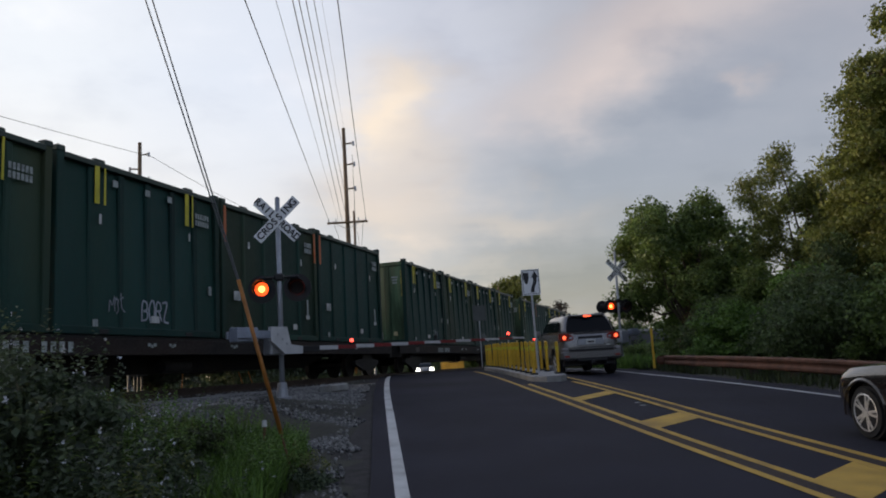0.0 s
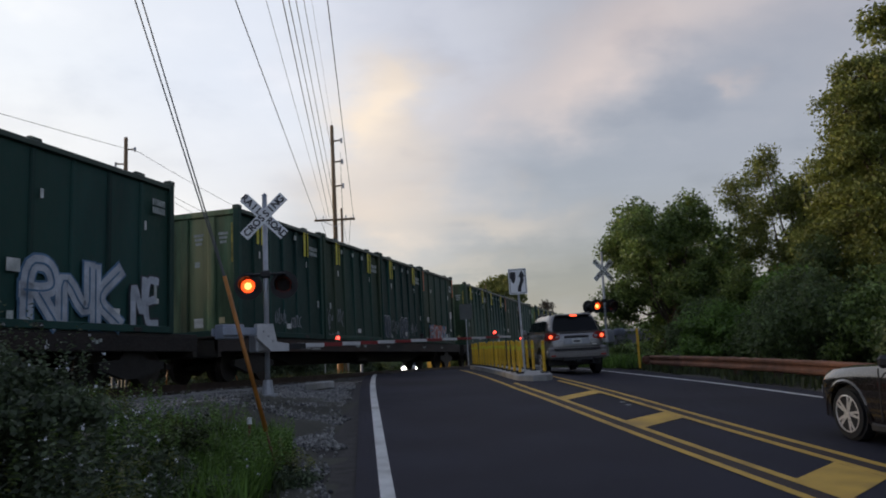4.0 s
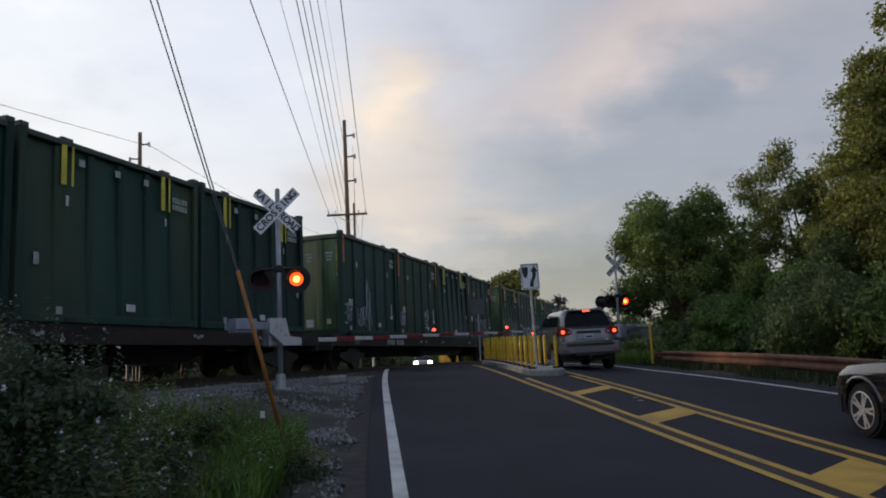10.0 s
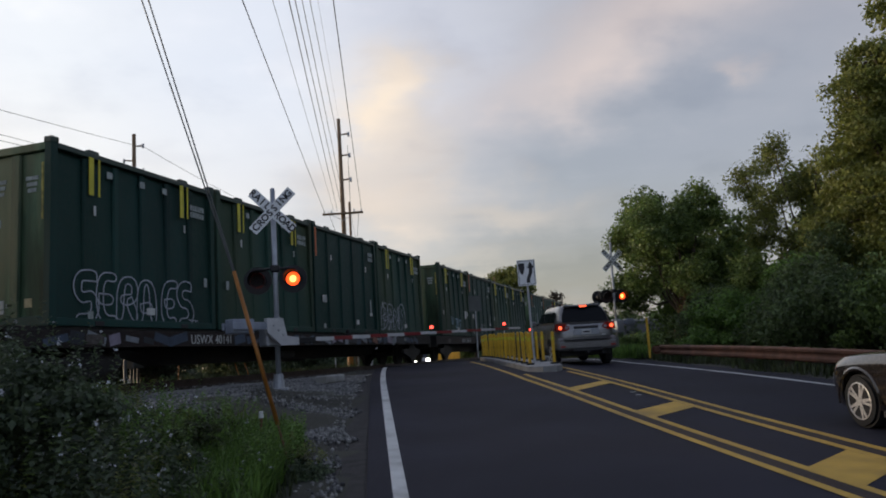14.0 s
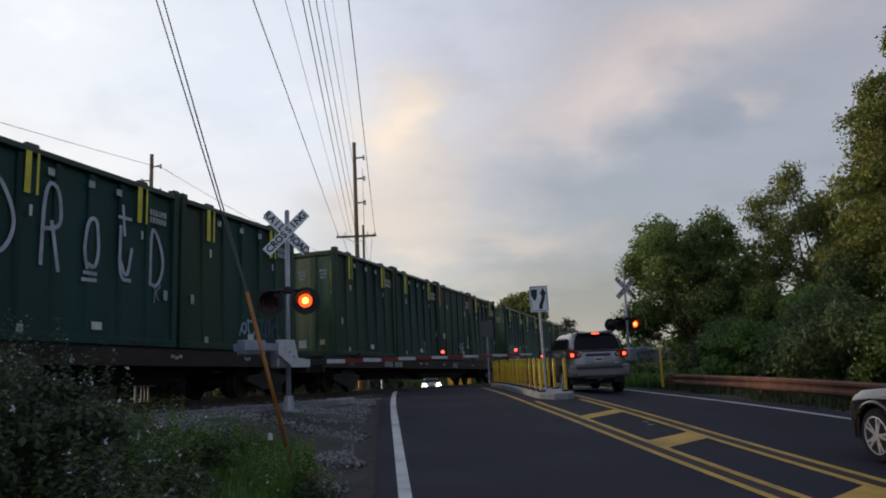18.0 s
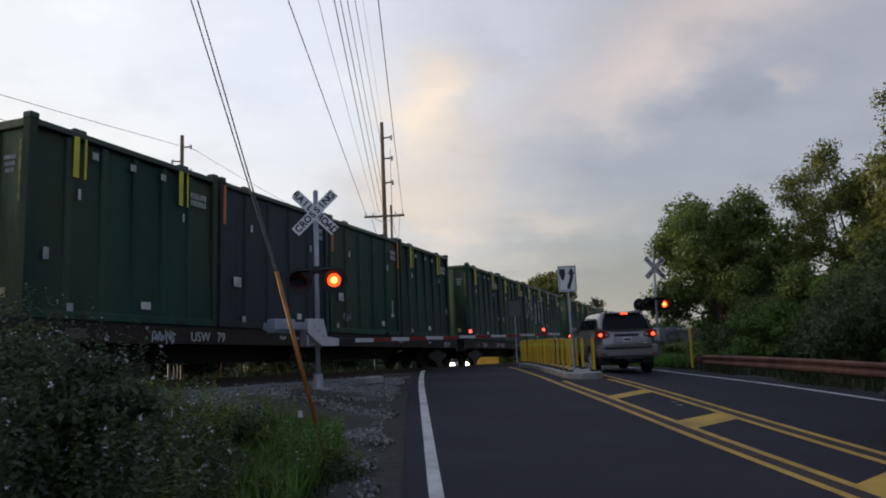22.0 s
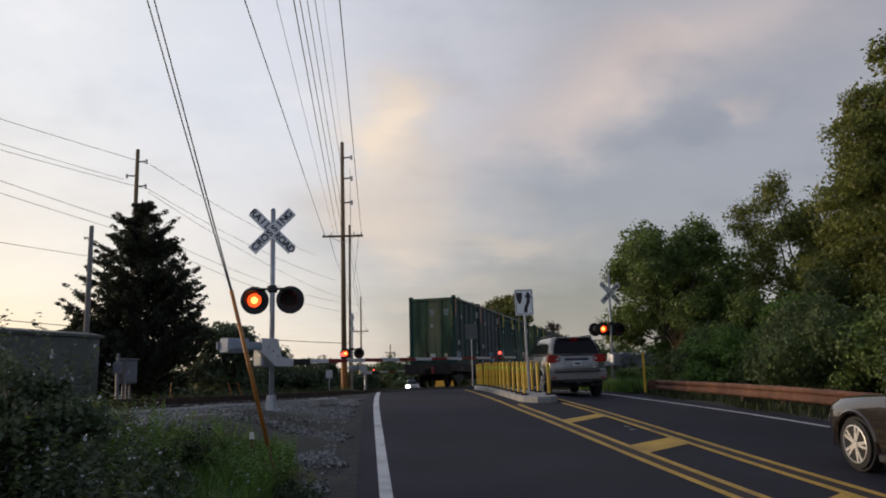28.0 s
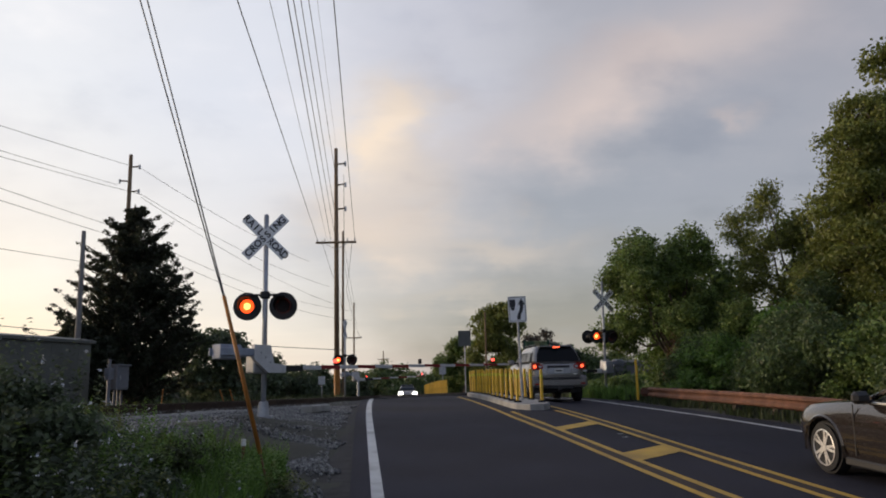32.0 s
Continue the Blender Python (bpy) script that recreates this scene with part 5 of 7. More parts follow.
pole_b = far_pole(-6.85, 62.0, 0.5, 14.5, "wooden utility pole farther along the road", (), 0.13)
pole_c = far_pole(-9.62, 100.0, 0.4, 12.7, "wooden utility pole far down the road", [(7.7, 2.0, 0)], 0.13)
pole_d = far_pole(-8.74, 150.0, 0.4, 8.6, "small far utility pole", [(6.6, 2.2, 0)], 0.15)
pole_l = utility_pole((-19.2, 48.4, 0.5), 16.6, [], "tall weathered pole beyond the evergreen", 0.19, 0.0, ((15.75, 0.6), (14.8, -0.65), (14.1, 0.6)))
utility_pole((-12.25, 27.0, 0.6), 6.9, (), "grey wooden pole before the evergreen", 0.12, wood="grey_pole")


# wires of the main pole: where each leaves the pole, the way it takes over the camera, its height there, its thickness
WIRES = [
    ((-6.38, 44.45, 10.3), (-0.4788, 1.8521, 1), 9.0, 0.012), ((-5.82, 44.52, 10.3), (-0.3955, 1.8545, 1), 9.0, 0.006),
    ((-5.64, 44.55, 10.4), (-0.35, 1.8558, 1), 9.1, 0.0115), ((-5.36, 44.58, 10.45), (-0.3339, 1.8563, 1), 10.4, 0.0115),
    ((-5.40, 44.57, 12.0), (-0.3148, 1.8569, 1), 11.8, 0.0115), ((-5.38, 44.57, 14.4), (-0.2942, 1.8575, 1), 12.8, 0.0115),
    ((-5.33, 44.58, 16.1), (-0.2721, 1.8581, 1), 14.0, 0.005), ((-4.23, 44.7, 10.4), (-0.2293, 1.8593, 1), 9.2, 0.0115),
]


def overhead():
    """Wires over the road from the main pole back over the camera, and along the far line."""
    for a, way, h, r in WIRES:
        over = Vector((0, 0, 1.75)) + Vector(way) * (h - 1.75)
        a = Vector(a)
        cable("overhead_wire", a, a + (over - a) * 2.1, 0.0, r, "thin dark overhead wire", 4, "overhead wires")
    # on to the next poles
    for x, z, z2, z3 in ((-0.9, 10.4, 9.6, 8.1), (0.9, 10.4, 9.6, 8.1), (0.4, 13.0, 11.9, 9.9), (0.4, 14.4, 13.4, 11.6)):
        cable("overhead_wire", (-5.28 + x, 44.6, z), (-6.85 + x * 0.3, 61.9, z2), 0.3, 0.012, "thin dark overhead wire", 14, "overhead wires")
        cable("overhead_wire", (-6.85 + x * 0.3, 61.9, z2), (-9.62 + x, 99.9, z3), 0.6, 0.013, "thin dark overhead wire", 14, "overhead wires")
    # the line beyond the evergreen
    for (a, b, sag) in (((-18.4, 48.4, 16.1), (-20.9, 36.4, 15.0), 0.1), ((-20.0, 48.4, 15.1), (-20.9, 36.4, 13.75), 0.1), ((-18.4, 48.4, 14.4), (-20.9, 36.4, 13.45), 0.1), ((-19.2, 48.4, 12.0), (-20.9, 36.4, 11.9), 0.1), ((-19.2, 48.4, 11.4), (-20.9, 36.4, 11.3), 0.1), ((-19.2, 48.4, 9.6), (-20.9, 36.4, 8.9), 0.1)):
        a, b = Vector(a), Vector(b)
        cable("overhead_wire", a, a + (b - a) * 2.2, sag, 0.014, "thin dark overhead wire", 10, "overhead wires")
    for a, b, sag in (((-18.4, 48.4, 16.1), (-12.4, 80, 15.0), 0.4), ((-18.4, 48.4, 14.4), (-11.6, 90, 13.6), 0.6), ((-18.4, 48.4, 14.2), (-11.0, 100, 12.2), 0.8), ((-19.2, 48.4, 12.0), (-9.62, 100, 11.6), 1.0), ((-19.2, 48.4, 11.4), (-9.62, 100, 10.4), 1.0)):
        cable("overhead_wire", a, b, sag, 0.014, "thin dark overhead wire", 14, "overhead wires")
    cable("overhead_wire", (-24, 38.2, 5.5), (-4.9, 44.7, 3.9), 0.15, 0.02, "low black cable behind the track", 14, "overhead wires")


overhead()


def guy():
    """A guy wire pair with a yellow guard on its lower end."""
    a, d = Vector((-1.87, 8.8, 0.95)), Vector((-0.41, -0.09, 1.70)).normalized()
    g = thing("guy_wire_guard", Matrix(), "leaning orange-yellow plastic guy wire guard in weeds", "guy guard")
    part("guard", rod(B(), a + d * 0.1, a + d * 1.92, 0.025, 0.022, 10), M["guard"], g, smooth=True)
    part("anchor_rod", rod(B(), a - d * 0.5, a + d * 0.2, 0.012), M["rust"], g)
    for o in (-0.022, 0.022):
        cable("guy_wire", a + d * 1.9 + Vector((o * 0.3, 0, 0)), a + d * 13 + Vector((-0.22 + o * 5.2, -0.9, 0)), 0.0, 0.0085, "thin steel guy wire", 2, "guy wires", "guy")


guy()


def capped_stake():
    x, y = -2.28, 9.6
    m = thing("marker_stake", Matrix.Translation((x, y, land(x, y) - 0.1)), "short rusty stake with a white cap among weeds", "marker stake")
    part("rod", rod(B(), (0, 0, 0), (0.01, 0, 0.62), 0.018, n=8), M["rust"], m)
    part("cap", rod(B(), (0.01, 0, 0.60), (0.01, 0, 0.68), 0.032, 0.026, 10), M["decal"], m, "small white cap")


capped_stake()


def shed():
    """A railway signal house beyond the track, and a cabinet beside it."""
    turn = Matrix.Rotation(-TRACK_AZ, 4, "Z")
    x, y = on_track(16.05, 17.8)
    z = 0.95
    m = thing("signal_house", Matrix.Translation((x, y, z)) @ turn, "grey steel railway signal house behind the track", "equipment shed")
    part("wall", boxed((2.4, 6.2, 2.3), (0, 0, 1.15), 0.02), M["shed"], m)
    bm = B()
    prism(bm, [(-1.28, 2.28), (1.28, 2.28), (1.28, 2.36), (0.7, 2.46), (0, 2.5), (-0.7, 2.46), (-1.28, 2.36)], 6.4)
    part("roof", bm, M["shed"], m, "shallow curved roof")
    for k in range(6):
        part("seam", boxed((0.012, 0.03, 2.2), (1.203, -2.6 + k * 1.04, 1.15), 0.003), M["shed"], m)
    part("base", boxed((2.5, 6.3, 0.5), (0, 0, -0.2)), M["concrete"], m)
    x, y = on_track(19.7, 16.05)
    c = thing("signal_cabinet", Matrix.Translation((x, y, 1.0)) @ turn, "grey steel signal cabinet on a post beside the track", "cabinet")
    part("body", boxed((0.40, 0.52, 0.72), (0, 0, 1.2), 0.02), M["cabinet"], c)
    part("door", boxed((0.02, 0.44, 0.62), (0.21, 0, 1.2), 0.01), M["cabinet"], c)
    part("hood", boxed((0.46, 0.58, 0.04), (0.02, 0, 1.58), 0.01), M["cabinet"], c)
    part("handle", boxed((0.03, 0.03, 0.14), (0.235, -0.17, 1.2), 0.006), M["galv"], c)
    part("meter_box", boxed((0.2, 0.22, 0.34), (0.05, -0.44, 1.32), 0.02), M["cabinet"], c, "small grey meter box")
    for y_ in (-0.44, -0.16, 0.0, 0.16):
        part("leg", rod(B(), (0.02, y_, -0.2), (0.02, y_, 1.16 if y_ < -0.3 else 0.86), 0.035), M["cabinet"], c)
    part("conduit", rod(B(), (0.1, -0.5, -0.2), (0.1, -0.5, 1.75), 0.045), M["cabinet"], c)
    for k, (s, o) in enumerate(((21.2, 15.6), (25.5, 15.9), (26.0, 15.8))):
        x, y = on_track(s, o)
        mp = thing("track_marker", Matrix.Translation((x, y, 1.0)) @ Matrix.Rotation(radians(-18 if k else 4), 4, "Y"), "slim yellow marker stake among weeds", "marker stake")
        part("stake", boxed((0.035, 0.02, 0.85), (0, 0, 0.42), 0.004), M["guard"], mp)
    b = thing("concrete_block", Matrix.Translation((-3.0, 20.6, 1.14)) @ turn, "low pale concrete block beside the rail", "concrete block")
    part("slab", boxed((0.35, 1.1, 0.2), (0, 0, 0.08), 0.03), M["concrete"], b)


shed()


def ring_loft(rings, power=5.0, n=40, warp=None):
    """A body from level rings: each (height, half width, rear y, front y)."""
    bm = B()
    rows = []
    for z, hw, y0, y1 in rings:
        row = []
        for i in range(n):
            a = 2 * math.pi * (i + 0.5) / n
            c, s = math.cos(a), math.sin(a)
            px = math.copysign(abs(c) ** (2 / power), c) * hw
            py = (y0 + y1) / 2 + math.copysign(abs(s) ** (2 / power), s) * (y1 - y0) / 2
            v = Vector((px, py, z))
            row.append(bm.verts.new(warp(v) if warp else v))
        rows.append(row)
    for a, b in zip(rows, rows[1:]):
        for i in range(n):
            j = (i + 1) % n
            bm.faces.new((a[i], a[j], b[j], b[i]))
    bm.faces.new(rows[0][::-1])
    bm.faces.new(rows[-1])
    return bm


def beyond():
    """Signals, tubes and signs on the other side of the crossing."""
    signal_mast("crossing_signal", (-4.72, 43.75, 0.95), 4.6, 4.1, 2.35, 4, 0.0, "silver crossing signal mast across the track", "crossing signals", 78)
    gate("crossing_gate", (-4.5, 49.5, 2.45), (-0.2, 51.0, 2.4), "lowered striped gate arm across the track", [(0.12, None), (0.95, None)], 0.8)
    p = thing("gate_post", Matrix.Translation((-4.5, 49.5, 0.6)), "grey post carrying the far gate", "post")
    part("post", rod(B(), (0, 0, 0), (0, 0, 1.8), 0.08, n=10), M["alu"], p)
    isl = thing("far_island", Matrix(), "kerbed island with yellow tubes across the track", "traffic island", kind="structure")
    tube = rod(B(), (0, 0, 0), (0, 0, 0.85), 0.06, n=8)
    me = bpy.data.meshes.new("tube_far")
    tube.to_mesh(me)
    tube.free()
    me.materials.append(M["tube"])
    vs = []
    for k in range(14):
        f = k / 13
        x, y = -0.25 + 1.4 * f, 55.5 - 6.0 * f
        z = land(x, y)
        part("tube_marker", me, None, isl, at=Matrix.Translation((x, y, z + 0.12)))
        vs.append((x, y, z))
    bm = boxed((0.9, 9.2, 0.45), (0.5, 52.5, 0.62), 0.03, Euler((radians(-3), 0, math.atan2(-1.5, 8.0) * -1 - radians(21) * 0)))
    part("kerb", bm, M["concrete"], isl)
    for x, y, h in ((1.1, 60.0, 2.4), (-8.0, 58.0, 2.2)):
        sign("road_sign", (x, y, land(x, y)), h, (0.5, 0.6), M["galv"], "grey back of a small road sign", 0, 0)
    # low building and parked car glimpsed past the right-hand signal
    b = thing("far_building", Matrix.Translation((26.0, 108.0, 0.0)), "low grey building far beyond the trees", "building")
    part("wall", boxed((9, 9, 4.2), (0, 0, 2.1)), M["brick_far"], b)
    part("roof", boxed((9.4, 9.5, 0.3), (0, 0, 4.35)), M["concrete"], b)
    for k in range(3):
        part("window", boxed((1.6, 0.1, 1.3), (-3 + 3 * k, -4.52, 2.4)), M["pane"], b)
    w = thing("parked_van", Matrix.Translation((30.2, 116.0, land(30.2, 116.0) + 0.9)) @ Matrix.Rotation(radians(70), 4, "Z"), "white van parked beyond the trees", "van")
    part("body", ring_loft([(0.3, 0.9, -2.3, 2.3), (0.8, 0.95, -2.4, 2.4), (1.2, 0.93, -2.35, 2.0), (1.9, 0.8, -2.25, 1.1), (2.0, 0.6, -2.0, 0.8)], 7, 32), M["sign_white"], w, smooth=True)
    part("windscreen", boxed((1.5, 0.04, 0.6), (0, 1.55, 1.55), 0.02, Euler((radians(-38), 0, 0))), M["pane"], w)
    h = thing("thin_pole", Matrix.Translation((5.3, 70.0, 0.5)), "thin dark pole before a tree", "pole")
    part("shaft", rod(B(), (0, 0, 0), (0, 0, 7.8), 0.10, 0.07), M["pole"], h)


beyond()

# ---- vehicles ----


def cut(bm, cutters):
    """The shape less some others."""
    def ob_of(b):
        me = bpy.data.meshes.new("tmp")
        b.to_mesh(me)
        b.free()
        ob = bpy.data.objects.new("tmp", me)
        scene.collection.objects.link(ob)
        return ob
    main, tools = ob_of(bm), [ob_of(c) for c in cutters]
    for t in tools:
        md = main.modifiers.new("cut", "BOOLEAN")
        md.operation, md.object, md.solver = "DIFFERENCE", t, "EXACT"
    me = bpy.data.meshes.new_from_object(main.evaluated_get(bpy.context.evaluated_depsgraph_get()))
    out = B()
    out.from_mesh(me)
    for o in (main, *tools):
        bpy.data.objects.remove(o)
    return out


def car_wheel(parent, at, r, w, side, spokes=5):
    """A wheel with its outer face towards side (-1: left)."""
    x, y, z = at
    bm = rod(B(), (x - w / 2, y, z), (x + w / 2, y, z), r, n=32)
    bmesh.ops.bevel(bm, geom=[e for e in bm.edges if len(e.link_faces) == 2 and abs(e.calc_face_angle(0)) > 1.0], offset=0.035, segments=2, affect="EDGES")
    wh = part("wheel", bm, M["rubber"], parent, "black tyre", smooth=False)
    f = x + side * (w / 2 + 0.002)
    bm = B()
    n = 32
    ring = []
    for rr, dx in ((r * 0.70, 0.006), (r * 0.66, 0.012), (r * 0.62, -0.03)):
        ring.append([bm.verts.new((f + side * dx, y + rr * math.cos(2 * math.pi * i / n), z + rr * math.sin(2 * math.pi * i / n))) for i in range(n)])
    for a, b in zip(ring, ring[1:]):
        for i in range(n):
            j = (i + 1) % n
            bm.faces.new((a[i], a[j], b[j], b[i]))
    part("rim", bm, M["alloy"], wh, "bright alloy rim")
    part("brake_disc", rod(B(), (f - side * 0.045, y, z), (f - side * 0.04, y, z), r * 0.62, n=24), M["trim"], wh)
    bm = rod(B(), (f - side * 0.02, y, z), (f + side * 0.012, y, z), r * 0.16, n=16)
    part("hub", bm, M["alloy"], wh)
    for k in range(spokes):
        a = 2 * math.pi * k / spokes + 0.3
        bm = B()
        for lean in (-0.17, 0.17):
            m = Matrix.Translation((f - side * 0.008, y, z)) @ Matrix.Rotation(a + lean, 4, "X")
            prism(bm, [(-0.012, r * 0.10), (0.012, r * 0.10), (0.012, r * 0.65), (-0.012, r * 0.65)], r * 0.10, m)
        part("spoke", bm, M["alloy"], wh)
    return wh


def glazing(name, pts, parent, material, label="", thick=0.012):
    """A flat pane from its corners, a little proud of the body."""
    bm = B()
    f = bm.faces.new([bm.verts.new(p) for p in pts])
    bm.normal_update()
    bmesh.ops.solidify(bm, geom=[f], thickness=thick)
    return part(name, bm, material, parent, label)


def bulb_rows(at, spans):
    """Rows for a lamp insert that shows its lit face within the spans only."""
    def pos(turn):
        return Matrix.Translation(at) @ Matrix.Rotation(radians(turn), 4, "Z")
    rows, turn = [(0.0, pos(0))], 0
    for t in spans:
        n = round(t * FPS)
        for i in range(4):
            rows.append(((n - 2 + i) / FPS, pos(turn + 60 * i)))
        turn += 180
    rows.append((32.0, pos(turn)))
    return rows


def suv():
    c = thing("suv", Matrix(), "silver sport utility vehicle waiting with its brake lights on", "car")

    def nose(v):
        if v.y > 3.7 and v.z > 0.9:
            v.z -= 0.10 * (v.y - 3.7)
        return v
    arches = []
    for yw in (1.08, 4.15):
        arches.append(rod(B(), (-1.2, yw, 0.4), (1.2, yw, 0.4), 0.47, n=28))
    low = cut(ring_loft([(0.46, 0.90, 0.25, 5.0), (0.53, 0.97, 0.10, 5.12), (0.70, 1.01, 0.05, 5.18), (0.95, 1.015, 0.05, 5.18), (1.13, 1.005, 0.08, 5.14), (1.26, 0.985, 0.12, 5.02), (1.33, 0.94, 0.17, 4.85)], 8, 64, nose), arches)
    sleek(part("body", low, M["silver"], c, "silver painted body"))
    part("cabin", ring_loft([(1.30, 0.955, 0.14, 3.7), (1.45, 0.925, 0.20, 3.45), (1.70, 0.845, 0.32, 3.05), (1.84, 0.785, 0.41, 2.8), (1.91, 0.72, 0.49, 2.65), (1.945, 0.62, 0.62, 2.5), (1.96, 0.40, 0.9, 2.2)], 7, 64), M["silver"], c, smooth=True)
    part("underbody", boxed((1.7, 4.4, 0.3), (0, 2.6, 0.42), 0.03), M["trim"], c)
    part("wheel_arch", boxed((1.5, 4.3, 0.55), (0, 2.6, 0.62)), M["trim"], c)
    # rear window, side windows
    glazing("rear_window", [(-0.76, 0.150, 1.38), (0.76, 0.150, 1.38), (0.725, 0.262, 1.62), (0.62, 0.385, 1.84), (0.52, 0.40, 1.86), (-0.52, 0.40, 1.86), (-0.62, 0.385, 1.84), (-0.725, 0.262, 1.62)], c, M["tinted"], "dark rear window")
    part("spoiler", boxed((1.24, 0.26, 0.045), (0, 0.43, 1.915), 0.02), M["silver"], c)
    part("wiper", rod(B(), (0.0, 0.135, 1.37), (0.34, 0.15, 1.40), 0.012), M["trim"], c)
    for sx in (-1, 1):
        for y0, y1 in ((0.46, 1.16), (1.24, 2.2), (2.28, 3.1)):
            t0, t1 = max(y0, 0.60), min(y1, 2.75)
            glazing("side_window", [(sx * 0.945, y0, 1.40), (sx * 0.945, y1, 1.40), (sx * 0.852, t1, 1.72), (sx * 0.852, t0, 1.72)], c, M["tinted"], "dark side window")
        rl = part("roof_rail", rod(B(), (sx * 0.66, 0.7, 1.985), (sx * 0.66, 2.6, 1.985), 0.022), M["trim"], c)
        for yy in (0.75, 1.65, 2.55):
            part("foot", boxed((0.05, 0.10, 0.06), (sx * 0.66, yy, 1.955), 0.01), M["trim"], rl)
        part("door_handle", boxed((0.03, 0.16, 0.035), (sx * 1.015, 1.4, 1.14), 0.01), M["silver"], c)
        part("arch_flare", rear_flare(sx, 1.08, 0.4, 0.47), M["silver"], c)
        mi = part("mirror", boxed((0.24, 0.14, 0.2), (sx * 1.12, 3.2, 1.40), 0.04), M["silver"], c)
        part("mirror_arm", boxed((0.16, 0.06, 0.06), (sx * 1.0, 3.2, 1.36), 0.01), M["trim"], mi)
        bm = B()
        prism(bm, [(sx * 0.985, 1.10), (sx * 0.96, 1.34), (sx * 0.70, 1.33), (sx * 0.55, 1.24), (sx * 0.56, 1.13), (sx * 0.74, 1.09)][:: sx], 0.30, Matrix.Translation((0, 0.235, 0)))
        tl = part("tail_lamp", bm, M["tail"], c, "red wrap-around tail lamp")
        at = (sx * 0.85, 0.075, 1.21)
        bm = B()
        bmesh.ops.create_cone(bm, cap_ends=True, segments=18, radius1=0.062, radius2=0.062, depth=0.016, matrix=Matrix.Rotation(radians(90), 4, "X"))
        for f in bm.faces:
            f.material_index = 0 if f.normal.y < -0.5 else 1
        lb = part("lamp", bm, (M["lit_tail"], M["tail"]), tl, "lit brake lamp", at=Matrix.Translation(at))
        KEYED.append((lb, bulb_rows(at, (26.35, 29.15))))
        part("reverse_lens", boxed((0.10, 0.02, 0.07), (sx * 0.64, 0.077, 1.20), 0.01), M["alu"], tl, "clear lens")
        part("bumper_corner", boxed((0.24, 0.10, 0.16), (sx * 0.86, 0.02, 0.80), 0.04), M["silver"], c)
        part("reflector", boxed((0.16, 0.016, 0.045), (sx * 0.82, -0.055, 0.60), 0.006), M["tail"], c, "red bumper reflector")
        for yw in (1.08, 4.15):
            car_wheel(c, (sx * 0.87, yw, 0.405 - SUV_LIFT), 0.405, 0.26, sx, 5)
    bm = boxed((0.24, 0.03, 0.05))
    bm.normal_update()
    for f in bm.faces:
        f.material_index = 0 if f.normal.y < -0.5 else 1
    high = part("high_brake_lamp", bm, (M["lit_tail"], M["tail"]), c, "high brake lamp", at=Matrix.Translation((0, 0.295, 1.885)))
    KEYED.append((high, bulb_rows((0, 0.295, 1.885), (26.35, 29.15))))
    part("tailgate_bar", boxed((0.80, 0.04, 0.07), (0, 0.07, 1.20), 0.015), M["trim"], c, "dark handle bar")
    part("plate_recess", boxed((0.86, 0.02, 0.19), (0, 0.052, 1.05), 0.01), M["alu"], c)
    part("number_plate", boxed((0.32, 0.016, 0.15), (0, 0.040, 1.05), 0.004), M["decal"], c, "plain pale number plate")
    part("number_bar", boxed((0.22, 0.008, 0.05), (0, 0.030, 1.05)), M["sign_black"], c)
    part("badge", boxed((0.13, 0.014, 0.03), (0.58, 0.05, 0.93), 0.004), M["alloy"], c, "bright metal badge")
    part("badge", boxed((0.10, 0.014, 0.03), (-0.60, 0.05, 1.30), 0.004), M["alloy"], c, "bright metal badge")
    part("tailgate_seam", boxed((1.5, 0.012, 0.018), (0, 0.046, 0.875)), M["trim"], c)
    bm = boxed((2.0, 0.30, 0.32), (0, 0.10, 0.64), 0.07)
    part("bumper", bm, M["silver"], c, "silver rear bumper")
    part("bumper_step", boxed((1.5, 0.14, 0.03), (0, 0.0, 0.805), 0.012), M["trim"], c)
    part("valance", boxed((1.0, 0.2, 0.16), (0, 0.06, 0.50), 0.03), M["trim"], c)
    part("hitch", boxed((0.14, 0.2, 0.1), (0, 0.02, 0.42), 0.01), M["trim"], c)
    part("exhaust", rod(B(), (0.5, 0.0, 0.36), (0.5, 0.3, 0.36), 0.04), M["trim"], c)
    return c


def rear_flare(sx, yw, zw, r0):
    """A raised lip round a wheel opening."""
    bm = B()
    n = 18
    v = []
    for i in range(n + 1):
        a = math.pi * i / n
        for r, x in ((r0, 1.0), (r0 + 0.03, 1.035), (r0 + 0.09, 1.005)):
            v.append(bm.verts.new((sx * x, yw + r * math.cos(a), zw + r * math.sin(a))))
    for i in range(n):
        for k in range(2):
            a = i * 3 + k
            bm.faces.new((v[a], v[a + 1], v[a + 4], v[a + 3]))
    return bm


SUV_LIFT = 0.05


def on_lane(s, lat, yaw=0.0, lift=0.0):
    x, y = on_road(s, lat)
    z = land(x, y)
    x2, y2 = on_road(s + 2.5, lat)
    rise = math.degrees(math.atan2(land(x2, y2) - z, 2.5))
    return Matrix.Translation((x, y, z + 0.005 + lift)) @ Matrix.Rotation(-ROAD_AZ + radians(yaw), 4, "Z") @ Matrix.Rotation(radians(rise), 4, "X")


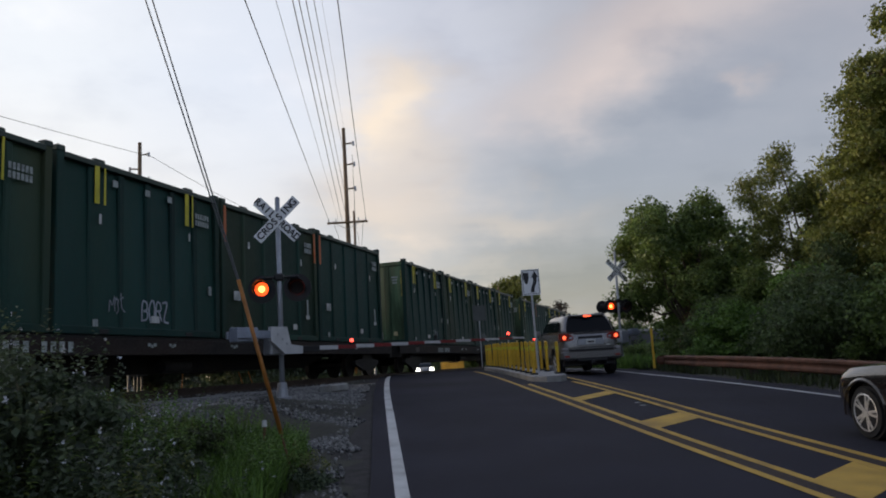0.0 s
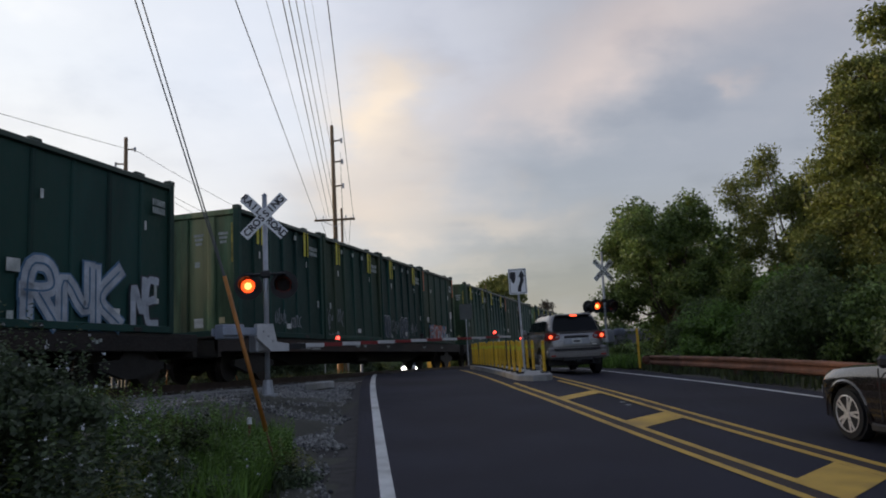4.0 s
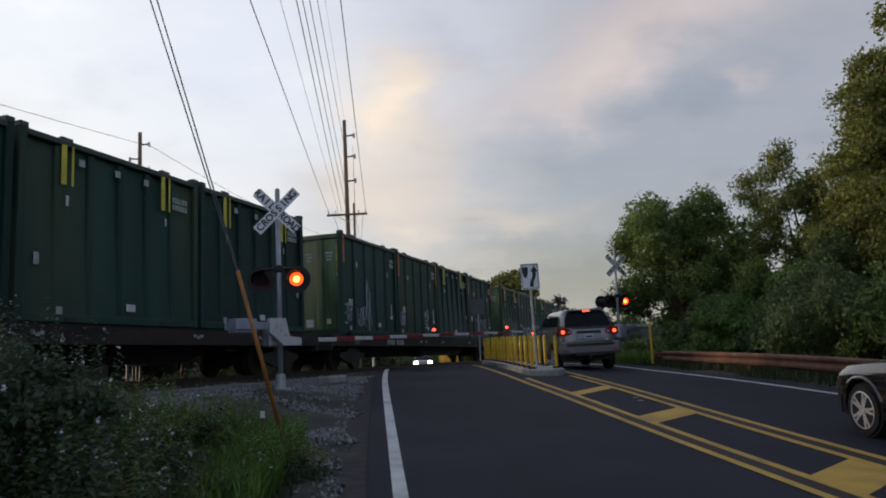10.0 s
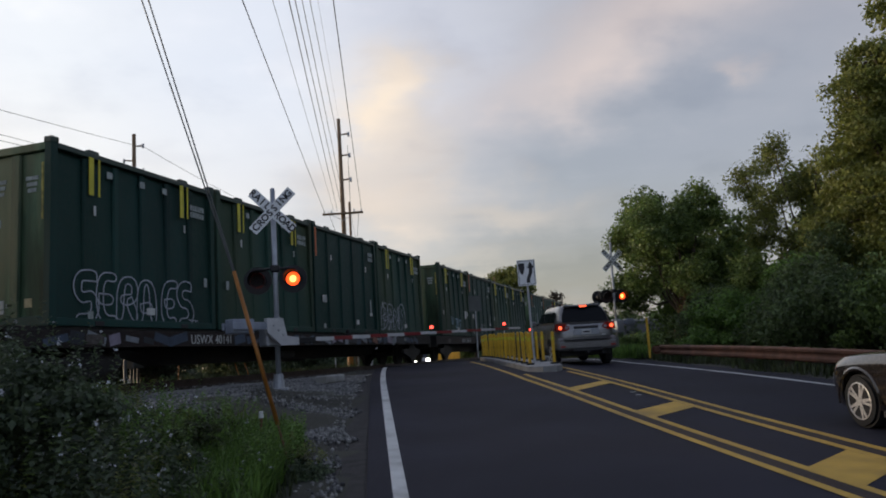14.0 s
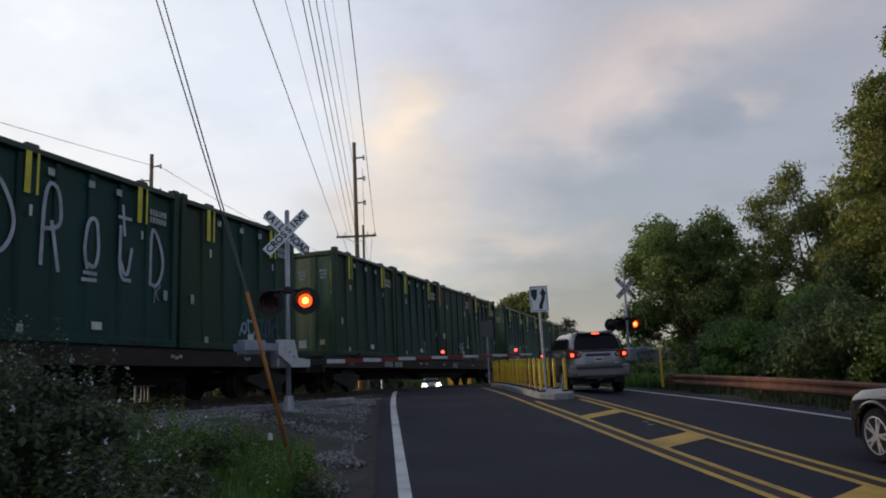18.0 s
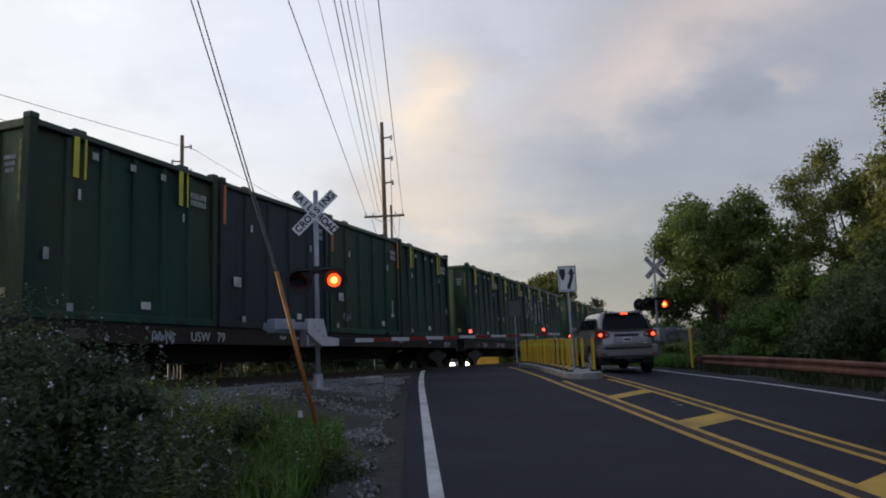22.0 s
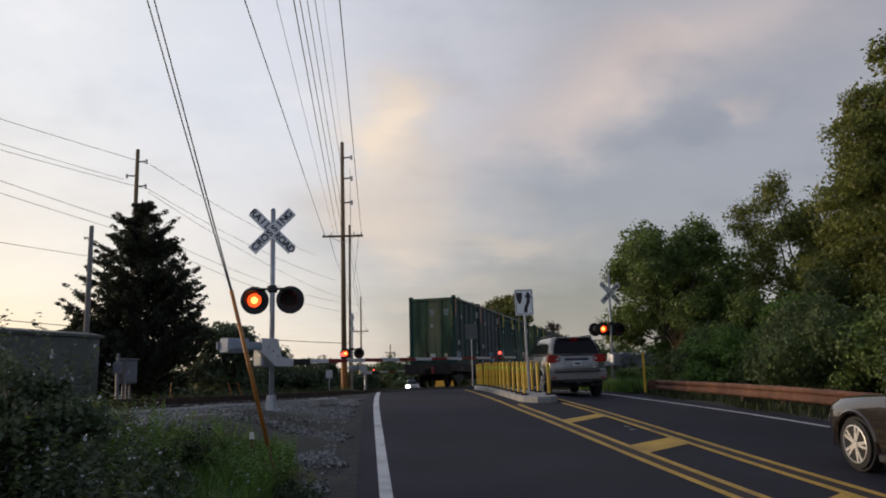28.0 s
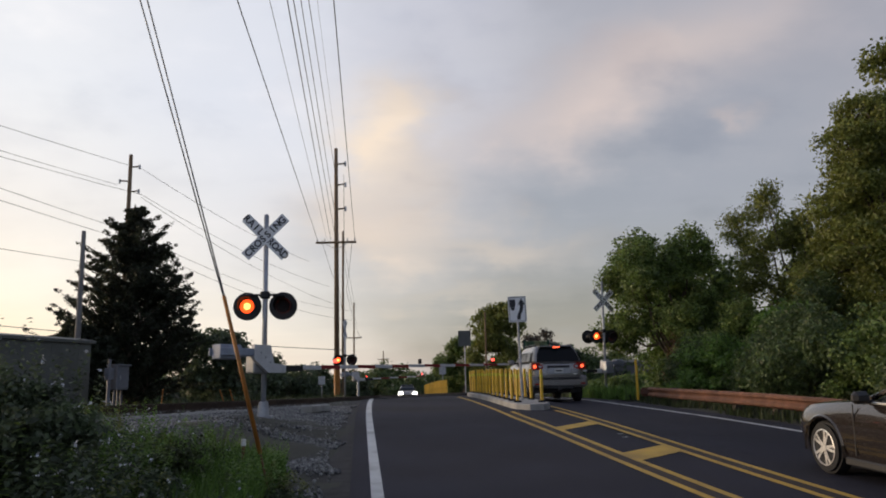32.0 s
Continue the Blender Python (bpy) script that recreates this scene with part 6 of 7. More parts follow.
def sedan():
    """Local: y forward, front axle at y = 0."""
    c = thing("sedan", Matrix(), "dark bronze sedan with bright alloy wheels", "car")

    def shape(v):
        if v.y > -0.7 and v.z > 0.5:
            v.z -= (v.z - 0.5) * 0.36 * min(1.0, (v.y + 0.7) / 1.6) ** 1.4
        if v.y > 0.45:
            v.x *= 1 - 0.16 * ((v.y - 0.45) / 0.45) ** 2
        return v
    arches = [rod(B(), (-1.2, yw, 0.33), (1.2, yw, 0.33), 0.385, n=36) for yw in (0.0, -2.75)]
    low = cut(ring_loft([(0.17, 0.80, -3.60, 0.74), (0.24, 0.875, -3.70, 0.84), (0.42, 0.91, -3.78, 0.90), (0.62, 0.915, -3.80, 0.91), (0.78, 0.905, -3.78, 0.88), (0.88, 0.88, -3.74, 0.82), (0.955, 0.83, -3.68, 0.74), (0.985, 0.72, -3.6, 0.62)], 7, 72, shape), arches)
    sleek(part("body", low, M["bronze"], c, "dark bronze painted body"))
    part("wheel_arch", boxed((1.56, 3.8, 0.42), (0, -1.4, 0.5)), M["trim"], c)
    part("windows", ring_loft([(0.95, 0.84, -3.0, -0.62), (1.10, 0.77, -2.75, -1.02), (1.26, 0.69, -2.5, -1.42), (1.37, 0.615, -2.3, -1.68)], 6, 48), M["pane"], c, "dark window glass", smooth=True)
    part("roof", ring_loft([(1.355, 0.63, -2.34, -1.64), (1.40, 0.60, -2.28, -1.74), (1.435, 0.50, -2.15, -1.9), (1.445, 0.3, -2.05, -2.0)], 6, 48), M["bronze"], c, smooth=True)
    for sx in (-1, 1):
        bm = B()
        pts = [(sx * 0.825, -0.74, 0.96), (sx * 0.755, -1.14, 1.12), (sx * 0.685, -1.52, 1.27), (sx * 0.61, -1.76, 1.385)]
        for a, b in zip(pts, pts[1:]):
            rod(bm, a, b, 0.032, n=6)
        part("pillar", bm, M["bronze"], c, "bronze windscreen pillar")
        bm = B()
        rod(bm, (sx * 0.845, -0.85, 0.965), (sx * 0.85, -2.9, 0.975), 0.016, n=6)
        part("window_trim", bm, M["alloy"], c, "bright window trim")
        part("centre_pillar", rod(B(), (sx * 0.84, -1.98, 0.96), (sx * 0.64, -2.0, 1.37), 0.035, n=6), M["bronze"], c)
        mi = part("mirror", boxed((0.22, 0.13, 0.15), (sx * 0.98, -0.93, 1.03), 0.045), M["trim"], c, "dark door mirror")
        part("mirror_stem", boxed((0.12, 0.05, 0.05), (sx * 0.87, -0.93, 0.98), 0.01), M["trim"], mi)
        part("head_lamp", ring_loft([(0.55, 0.10, -0.12, 0.16), (0.63, 0.11, -0.2, 0.15), (0.67, 0.08, -0.2, 0.1)], 4, 20, lambda v: v + Vector((sx * 0.68, 0.60, 0.0))), M["alu"], c, "clear headlamp")
        part("door_seam", boxed((0.01, 0.014, 0.62), (sx * 0.911, -0.66, 0.62)), M["trim"], c)
        part("sill", boxed((0.06, 1.95, 0.1), (sx * 0.87, -1.38, 0.22), 0.02), M["trim"], c)
        part("door_handle", boxed((0.03, 0.18, 0.03), (sx * 0.915, -1.75, 0.80), 0.01), M["bronze"], c)
        part("arch_lip", arch_lip(sx), M["bronze"], c)
        for yw in (0.0, -2.75):
            car_wheel(c, (sx * 0.80, yw, 0.335), 0.335, 0.215, sx, 5)
    return c


def arch_lip(sx):
    bm = B()
    n = 20
    v = []
    for i in range(n + 1):
        a = math.pi * (i / n) * 1.1 - 0.05 * math.pi
        for r, x in ((0.385, 0.915), (0.41, 0.93), (0.435, 0.912)):
            v.append(bm.verts.new((sx * x, r * math.cos(a), 0.33 + r * math.sin(a))))
    for i in range(n):
        for k in range(2):
            a = i * 3 + k
            bm.faces.new((v[a], v[a + 1], v[a + 4], v[a + 3]))
    return bm


def far_car():
    """An oncoming car waiting across the track with its headlights on."""
    c = thing("sedan", on_far(), "pale car waiting across the track with headlights on", "car")
    part("body", ring_loft([(0.2, 0.8, -2.1, 2.1), (0.45, 0.9, -2.25, 2.25), (0.75, 0.88, -2.2, 2.1), (0.9, 0.8, -2.0, 1.7)], 6, 32), M["silver"], c, smooth=True)
    part("cabin", ring_loft([(0.88, 0.76, -1.5, 1.0), (1.2, 0.64, -1.0, 0.4), (1.42, 0.5, -0.7, 0.0)], 6, 32), M["pane"], c, smooth=True)
    part("roof", boxed((1.1, 1.0, 0.05), (0, -0.4, 1.42), 0.02), M["silver"], c)
    for sx in (-1, 1):
        bm = B()
        # larger than the lamps: the glowing ball takes in their glare
        bmesh.ops.create_uvsphere(bm, u_segments=16, v_segments=10, radius=0.21, matrix=Matrix.Translation((sx * 0.62, 2.2, 0.64)))
        part("head_lamp", bm, M["lit_head"], c, "lit white headlamp enlarged by its glare")
        for yw in (-1.3, 1.35):
            car_wheel(c, (sx * 0.8, yw, 0.32), 0.32, 0.2, sx)
    return c


def on_far():
    x, y = -1.95, 70.0
    return Matrix.Translation((x, y, land(x, y) + 0.01)) @ Matrix.Rotation(radians(180 + 3), 4, "Z")


SUV_LAT, SUV_S = 6.82, 24.3
suv_ob = suv()
KEYED.append((suv_ob, [(t, on_lane(SUV_S + d, SUV_LAT, -1.0, SUV_LIFT)) for t, d in ((0, 0.0), (26.2, 0.0), (26.6, 0.08), (27.5, 0.45), (28.5, 0.95), (29.0, 1.45), (29.5, 1.8), (30.0, 2.1), (30.5, 2.2), (32.0, 2.25))]))
sedan_ob = sedan()
KEYED.append((sedan_ob, [(t, on_lane(9.25 + d, 6.95, 0.0)) for t, d in ((0, 0.0), (31.0, 0.0), (31.5, 0.08), (32.0, 0.47))]))
far_car()

# ---- trees, hedges, grass, stones ----


def leaf_cloud(name, centres, normals, sizes, material, rs, long=1.5, fold=0.25):
    """Many small folded leaves in one mesh: four corners and two triangles each."""
    n = len(centres)
    up = normals / np.maximum(1e-6, np.linalg.norm(normals, axis=1))[:, None]
    t = rs.normal(size=(n, 3))
    t -= (t * up).sum(1)[:, None] * up
    t /= np.maximum(1e-6, np.linalg.norm(t, axis=1))[:, None]
    b = np.cross(up, t)
    s = sizes[:, None]
    v = np.empty((n, 4, 3))
    v[:, 0], v[:, 2] = centres - t * s * long / 2, centres + t * s * long / 2
    v[:, 1], v[:, 3] = centres + b * s / 2 + up * s * fold, centres - b * s / 2 + up * s * fold
    me = bpy.data.meshes.new(name)
    me.vertices.add(n * 4)
    me.vertices.foreach_set("co", v.ravel())
    me.loops.add(n * 6)
    k = np.arange(n)[:, None] * 4
    me.loops.foreach_set("vertex_index", (k + np.array([[0, 1, 2, 0, 2, 3]])).ravel().astype(np.int32))
    me.polygons.add(n * 2)
    me.polygons.foreach_set("loop_start", (np.arange(n * 2) * 3).astype(np.int32))
    me.materials.append(material)
    me.update(calc_edges=True)
    return me


def crown_points(rs, clumps, per, spread):
    """Leaves gathered in sprays round the clump centres."""
    c = np.repeat(clumps, per, axis=0)
    d = rs.normal(size=c.shape)
    d /= np.linalg.norm(d, axis=1)[:, None]
    r = rs.uniform(0.15, 1, size=(len(c), 1)) ** 0.6
    p = c + d * r * np.repeat(spread, per)[:, None] * np.array([1, 1, 0.62])
    nrm = d * 0.7 + np.array([0, 0, 0.3]) + rs.normal(scale=0.5, size=c.shape)
    return p, nrm


def blob_clumps(rs, blobs, n, gap=-0.25):
    """Clump centres near the skin of a set of balls, with gaps; in the tree's space."""
    w = np.array([b[3] ** 2 for b in blobs])
    pick = rs.choice(len(blobs), size=n * 3, p=w / w.sum())
    d = rs.normal(size=(n * 3, 3))
    d /= np.linalg.norm(d, axis=1)[:, None]
    q = np.array([b[:3] for b in blobs])[pick]
    rad = np.array([b[3] for b in blobs])[pick]
    p = q + d * rad[:, None] * rs.uniform(0.55, 1.04, (n * 3, 1))
    keep = []
    for i in range(len(p)):
        inside = any((np.linalg.norm(p[i] - np.array(b[:3])) < b[3] * 0.55) for b in blobs)
        if not inside and noise.noise(Vector(p[i] * 0.75) + Vector((q[0][0], 5, 1))) > gap:
            keep.append(i)
        if len(keep) >= n:
            break
    return p[keep]


def broad_tree(base, height, blobs, material, label, seed, clumps=420, per=34, leaf=0.16, spread=0.5, trunk=0.18, name="tree", shrub=False, gap=-0.25):
    """Trunk, limbs to each ball of the crown, and a crown of small leaves."""
    rs = np.random.RandomState(seed)
    tr = thing(name, Matrix.Translation(base), label, "shrub" if shrub else "tree", "roadside trees")
    bm = B()
    p, r = Vector((0, 0, -0.4)), trunk
    top = Vector((blobs[0][0] * 0.5, blobs[0][1] * 0.5, height * 0.62))
    for i in range(5):
        q = top * ((i + 1) / 5) + Vector((rs.normal(0, 0.10), rs.normal(0, 0.10), 0))
        rod(bm, p, q, r, r * 0.82, 8)
        p, r = q, r * 0.82
    part("trunk", bm, M["bark"], tr, "rough brown trunk")
    for b in blobs if not shrub else ():
        bm = B()
        a = top * rs.uniform(0.4, 0.95)
        c = Vector(b[:3])
        m = a.lerp(c, 0.5) + Vector((0, 0, -0.15 * (c - a).length))
        rod(bm, a, m, trunk * 0.38, trunk * 0.26, 6)
        rod(bm, m, c, trunk * 0.26, trunk * 0.10, 6)
        for k in range(4):
            e = c + Vector(rs.normal(size=3)).normalized() * b[3] * 0.85
            rod(bm, c, e, trunk * 0.10, trunk * 0.03, 5)
        part("limb", bm, M["bark"], tr)
    cl = blob_clumps(rs, blobs, clumps, gap)
    pts, nrm = crown_points(rs, cl, per, rs.uniform(0.6, 1.25, len(cl)) * spread)
    part("crown", leaf_cloud("crown", pts, nrm, rs.uniform(0.6, 1.3, len(pts)) * leaf, material, rs), None, tr, "uneven leafy crown")
    return tr


def balls(seed, n, w, d, z0, z1, r0, r1, taper=0.5):
    """Balls of a crown: n of them within a width and depth, between two heights."""
    r = random.Random(seed)
    out = []
    for i in range(n):
        f = (i + 0.5) / n
        k = 1 - taper * f
        a = i * 2.4 + r.uniform(-0.4, 0.4)
        q = math.sqrt(r.uniform(0.15, 1.0))
        out.append((w * k * q * math.cos(a), d * k * q * math.sin(a), z0 + (z1 - z0) * f, r.uniform(r0, r1) * (1 - 0.25 * f)))
    return out


def base_at(x, y):
    return (x, y, land(x, y) - 0.1)


def right_woods():
    broad_tree(base_at(10.35, 34.5), 8.4, balls(1, 15, 2.9, 2.7, 3.0, 7.5, 0.8, 1.35, 0.4), M["leaf"], "rounded dark green broadleaf tree", 1, 760, 56, 0.095, 0.55)
    broad_tree(base_at(15.6, 33.0), 10.2, balls(3, 13, 2.3, 2.1, 3.6, 9.5, 0.55, 1.0, 0.3), M["leaf_y"], "airy tree with feathery compound leaves", 3, 420, 46, 0.08, 0.55, 0.15)
    broad_tree(base_at(17.0, 27.2), 12.2, balls(4, 32, 4.8, 3.2, 2.0, 11.5, 0.85, 1.35, 0.85), M["leaf_y"], "tall yellowish green tree with fine leaves", 4, 1700, 40, 0.095, 0.5, 0.24, gap=-0.5)
    broad_tree(base_at(21.6, 30.0), 15.5, balls(14, 18, 3.4, 3.2, 4.0, 14.8, 1.0, 1.6, 0.4), M["leaf_y"], "tall yellowish green tree with fine leaves", 24, 760, 40, 0.14, 0.65, 0.24, gap=-0.45)
    broad_tree(base_at(13.2, 27.0), 4.4, balls(5, 8, 1.6, 1.4, 0.9, 3.6, 0.7, 1.1, 0.3), M["leaf_l"], "fresh green bushy sapling behind the guardrail", 5, 360, 56, 0.09, 0.42, 0.08, "shrub", True)
    for k, (s, lat, h) in enumerate(((28.0, 13.6, 3.0), (27.0, 12.6, 2.6), (24.5, 12.2, 2.6), (22.0, 13.2, 3.6), (19.6, 12.4, 2.9), (17.2, 13.4, 3.8), (14.6, 12.6, 3.2), (12.0, 13.0, 3.6), (26.0, 16.5, 5.2), (20.0, 16.8, 5.0), (30.0, 16.0, 4.6), (15.0, 16.5, 5.4))):
        x, y = on_road(s, lat)
        broad_tree(base_at(x, y), h, balls(30 + k, 8, 1.7, 1.5, 0.5, h * 0.85, 0.7, 1.05, 0.2), (M["leaf"], M["leaf_d"], M["leaf_l"], M["leaf_d"], M["leaf_d"])[k % 5], "dense dark green undergrowth shrub", 40 + k, 300, 60, 0.075, 0.45, 0.06, "shrub", True)
    # the wood goes on behind the first row
    # the last six stand out of view, added to block light from the sky
    for k, (x, y, h) in enumerate(((15.0, 41.0, 9.5), (20.5, 38.0, 11.0), (25.0, 33.0, 13.0), (17.5, 46.0, 8.0), (24.0, 24.0, 14.0), (21.0, 18.0, 13.0), (20.0, 11.0, 12.0), (19.0, 4.0, 13.0), (19.0, -4.0, 13.0), (17.0, -12.0, 12.0))):
        broad_tree(base_at(x, y), h, balls(60 + k, 10, 3.0, 3.0, 1.2, h * 0.86, 1.3, 1.9, 0.35), M["leaf_d"] if k % 2 else M["leaf"], "dark green tree added to fill out the roadside wood", 60 + k, 420, 44, 0.16, 0.8)
    # brown withered vine round the first trunks
    for k, (x, y, h) in enumerate(((11.0, 32.6, 3.4), (14.6, 31.0, 4.2))):
        broad_tree(base_at(x, y), h, balls(90 + k, 7, 0.7, 0.6, 0.9, h, 0.35, 0.55, 0.1), M["withered"], "withered brown vine hanging round a trunk", 95 + k, 110, 40, 0.07, 0.4, 0.05, "vine", True)


def conifer(base, height, width, seed, label):
    """A ragged juniper: tiers of drooping branches with needle sprays."""
    rs = np.random.RandomState(seed)
    tr = thing("conifer", Matrix.Translation(base), label, "tree", "conifers by the track")
    part("trunk", rod(B(), (0, 0, -0.3), (0, 0, height * 0.96), 0.2, 0.03, 8), M["bark"], tr)
    bm = B()
    pts = []
    leaders = [(0.0, 0.0, 1.0)] + [(width * rs.uniform(0.25, 0.62) * math.cos(q * 1.3), width * rs.uniform(0.25, 0.62) * math.sin(q * 1.3), rs.uniform(0.66, 0.88)) for q in range(7)]
    for k in range(560):
        lx, ly, lh = leaders[0] if k % 2 else leaders[k // 2 % len(leaders)]
        f = rs.uniform(0.03, 1.0) ** 0.85
        z = height * lh * f
        spread = width if lh == 1.0 else width * 0.55
        reach = spread * (1 - f) ** 0.62 * rs.uniform(0.5, 1.0) * (1 + 0.3 * noise.noise((math.cos(k * 1.7) * 2, k * 0.37, f * 3))) + 0.12
        if f < 0.18:
            reach *= 0.8 + f
        a = rs.uniform(0, 6.283)
        foot = Vector((lx * min(1.0, f * 2.5), ly * min(1.0, f * 2.5), z * 0.93))
        e = foot + Vector((reach * math.cos(a), reach * math.sin(a), reach * rs.uniform(0.25, 0.8)))
        if k % 9:
            rod(bm, foot, e, 0.03, 0.008, 4)
        else:
            part("branch", rod(B(), foot, e, 0.04, 0.008, 5), M["bark"], tr)
        for i in range(int(7 + reach * 9)):
            g = rs.uniform(0.25, 1.08)
            q = foot.lerp(e, g)
            pts.append((q.x, q.y, q.z, 0.27 * (1.35 - g * 0.85)))
    part("twig_mass", bm, M["bark"], tr)
    pts = np.array(pts)
    p, nrm = crown_points(rs, pts[:, :3], 8, pts[:, 3])
    part("needles", leaf_cloud("needles", p, nrm, rs.uniform(0.6, 1.3, len(p)) * 0.062, M["needle"], rs, 2.4), None, tr, "dark ragged needle sprays")


def far_trees(name, spots, material, label, seed, leaf=0.5):
    """Far woods as one mass of clumps: nobody could count them."""
    rs = np.random.RandomState(seed)
    P, Nn = [], []
    for x, y, w, h in spots:
        bl = balls(seed + int(x * 7), 9, w, w, h * 0.15, h * 0.82, w * 0.35, w * 0.55, 0.3)
        c = blob_clumps(rs, bl, 150) + np.array([x, y, land(x, y)])
        p, nrm = crown_points(rs, c, 30, np.full(len(c), w * 0.28))
        P.append(p), Nn.append(nrm)
    P, Nn = np.concatenate(P), np.concatenate(Nn)
    ob = new(name, leaf_cloud(name, P, Nn, rs.uniform(0.6, 1.3, len(P)) * leaf, material, rs))
    return tagged(ob, label, "trees", kind="stuff")


def grass_patch(name, n, inside, height, material, label, seed, width=0.012, lean=0.5):
    """Bent blades of two segments."""
    rs = np.random.RandomState(seed)
    xy = inside(rs, n)
    n = len(xy)
    z = np.array([land(x, y) + 0.10 * noise.noise((x * 0.5, y * 0.5, 0)) - 0.02 for x, y in xy])
    root = np.column_stack([xy, z])
    a = rs.uniform(0, 6.283, n)
    d = np.column_stack([np.cos(a), np.sin(a), np.zeros(n)])
    sd = np.column_stack([-np.sin(a), np.cos(a), np.zeros(n)]) * width
    h = height * rs.uniform(0.45, 1.2, n)[:, None]
    ln = lean * rs.uniform(0.1, 1.0, n)[:, None] * h
    v = np.empty((n, 5, 3))
    v[:, 0], v[:, 1] = root - sd, root + sd
    mid = root + d * ln * 0.35 + np.array([0, 0, 1]) * h * 0.62
    v[:, 2], v[:, 3] = mid - sd * 0.8, mid + sd * 0.8
    v[:, 4] = root + d * ln + np.array([0, 0, 1]) * h
    me = bpy.data.meshes.new(name)
    me.vertices.add(n * 5)
    me.vertices.foreach_set("co", v.ravel())
    me.loops.add(n * 9)
    k = np.arange(n)[:, None] * 5
    me.loops.foreach_set("vertex_index", (k + np.array([[0, 1, 3, 0, 3, 2, 2, 3, 4]])).ravel().astype(np.int32))
    me.polygons.add(n * 3)
    me.polygons.foreach_set("loop_start", (np.arange(n * 3) * 3).astype(np.int32))
    me.materials.append(material)
    me.update(calc_edges=True)
    return tagged(new(name, me), label, "grass", kind="stuff")


def weeds():
    def verge(rs, n):
        """The weedy corner between the road, the gravel and the camera."""
        out = []
        while len(out) < n:
            x, y = rs.uniform(-9.5, -0.7), rs.uniform(2.2, 13.0)
            edge = 10.4 if x < -2.4 else 10.4 - (x + 2.4) * 1.6
            if y < edge + 0.7 * noise.noise((x * 1.3, y * 1.3, 0)) and noise.noise((x * 0.9, y * 0.9, 4)) > -0.35 and x < -0.95 + 0.25 * noise.noise((x, y * 1.7, 2)) - 0.087 * y + 0.1:
                out.append((x, y))
        return np.array(out)

    def bright(rs, n):
        out = []
        while len(out) < n:
            x, y = rs.normal(-2.0, 0.42), rs.normal(8.7, 0.95)
            if x < -1.1 - 0.087 * y + 0.2 * noise.noise((y * 2, 0, 1)) and y < 11:
                out.append((x, y))
        return np.array(out)

    def far_right(rs, n):
        out = []
        while len(out) < n:
            s, lat = rs.uniform(4, 44), 9.25 + abs(rs.normal(0, 1.3))
            out.append(on_road(s, lat))
        return np.array(out)

    def track_side(rs, n):
        out = []
        while len(out) < n:
            x, y = on_track(rs.uniform(2, 60), 16.2 + abs(rs.normal(0, 1.8)))
            p = Vector((x, y))
            if not -1.5 < p.dot(RR) - bend(p.dot(RD)) < 10.5:
                out.append((x, y))
        return np.array(out)

    grass_patch("grass", 16000, verge, 0.17, M["grass"], "rough dark green roadside grass", 1)
    grass_patch("grass", 9000, bright, 0.40, M["leaf_l"], "brighter green clump of long grass", 2, 0.013, 0.7)
    grass_patch("grass", 9000, far_right, 0.24, M["grass"], "long grass under the guardrail", 3, 0.016)
    def mast_side(rs, n):
        return np.array([on_road(rs.uniform(26.5, 35), 9.15 + abs(rs.normal(0, 0.9))) for k in range(n)])

    grass_patch("grass", 3500, mast_side, 0.5, M["leaf_l"], "bright long grass round the signal mast", 6, 0.016)
    grass_patch("grass", 7000, track_side, 0.5, M["grass"], "weeds along the far side of the track", 4, 0.02)
    # leafy weeds and bushes
    def tips(tr, x, y, h, w, k):
        """Upright sprigs with paired paler leaves round a clump."""
        rs = np.random.RandomState(300 + k)
        P, Nn = [], []
        for i in range(max(18, int(26 * w) + 4)):
            a, q = rs.uniform(0, 6.283), w * 0.75 * math.sqrt(rs.uniform(0.05, 1))
            foot = np.array([x + q * math.cos(a), y + q * math.sin(a), land(x, y) + h * rs.uniform(0.3, 0.68) * (1 - 0.4 * q / w)])
            way = np.array([rs.normal(0, 0.25), rs.normal(0, 0.25), 1.0])
            up = min(h, 1.2) * rs.uniform(0.14, 0.32) + 0.06
            for m in range(9):
                f = (m + 1) / 9
                for sgn in (-1, 1):
                    th = m * 1.6 + i
                    o = np.array([math.cos(th), math.sin(th), 0.15]) * sgn * 0.032 * (1.15 - 0.6 * f)
                    P.append(foot + way * up * f + o)
                    Nn.append(np.array([o[0] * -6, o[1] * -6, 1.0]) + rs.normal(0, 0.25, 3))
        P, Nn = np.array(P), np.array(Nn)
        tint = M["leaf_l"] if k % 3 == 1 else M["leaf_y"] if k % 3 == 2 else M["leaf"]
        part("crown", leaf_cloud("crown", P - np.array(base_at(x, y)), Nn, rs.uniform(0.7, 1.3, len(P)) * 0.024, tint, rs, 2.2), None, tr, "paler green leafy tips")

    r = random.Random(21)
    spots = [(-2.85, 5.6, 1.62, 0.95), (-4.2, 6.6, 1.25, 1.1), (-2.6, 5.6, 1.1, 0.7), (-3.1, 7.6, 0.95, 0.8), (-5.2, 8.0, 1.1, 1.2), (-2.5, 5.9, 0.75, 0.6), (-2.2, 8.2, 0.55, 0.6), (-4.0, 9.2, 0.35, 0.7), (-1.9, 5.2, 0.45, 0.5), (-2.1, 6.9, 0.5, 0.5), (-3.0, 10.4, 0.6, 0.8), (-1.7, 8.9, 0.4, 0.5), (-6.3, 10.0, 1.2, 1.2)] + [(r.uniform(-5.5, -1.9), r.uniform(5.0, 9.8), r.uniform(0.3, 0.62), r.uniform(0.4, 0.75)) for k in range(38)]
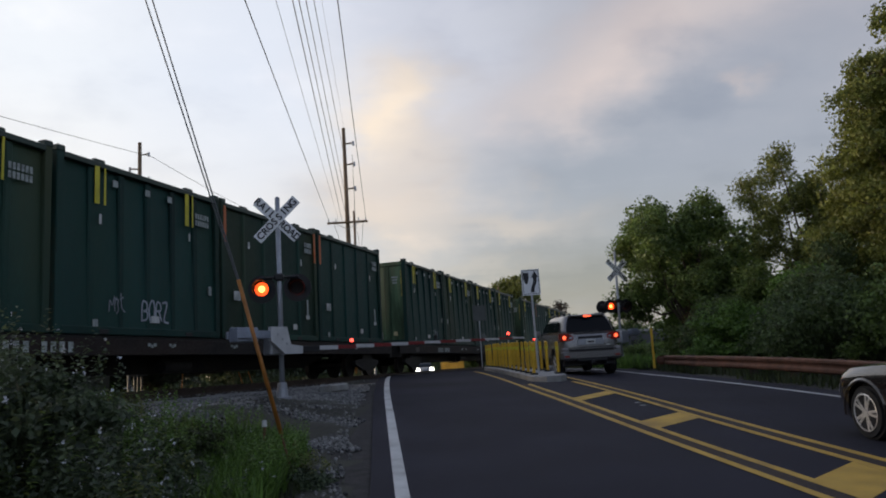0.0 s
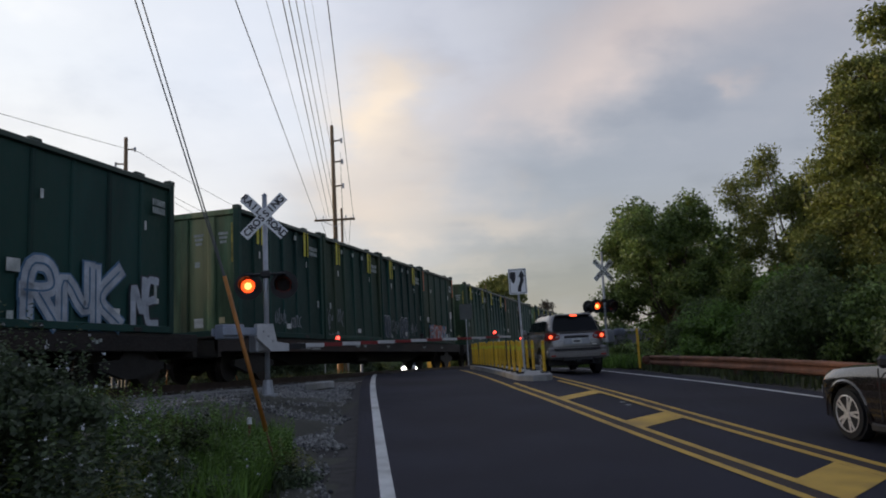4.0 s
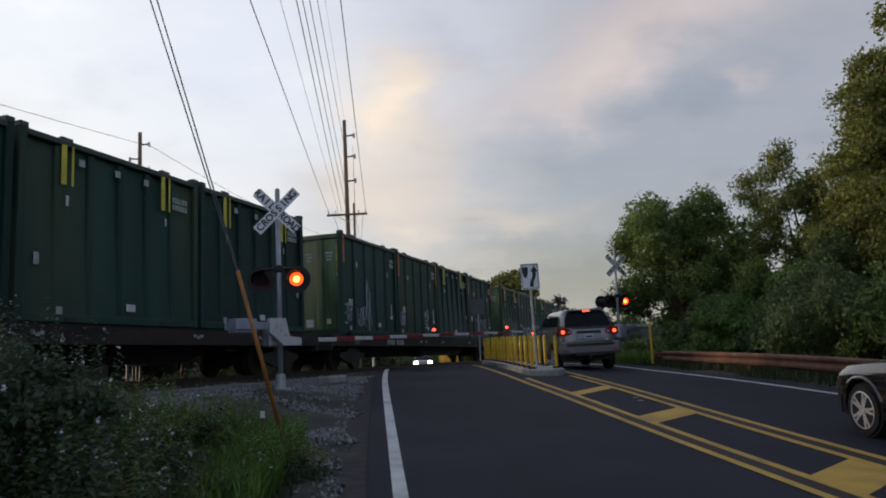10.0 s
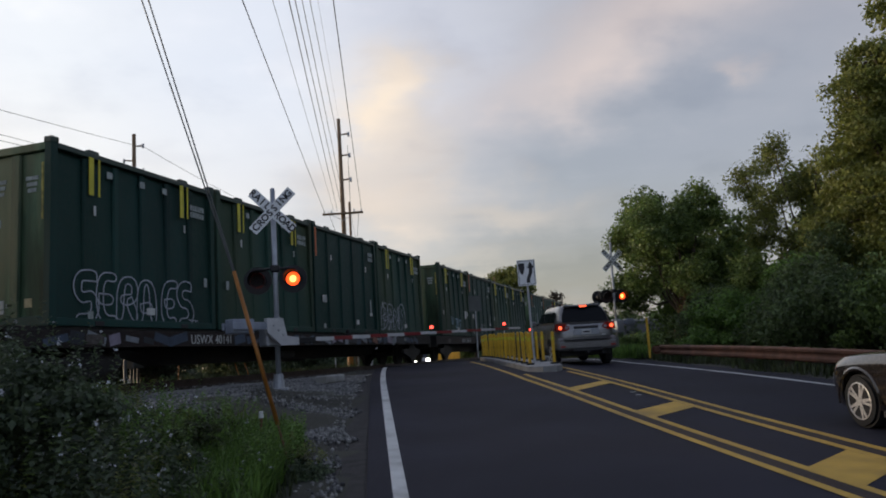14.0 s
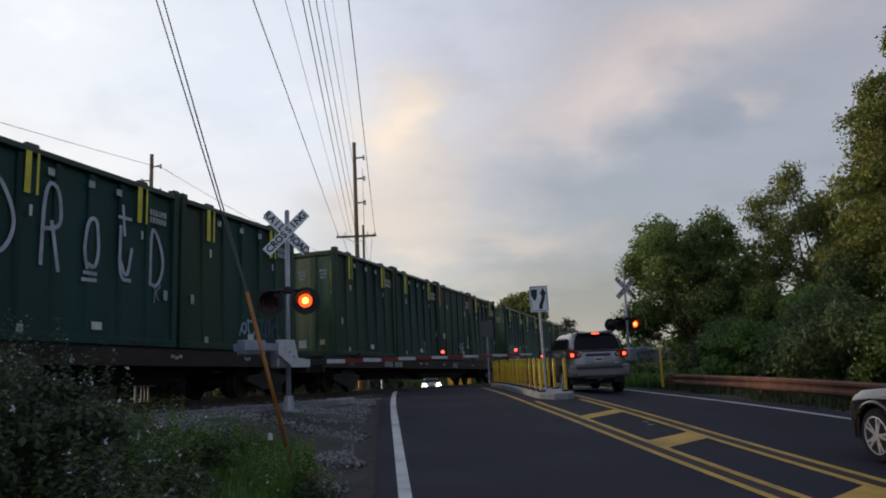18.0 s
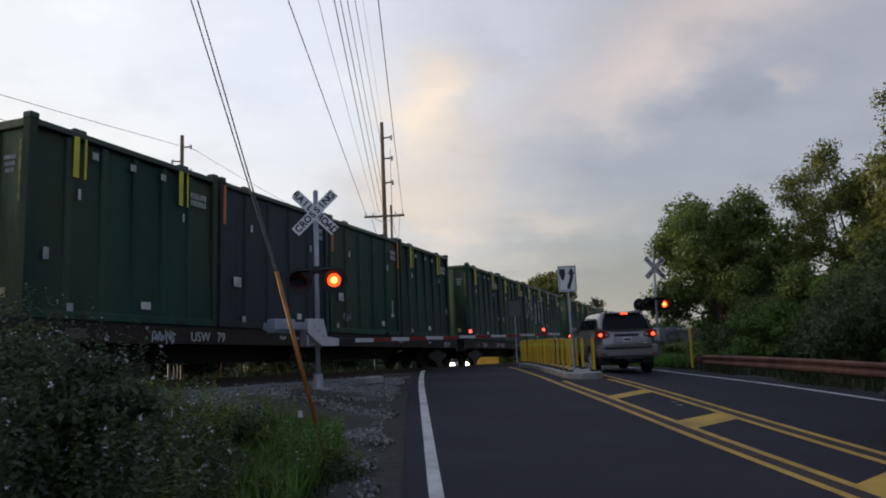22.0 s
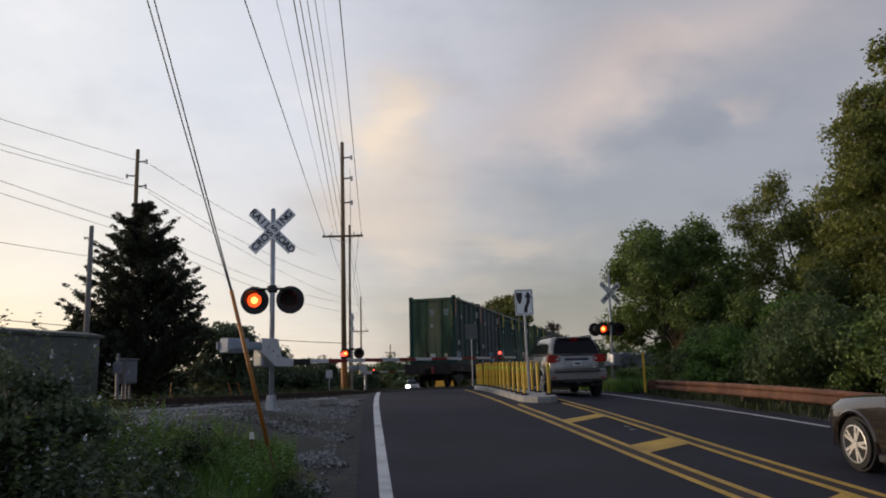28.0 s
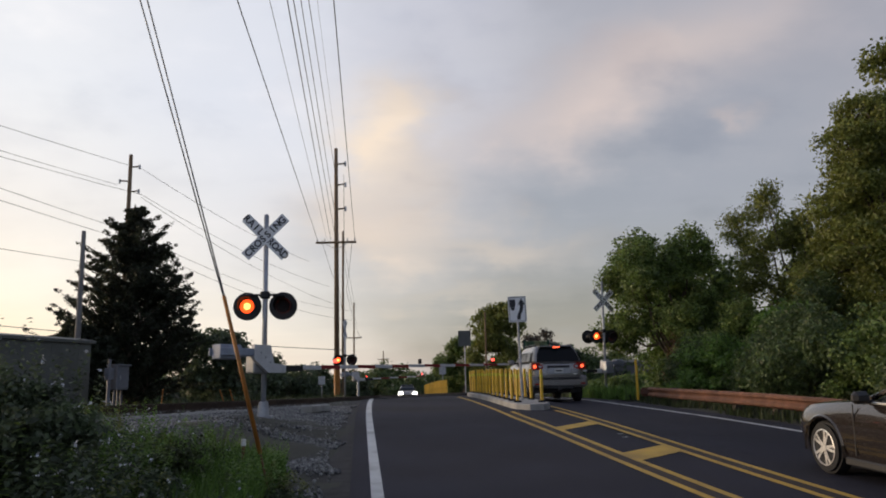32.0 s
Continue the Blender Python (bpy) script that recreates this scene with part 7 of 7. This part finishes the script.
    for k, (x, y, h, w) in enumerate(spots):
        tr = broad_tree(base_at(x, y), h, balls(80 + k, 7, w * 0.62, w * 0.62, h * 0.2, h * 0.86, w * 0.26, w * 0.42, 0.35), (M["weed"] if k % 2 or k < 5 else M["grass"]), "dark leafy weed clump with small white flowers" if k in (0, 1, 2, 3) else "low leafy roadside weeds", 80 + k, int((130 if k < 5 else 190) * w), 52, 0.042 if k < 5 else 0.032, 0.17, 0.014, "weed_clump", True)
        tips(tr, x, y, h, w, k)
    def room(x, y):
        """The mass is tall in the far corner and falls away towards the gravel and the road."""
        q = -x / y
        return 1.0 if y > 7.6 else 0.30 + 0.70 * ease((q - 0.30) / 0.21)

    def stalks(name, n, place, h0, h1, m, label, seed, leaf):
        """Upright leafy stems: narrow leaves up each stem, small white heads at some of the tips."""
        rs = np.random.RandomState(seed)
        P, Nn, S, heads = [], [], [], []
        for i in range(n):
            x, y = place(rs)
            h = rs.uniform(h0, h1) * room(x, y)
            way = np.array([rs.normal(0, 0.16), rs.normal(0, 0.16), 1.0])
            foot = np.array([x, y, land(x, y)])
            m_ = int(16 + h * 22)
            f = np.linspace(0.18, 1.0, m_)
            th = rs.uniform(0, 6.283) + np.arange(m_) * 2.4
            out = np.column_stack([np.cos(th), np.sin(th), np.full(m_, 0.35)])
            ln = leaf * (1.25 - 0.75 * f) * rs.uniform(0.7, 1.2, m_)
            P.append(foot + way * (f * h)[:, None] + out * ln[:, None] * 0.9)
            Nn.append(np.column_stack([-out[:, 0] * 0.5, -out[:, 1] * 0.5, np.ones(m_)]) + rs.normal(0, 0.3, (m_, 3)))
            S.append(ln)
            if rs.rand() < 0.34:
                heads.append(foot + way * h * 1.02)
        P, Nn, S = np.concatenate(P), np.concatenate(Nn), np.concatenate(S)
        tagged(new(name, leaf_cloud(name, P, Nn, S, m, rs, 2.0)), label, "weeds", kind="stuff")
        return heads

    heads = stalks("weed_stalks", 330, lambda rs: (rs.uniform(-4.9, -1.95), rs.uniform(4.6, 7.4)), 0.6, 1.6, M["weed"], "tall dark leafy weed stalks", 51, 0.05)
    heads += stalks("weed_stalks", 60, lambda rs: (rs.normal(-3.25, 0.35), rs.normal(5.8, 0.4)), 1.3, 1.85, M["weed"], "tallest leafy weed stalks", 52, 0.05)
    stalks("weed_stalks", 420, lambda rs: (rs.uniform(-4.6, -1.75), rs.uniform(6.8, 10.0)), 0.22, 0.72, M["leaf_l"], "low leafy weed stalks", 53, 0.035)
    rs = np.random.RandomState(5)
    xy = np.array([q for q in verge(rs, 420) if noise.noise((q[0] * 1.4, q[1] * 1.4, 7)) > 0.12])
    pts = np.column_stack([xy, [land(x, y) + rs.uniform(0.25, 0.55) for x, y in xy]])
    extra = []
    for x, y, h, w in spots[:5]:
        for k in range(26):
            a, q = rs.uniform(0, 6.283), rs.uniform(0.3, 0.9)
            extra.append((x + math.cos(a) * w * q * 0.8, y + math.sin(a) * w * q * 0.8, land(x, y) + h * rs.uniform(0.3, 0.8)))
    pts = np.concatenate([pts, np.array(extra), np.array(heads)])
    p, nrm = np.repeat(pts, 4, axis=0) + rs.normal(scale=0.010, size=(len(pts) * 4, 3)), rs.normal(size=(len(pts) * 4, 3)) + np.array([0, -0.6, 0.8])
    me = leaf_cloud("flowers", p, nrm, rs.uniform(0.009, 0.028, len(p)), M["petal"], rs, 1.2)
    tagged(new("flowers", me), "tiny white wild flowers among weeds", "flowers", kind="stuff")


def stones():
    """Loose grey ballast beside the track and by the road's edge."""
    rs = np.random.RandomState(8)
    ico = B()
    bmesh.ops.create_icosphere(ico, subdivisions=1, radius=1.0)
    tri = np.array([[v.index for v in f.verts] for f in ico.faces])
    co = np.array([v.co for v in ico.verts])
    keep = []
    ico.free()
    while len(keep) < 29000:
        x, y = rs.uniform(-11, -0.4), rs.uniform(5.5, 24)
        p = Vector((x, y))
        off, s = -p.dot(TN), p.dot(RD)
        lat = p.dot(RR) - bend(s)
        edge = 9.2 if x < -2.4 else 9.2 - (x + 2.4) * 1.8
        if off < 11.6 and lat < -0.42 + 0.3 * noise.noise((x * 1.1, y * 1.1, 5)) and y > edge + 0.8 * noise.noise((x, y, 0)) and rs.rand() < 0.06 + 0.94 * ease(0.5 + 2.2 * noise.noise((x * 0.55, y * 0.55, 9)) + (0.6 if off > 8.6 else -0.15)):
            z = land(x, y)
            if off > 9.0:
                z = max(z, rail_z(p.dot(TD)) - 0.36)
                z = max(z, rail_z(p.dot(TD)) - 0.42 + max(0, off - 9.25) * 0.09)
            keep.append((x, y, z))
    for k in range(4500):
        s, o = rs.uniform(2, 40), rs.uniform(-1.65, 3.0)
        x, y = on_track(s, TRACK_OFF + o)
        p = Vector((x, y))
        if p.dot(RR) - bend(p.dot(RD)) < -0.6 and abs(abs(o) - 0.72) > 0.12:
            keep.append((x, y, rail_z(s) - 0.17 - max(0, abs(o) - 1.7) * 0.17))
    keep = np.array(keep)
    n = len(keep)
    sz = rs.uniform(0.013, 0.032, (n, 1, 1)) * rs.uniform(0.6, 1.2, (n, 1, 3))
    v = co[None] * sz * (1 + rs.normal(scale=0.14, size=(n, len(co), 1)))
    a = rs.uniform(0, 6.283, n)
    c, s = np.cos(a)[:, None], np.sin(a)[:, None]
    v = np.stack([v[..., 0] * c - v[..., 1] * s, v[..., 0] * s + v[..., 1] * c, v[..., 2]], -1) + keep[:, None]
    f = (np.arange(n)[:, None, None] * len(co) + tri[None]).reshape(-1, 3)
    me = bpy.data.meshes.new("gravel")
    me.vertices.add(n * len(co))
    me.vertices.foreach_set("co", v.ravel())
    me.loops.add(f.size)
    me.loops.foreach_set("vertex_index", f.ravel().astype(np.int32))
    me.polygons.add(len(f))
    me.polygons.foreach_set("loop_start", (np.arange(len(f)) * 3).astype(np.int32))
    me.materials.append(M["stone"])
    me.update(calc_edges=True)
    tagged(new("gravel", me), "loose grey broken stone", "gravel", kind="stuff")


right_woods()
conifer((-12.8, 33.0, 0.6), 9.7, 3.75, 3, "dark ragged evergreen tree behind the track")
conifer((-13.9, 30.6, 0.6), 4.0, 2.1, 4, "dark ragged evergreen tree behind the track")
broad_tree((-10.8, 38.5, 0.5), 5.2, balls(7, 8, 2.0, 2.0, 0.8, 4.2, 0.8, 1.2, 0.3), M["weed"], "dark green bush beside the evergreen", 7, 260, 34, 0.15, 0.5, 0.1)
broad_tree((3.6, 84.0, 0.3), 7.4, balls(18, 9, 2.6, 2.4, 1.0, 6.2, 1.0, 1.5, 0.4), M["leaf"], "smaller broadleaf tree across the track", 18, 320, 52, 0.16, 0.75, 0.15)
broad_tree((12.6, 92.0, 0.3), 8.6, balls(19, 9, 2.2, 2.2, 1.0, 7.2, 1.0, 1.5, 0.35), M["bark"], "brownish tree with withered leaves across the track", 19, 200, 26, 0.2, 0.8, 0.15)
broad_tree((7.3, 79.0, 0.4), 11.2, balls(8, 12, 2.8, 2.8, 1.2, 9.6, 1.2, 1.9, 0.45), M["leaf_y"], "broadleaf tree across the track", 8, 460, 52, 0.17, 0.75, 0.2)
far_trees("far_woods", [(-60 + 6 * k, 120 + 9 * math.sin(k * 1.7), 4.2, 3.7 + 0.8 * math.sin(k * 2.3)) for k in range(24)] + [(9.5 + 5 * k, 95 + 4 * k, 4.2, 5.2) for k in range(8)], M["leaf_d"], "distant band of dark green trees", 11, 0.3)
far_trees("far_woods", [(-46 + 2.9 * k, 60 + 4 * math.sin(k * 2.1) + k * 0.6, 2.6, 3.0 + 0.7 * math.sin(k * 1.3)) for k in range(14)], M["weed"], "dark green thicket beyond the track", 12, 0.2)
for k, (x, y, h) in enumerate(((14.6, 58.0, 1.7), (17.4, 62.0, 2.0), (12.2, 50.0, 1.5), (19.8, 68.0, 2.2))):
    broad_tree((x, y, land(x, y) - 0.1), h, balls(190 + k, 8, 2.0, 1.4, 0.3, h * 0.8, 0.6, 0.9, 0.2), M["leaf"], "low green thicket beyond the track", 190 + k, 180, 30, 0.17, 0.5, 0.06, "shrub", True)
weeds()
stones()

# ---- what moves ----


def motions():
    times = [0.0, 0.9, 2.5, 4.0, 6.5, 9.0, 12.0, 14.3, 16.5, 19.0, 20.0, 23.0, 25.5, 28.5, 32.0]
    for ob, ahead, up in MOVERS:
        walk(ob, [(t, train_pose(t, ahead, up)) for t in times])
    for ob, rows in KEYED:
        walk(ob, rows)


motions()
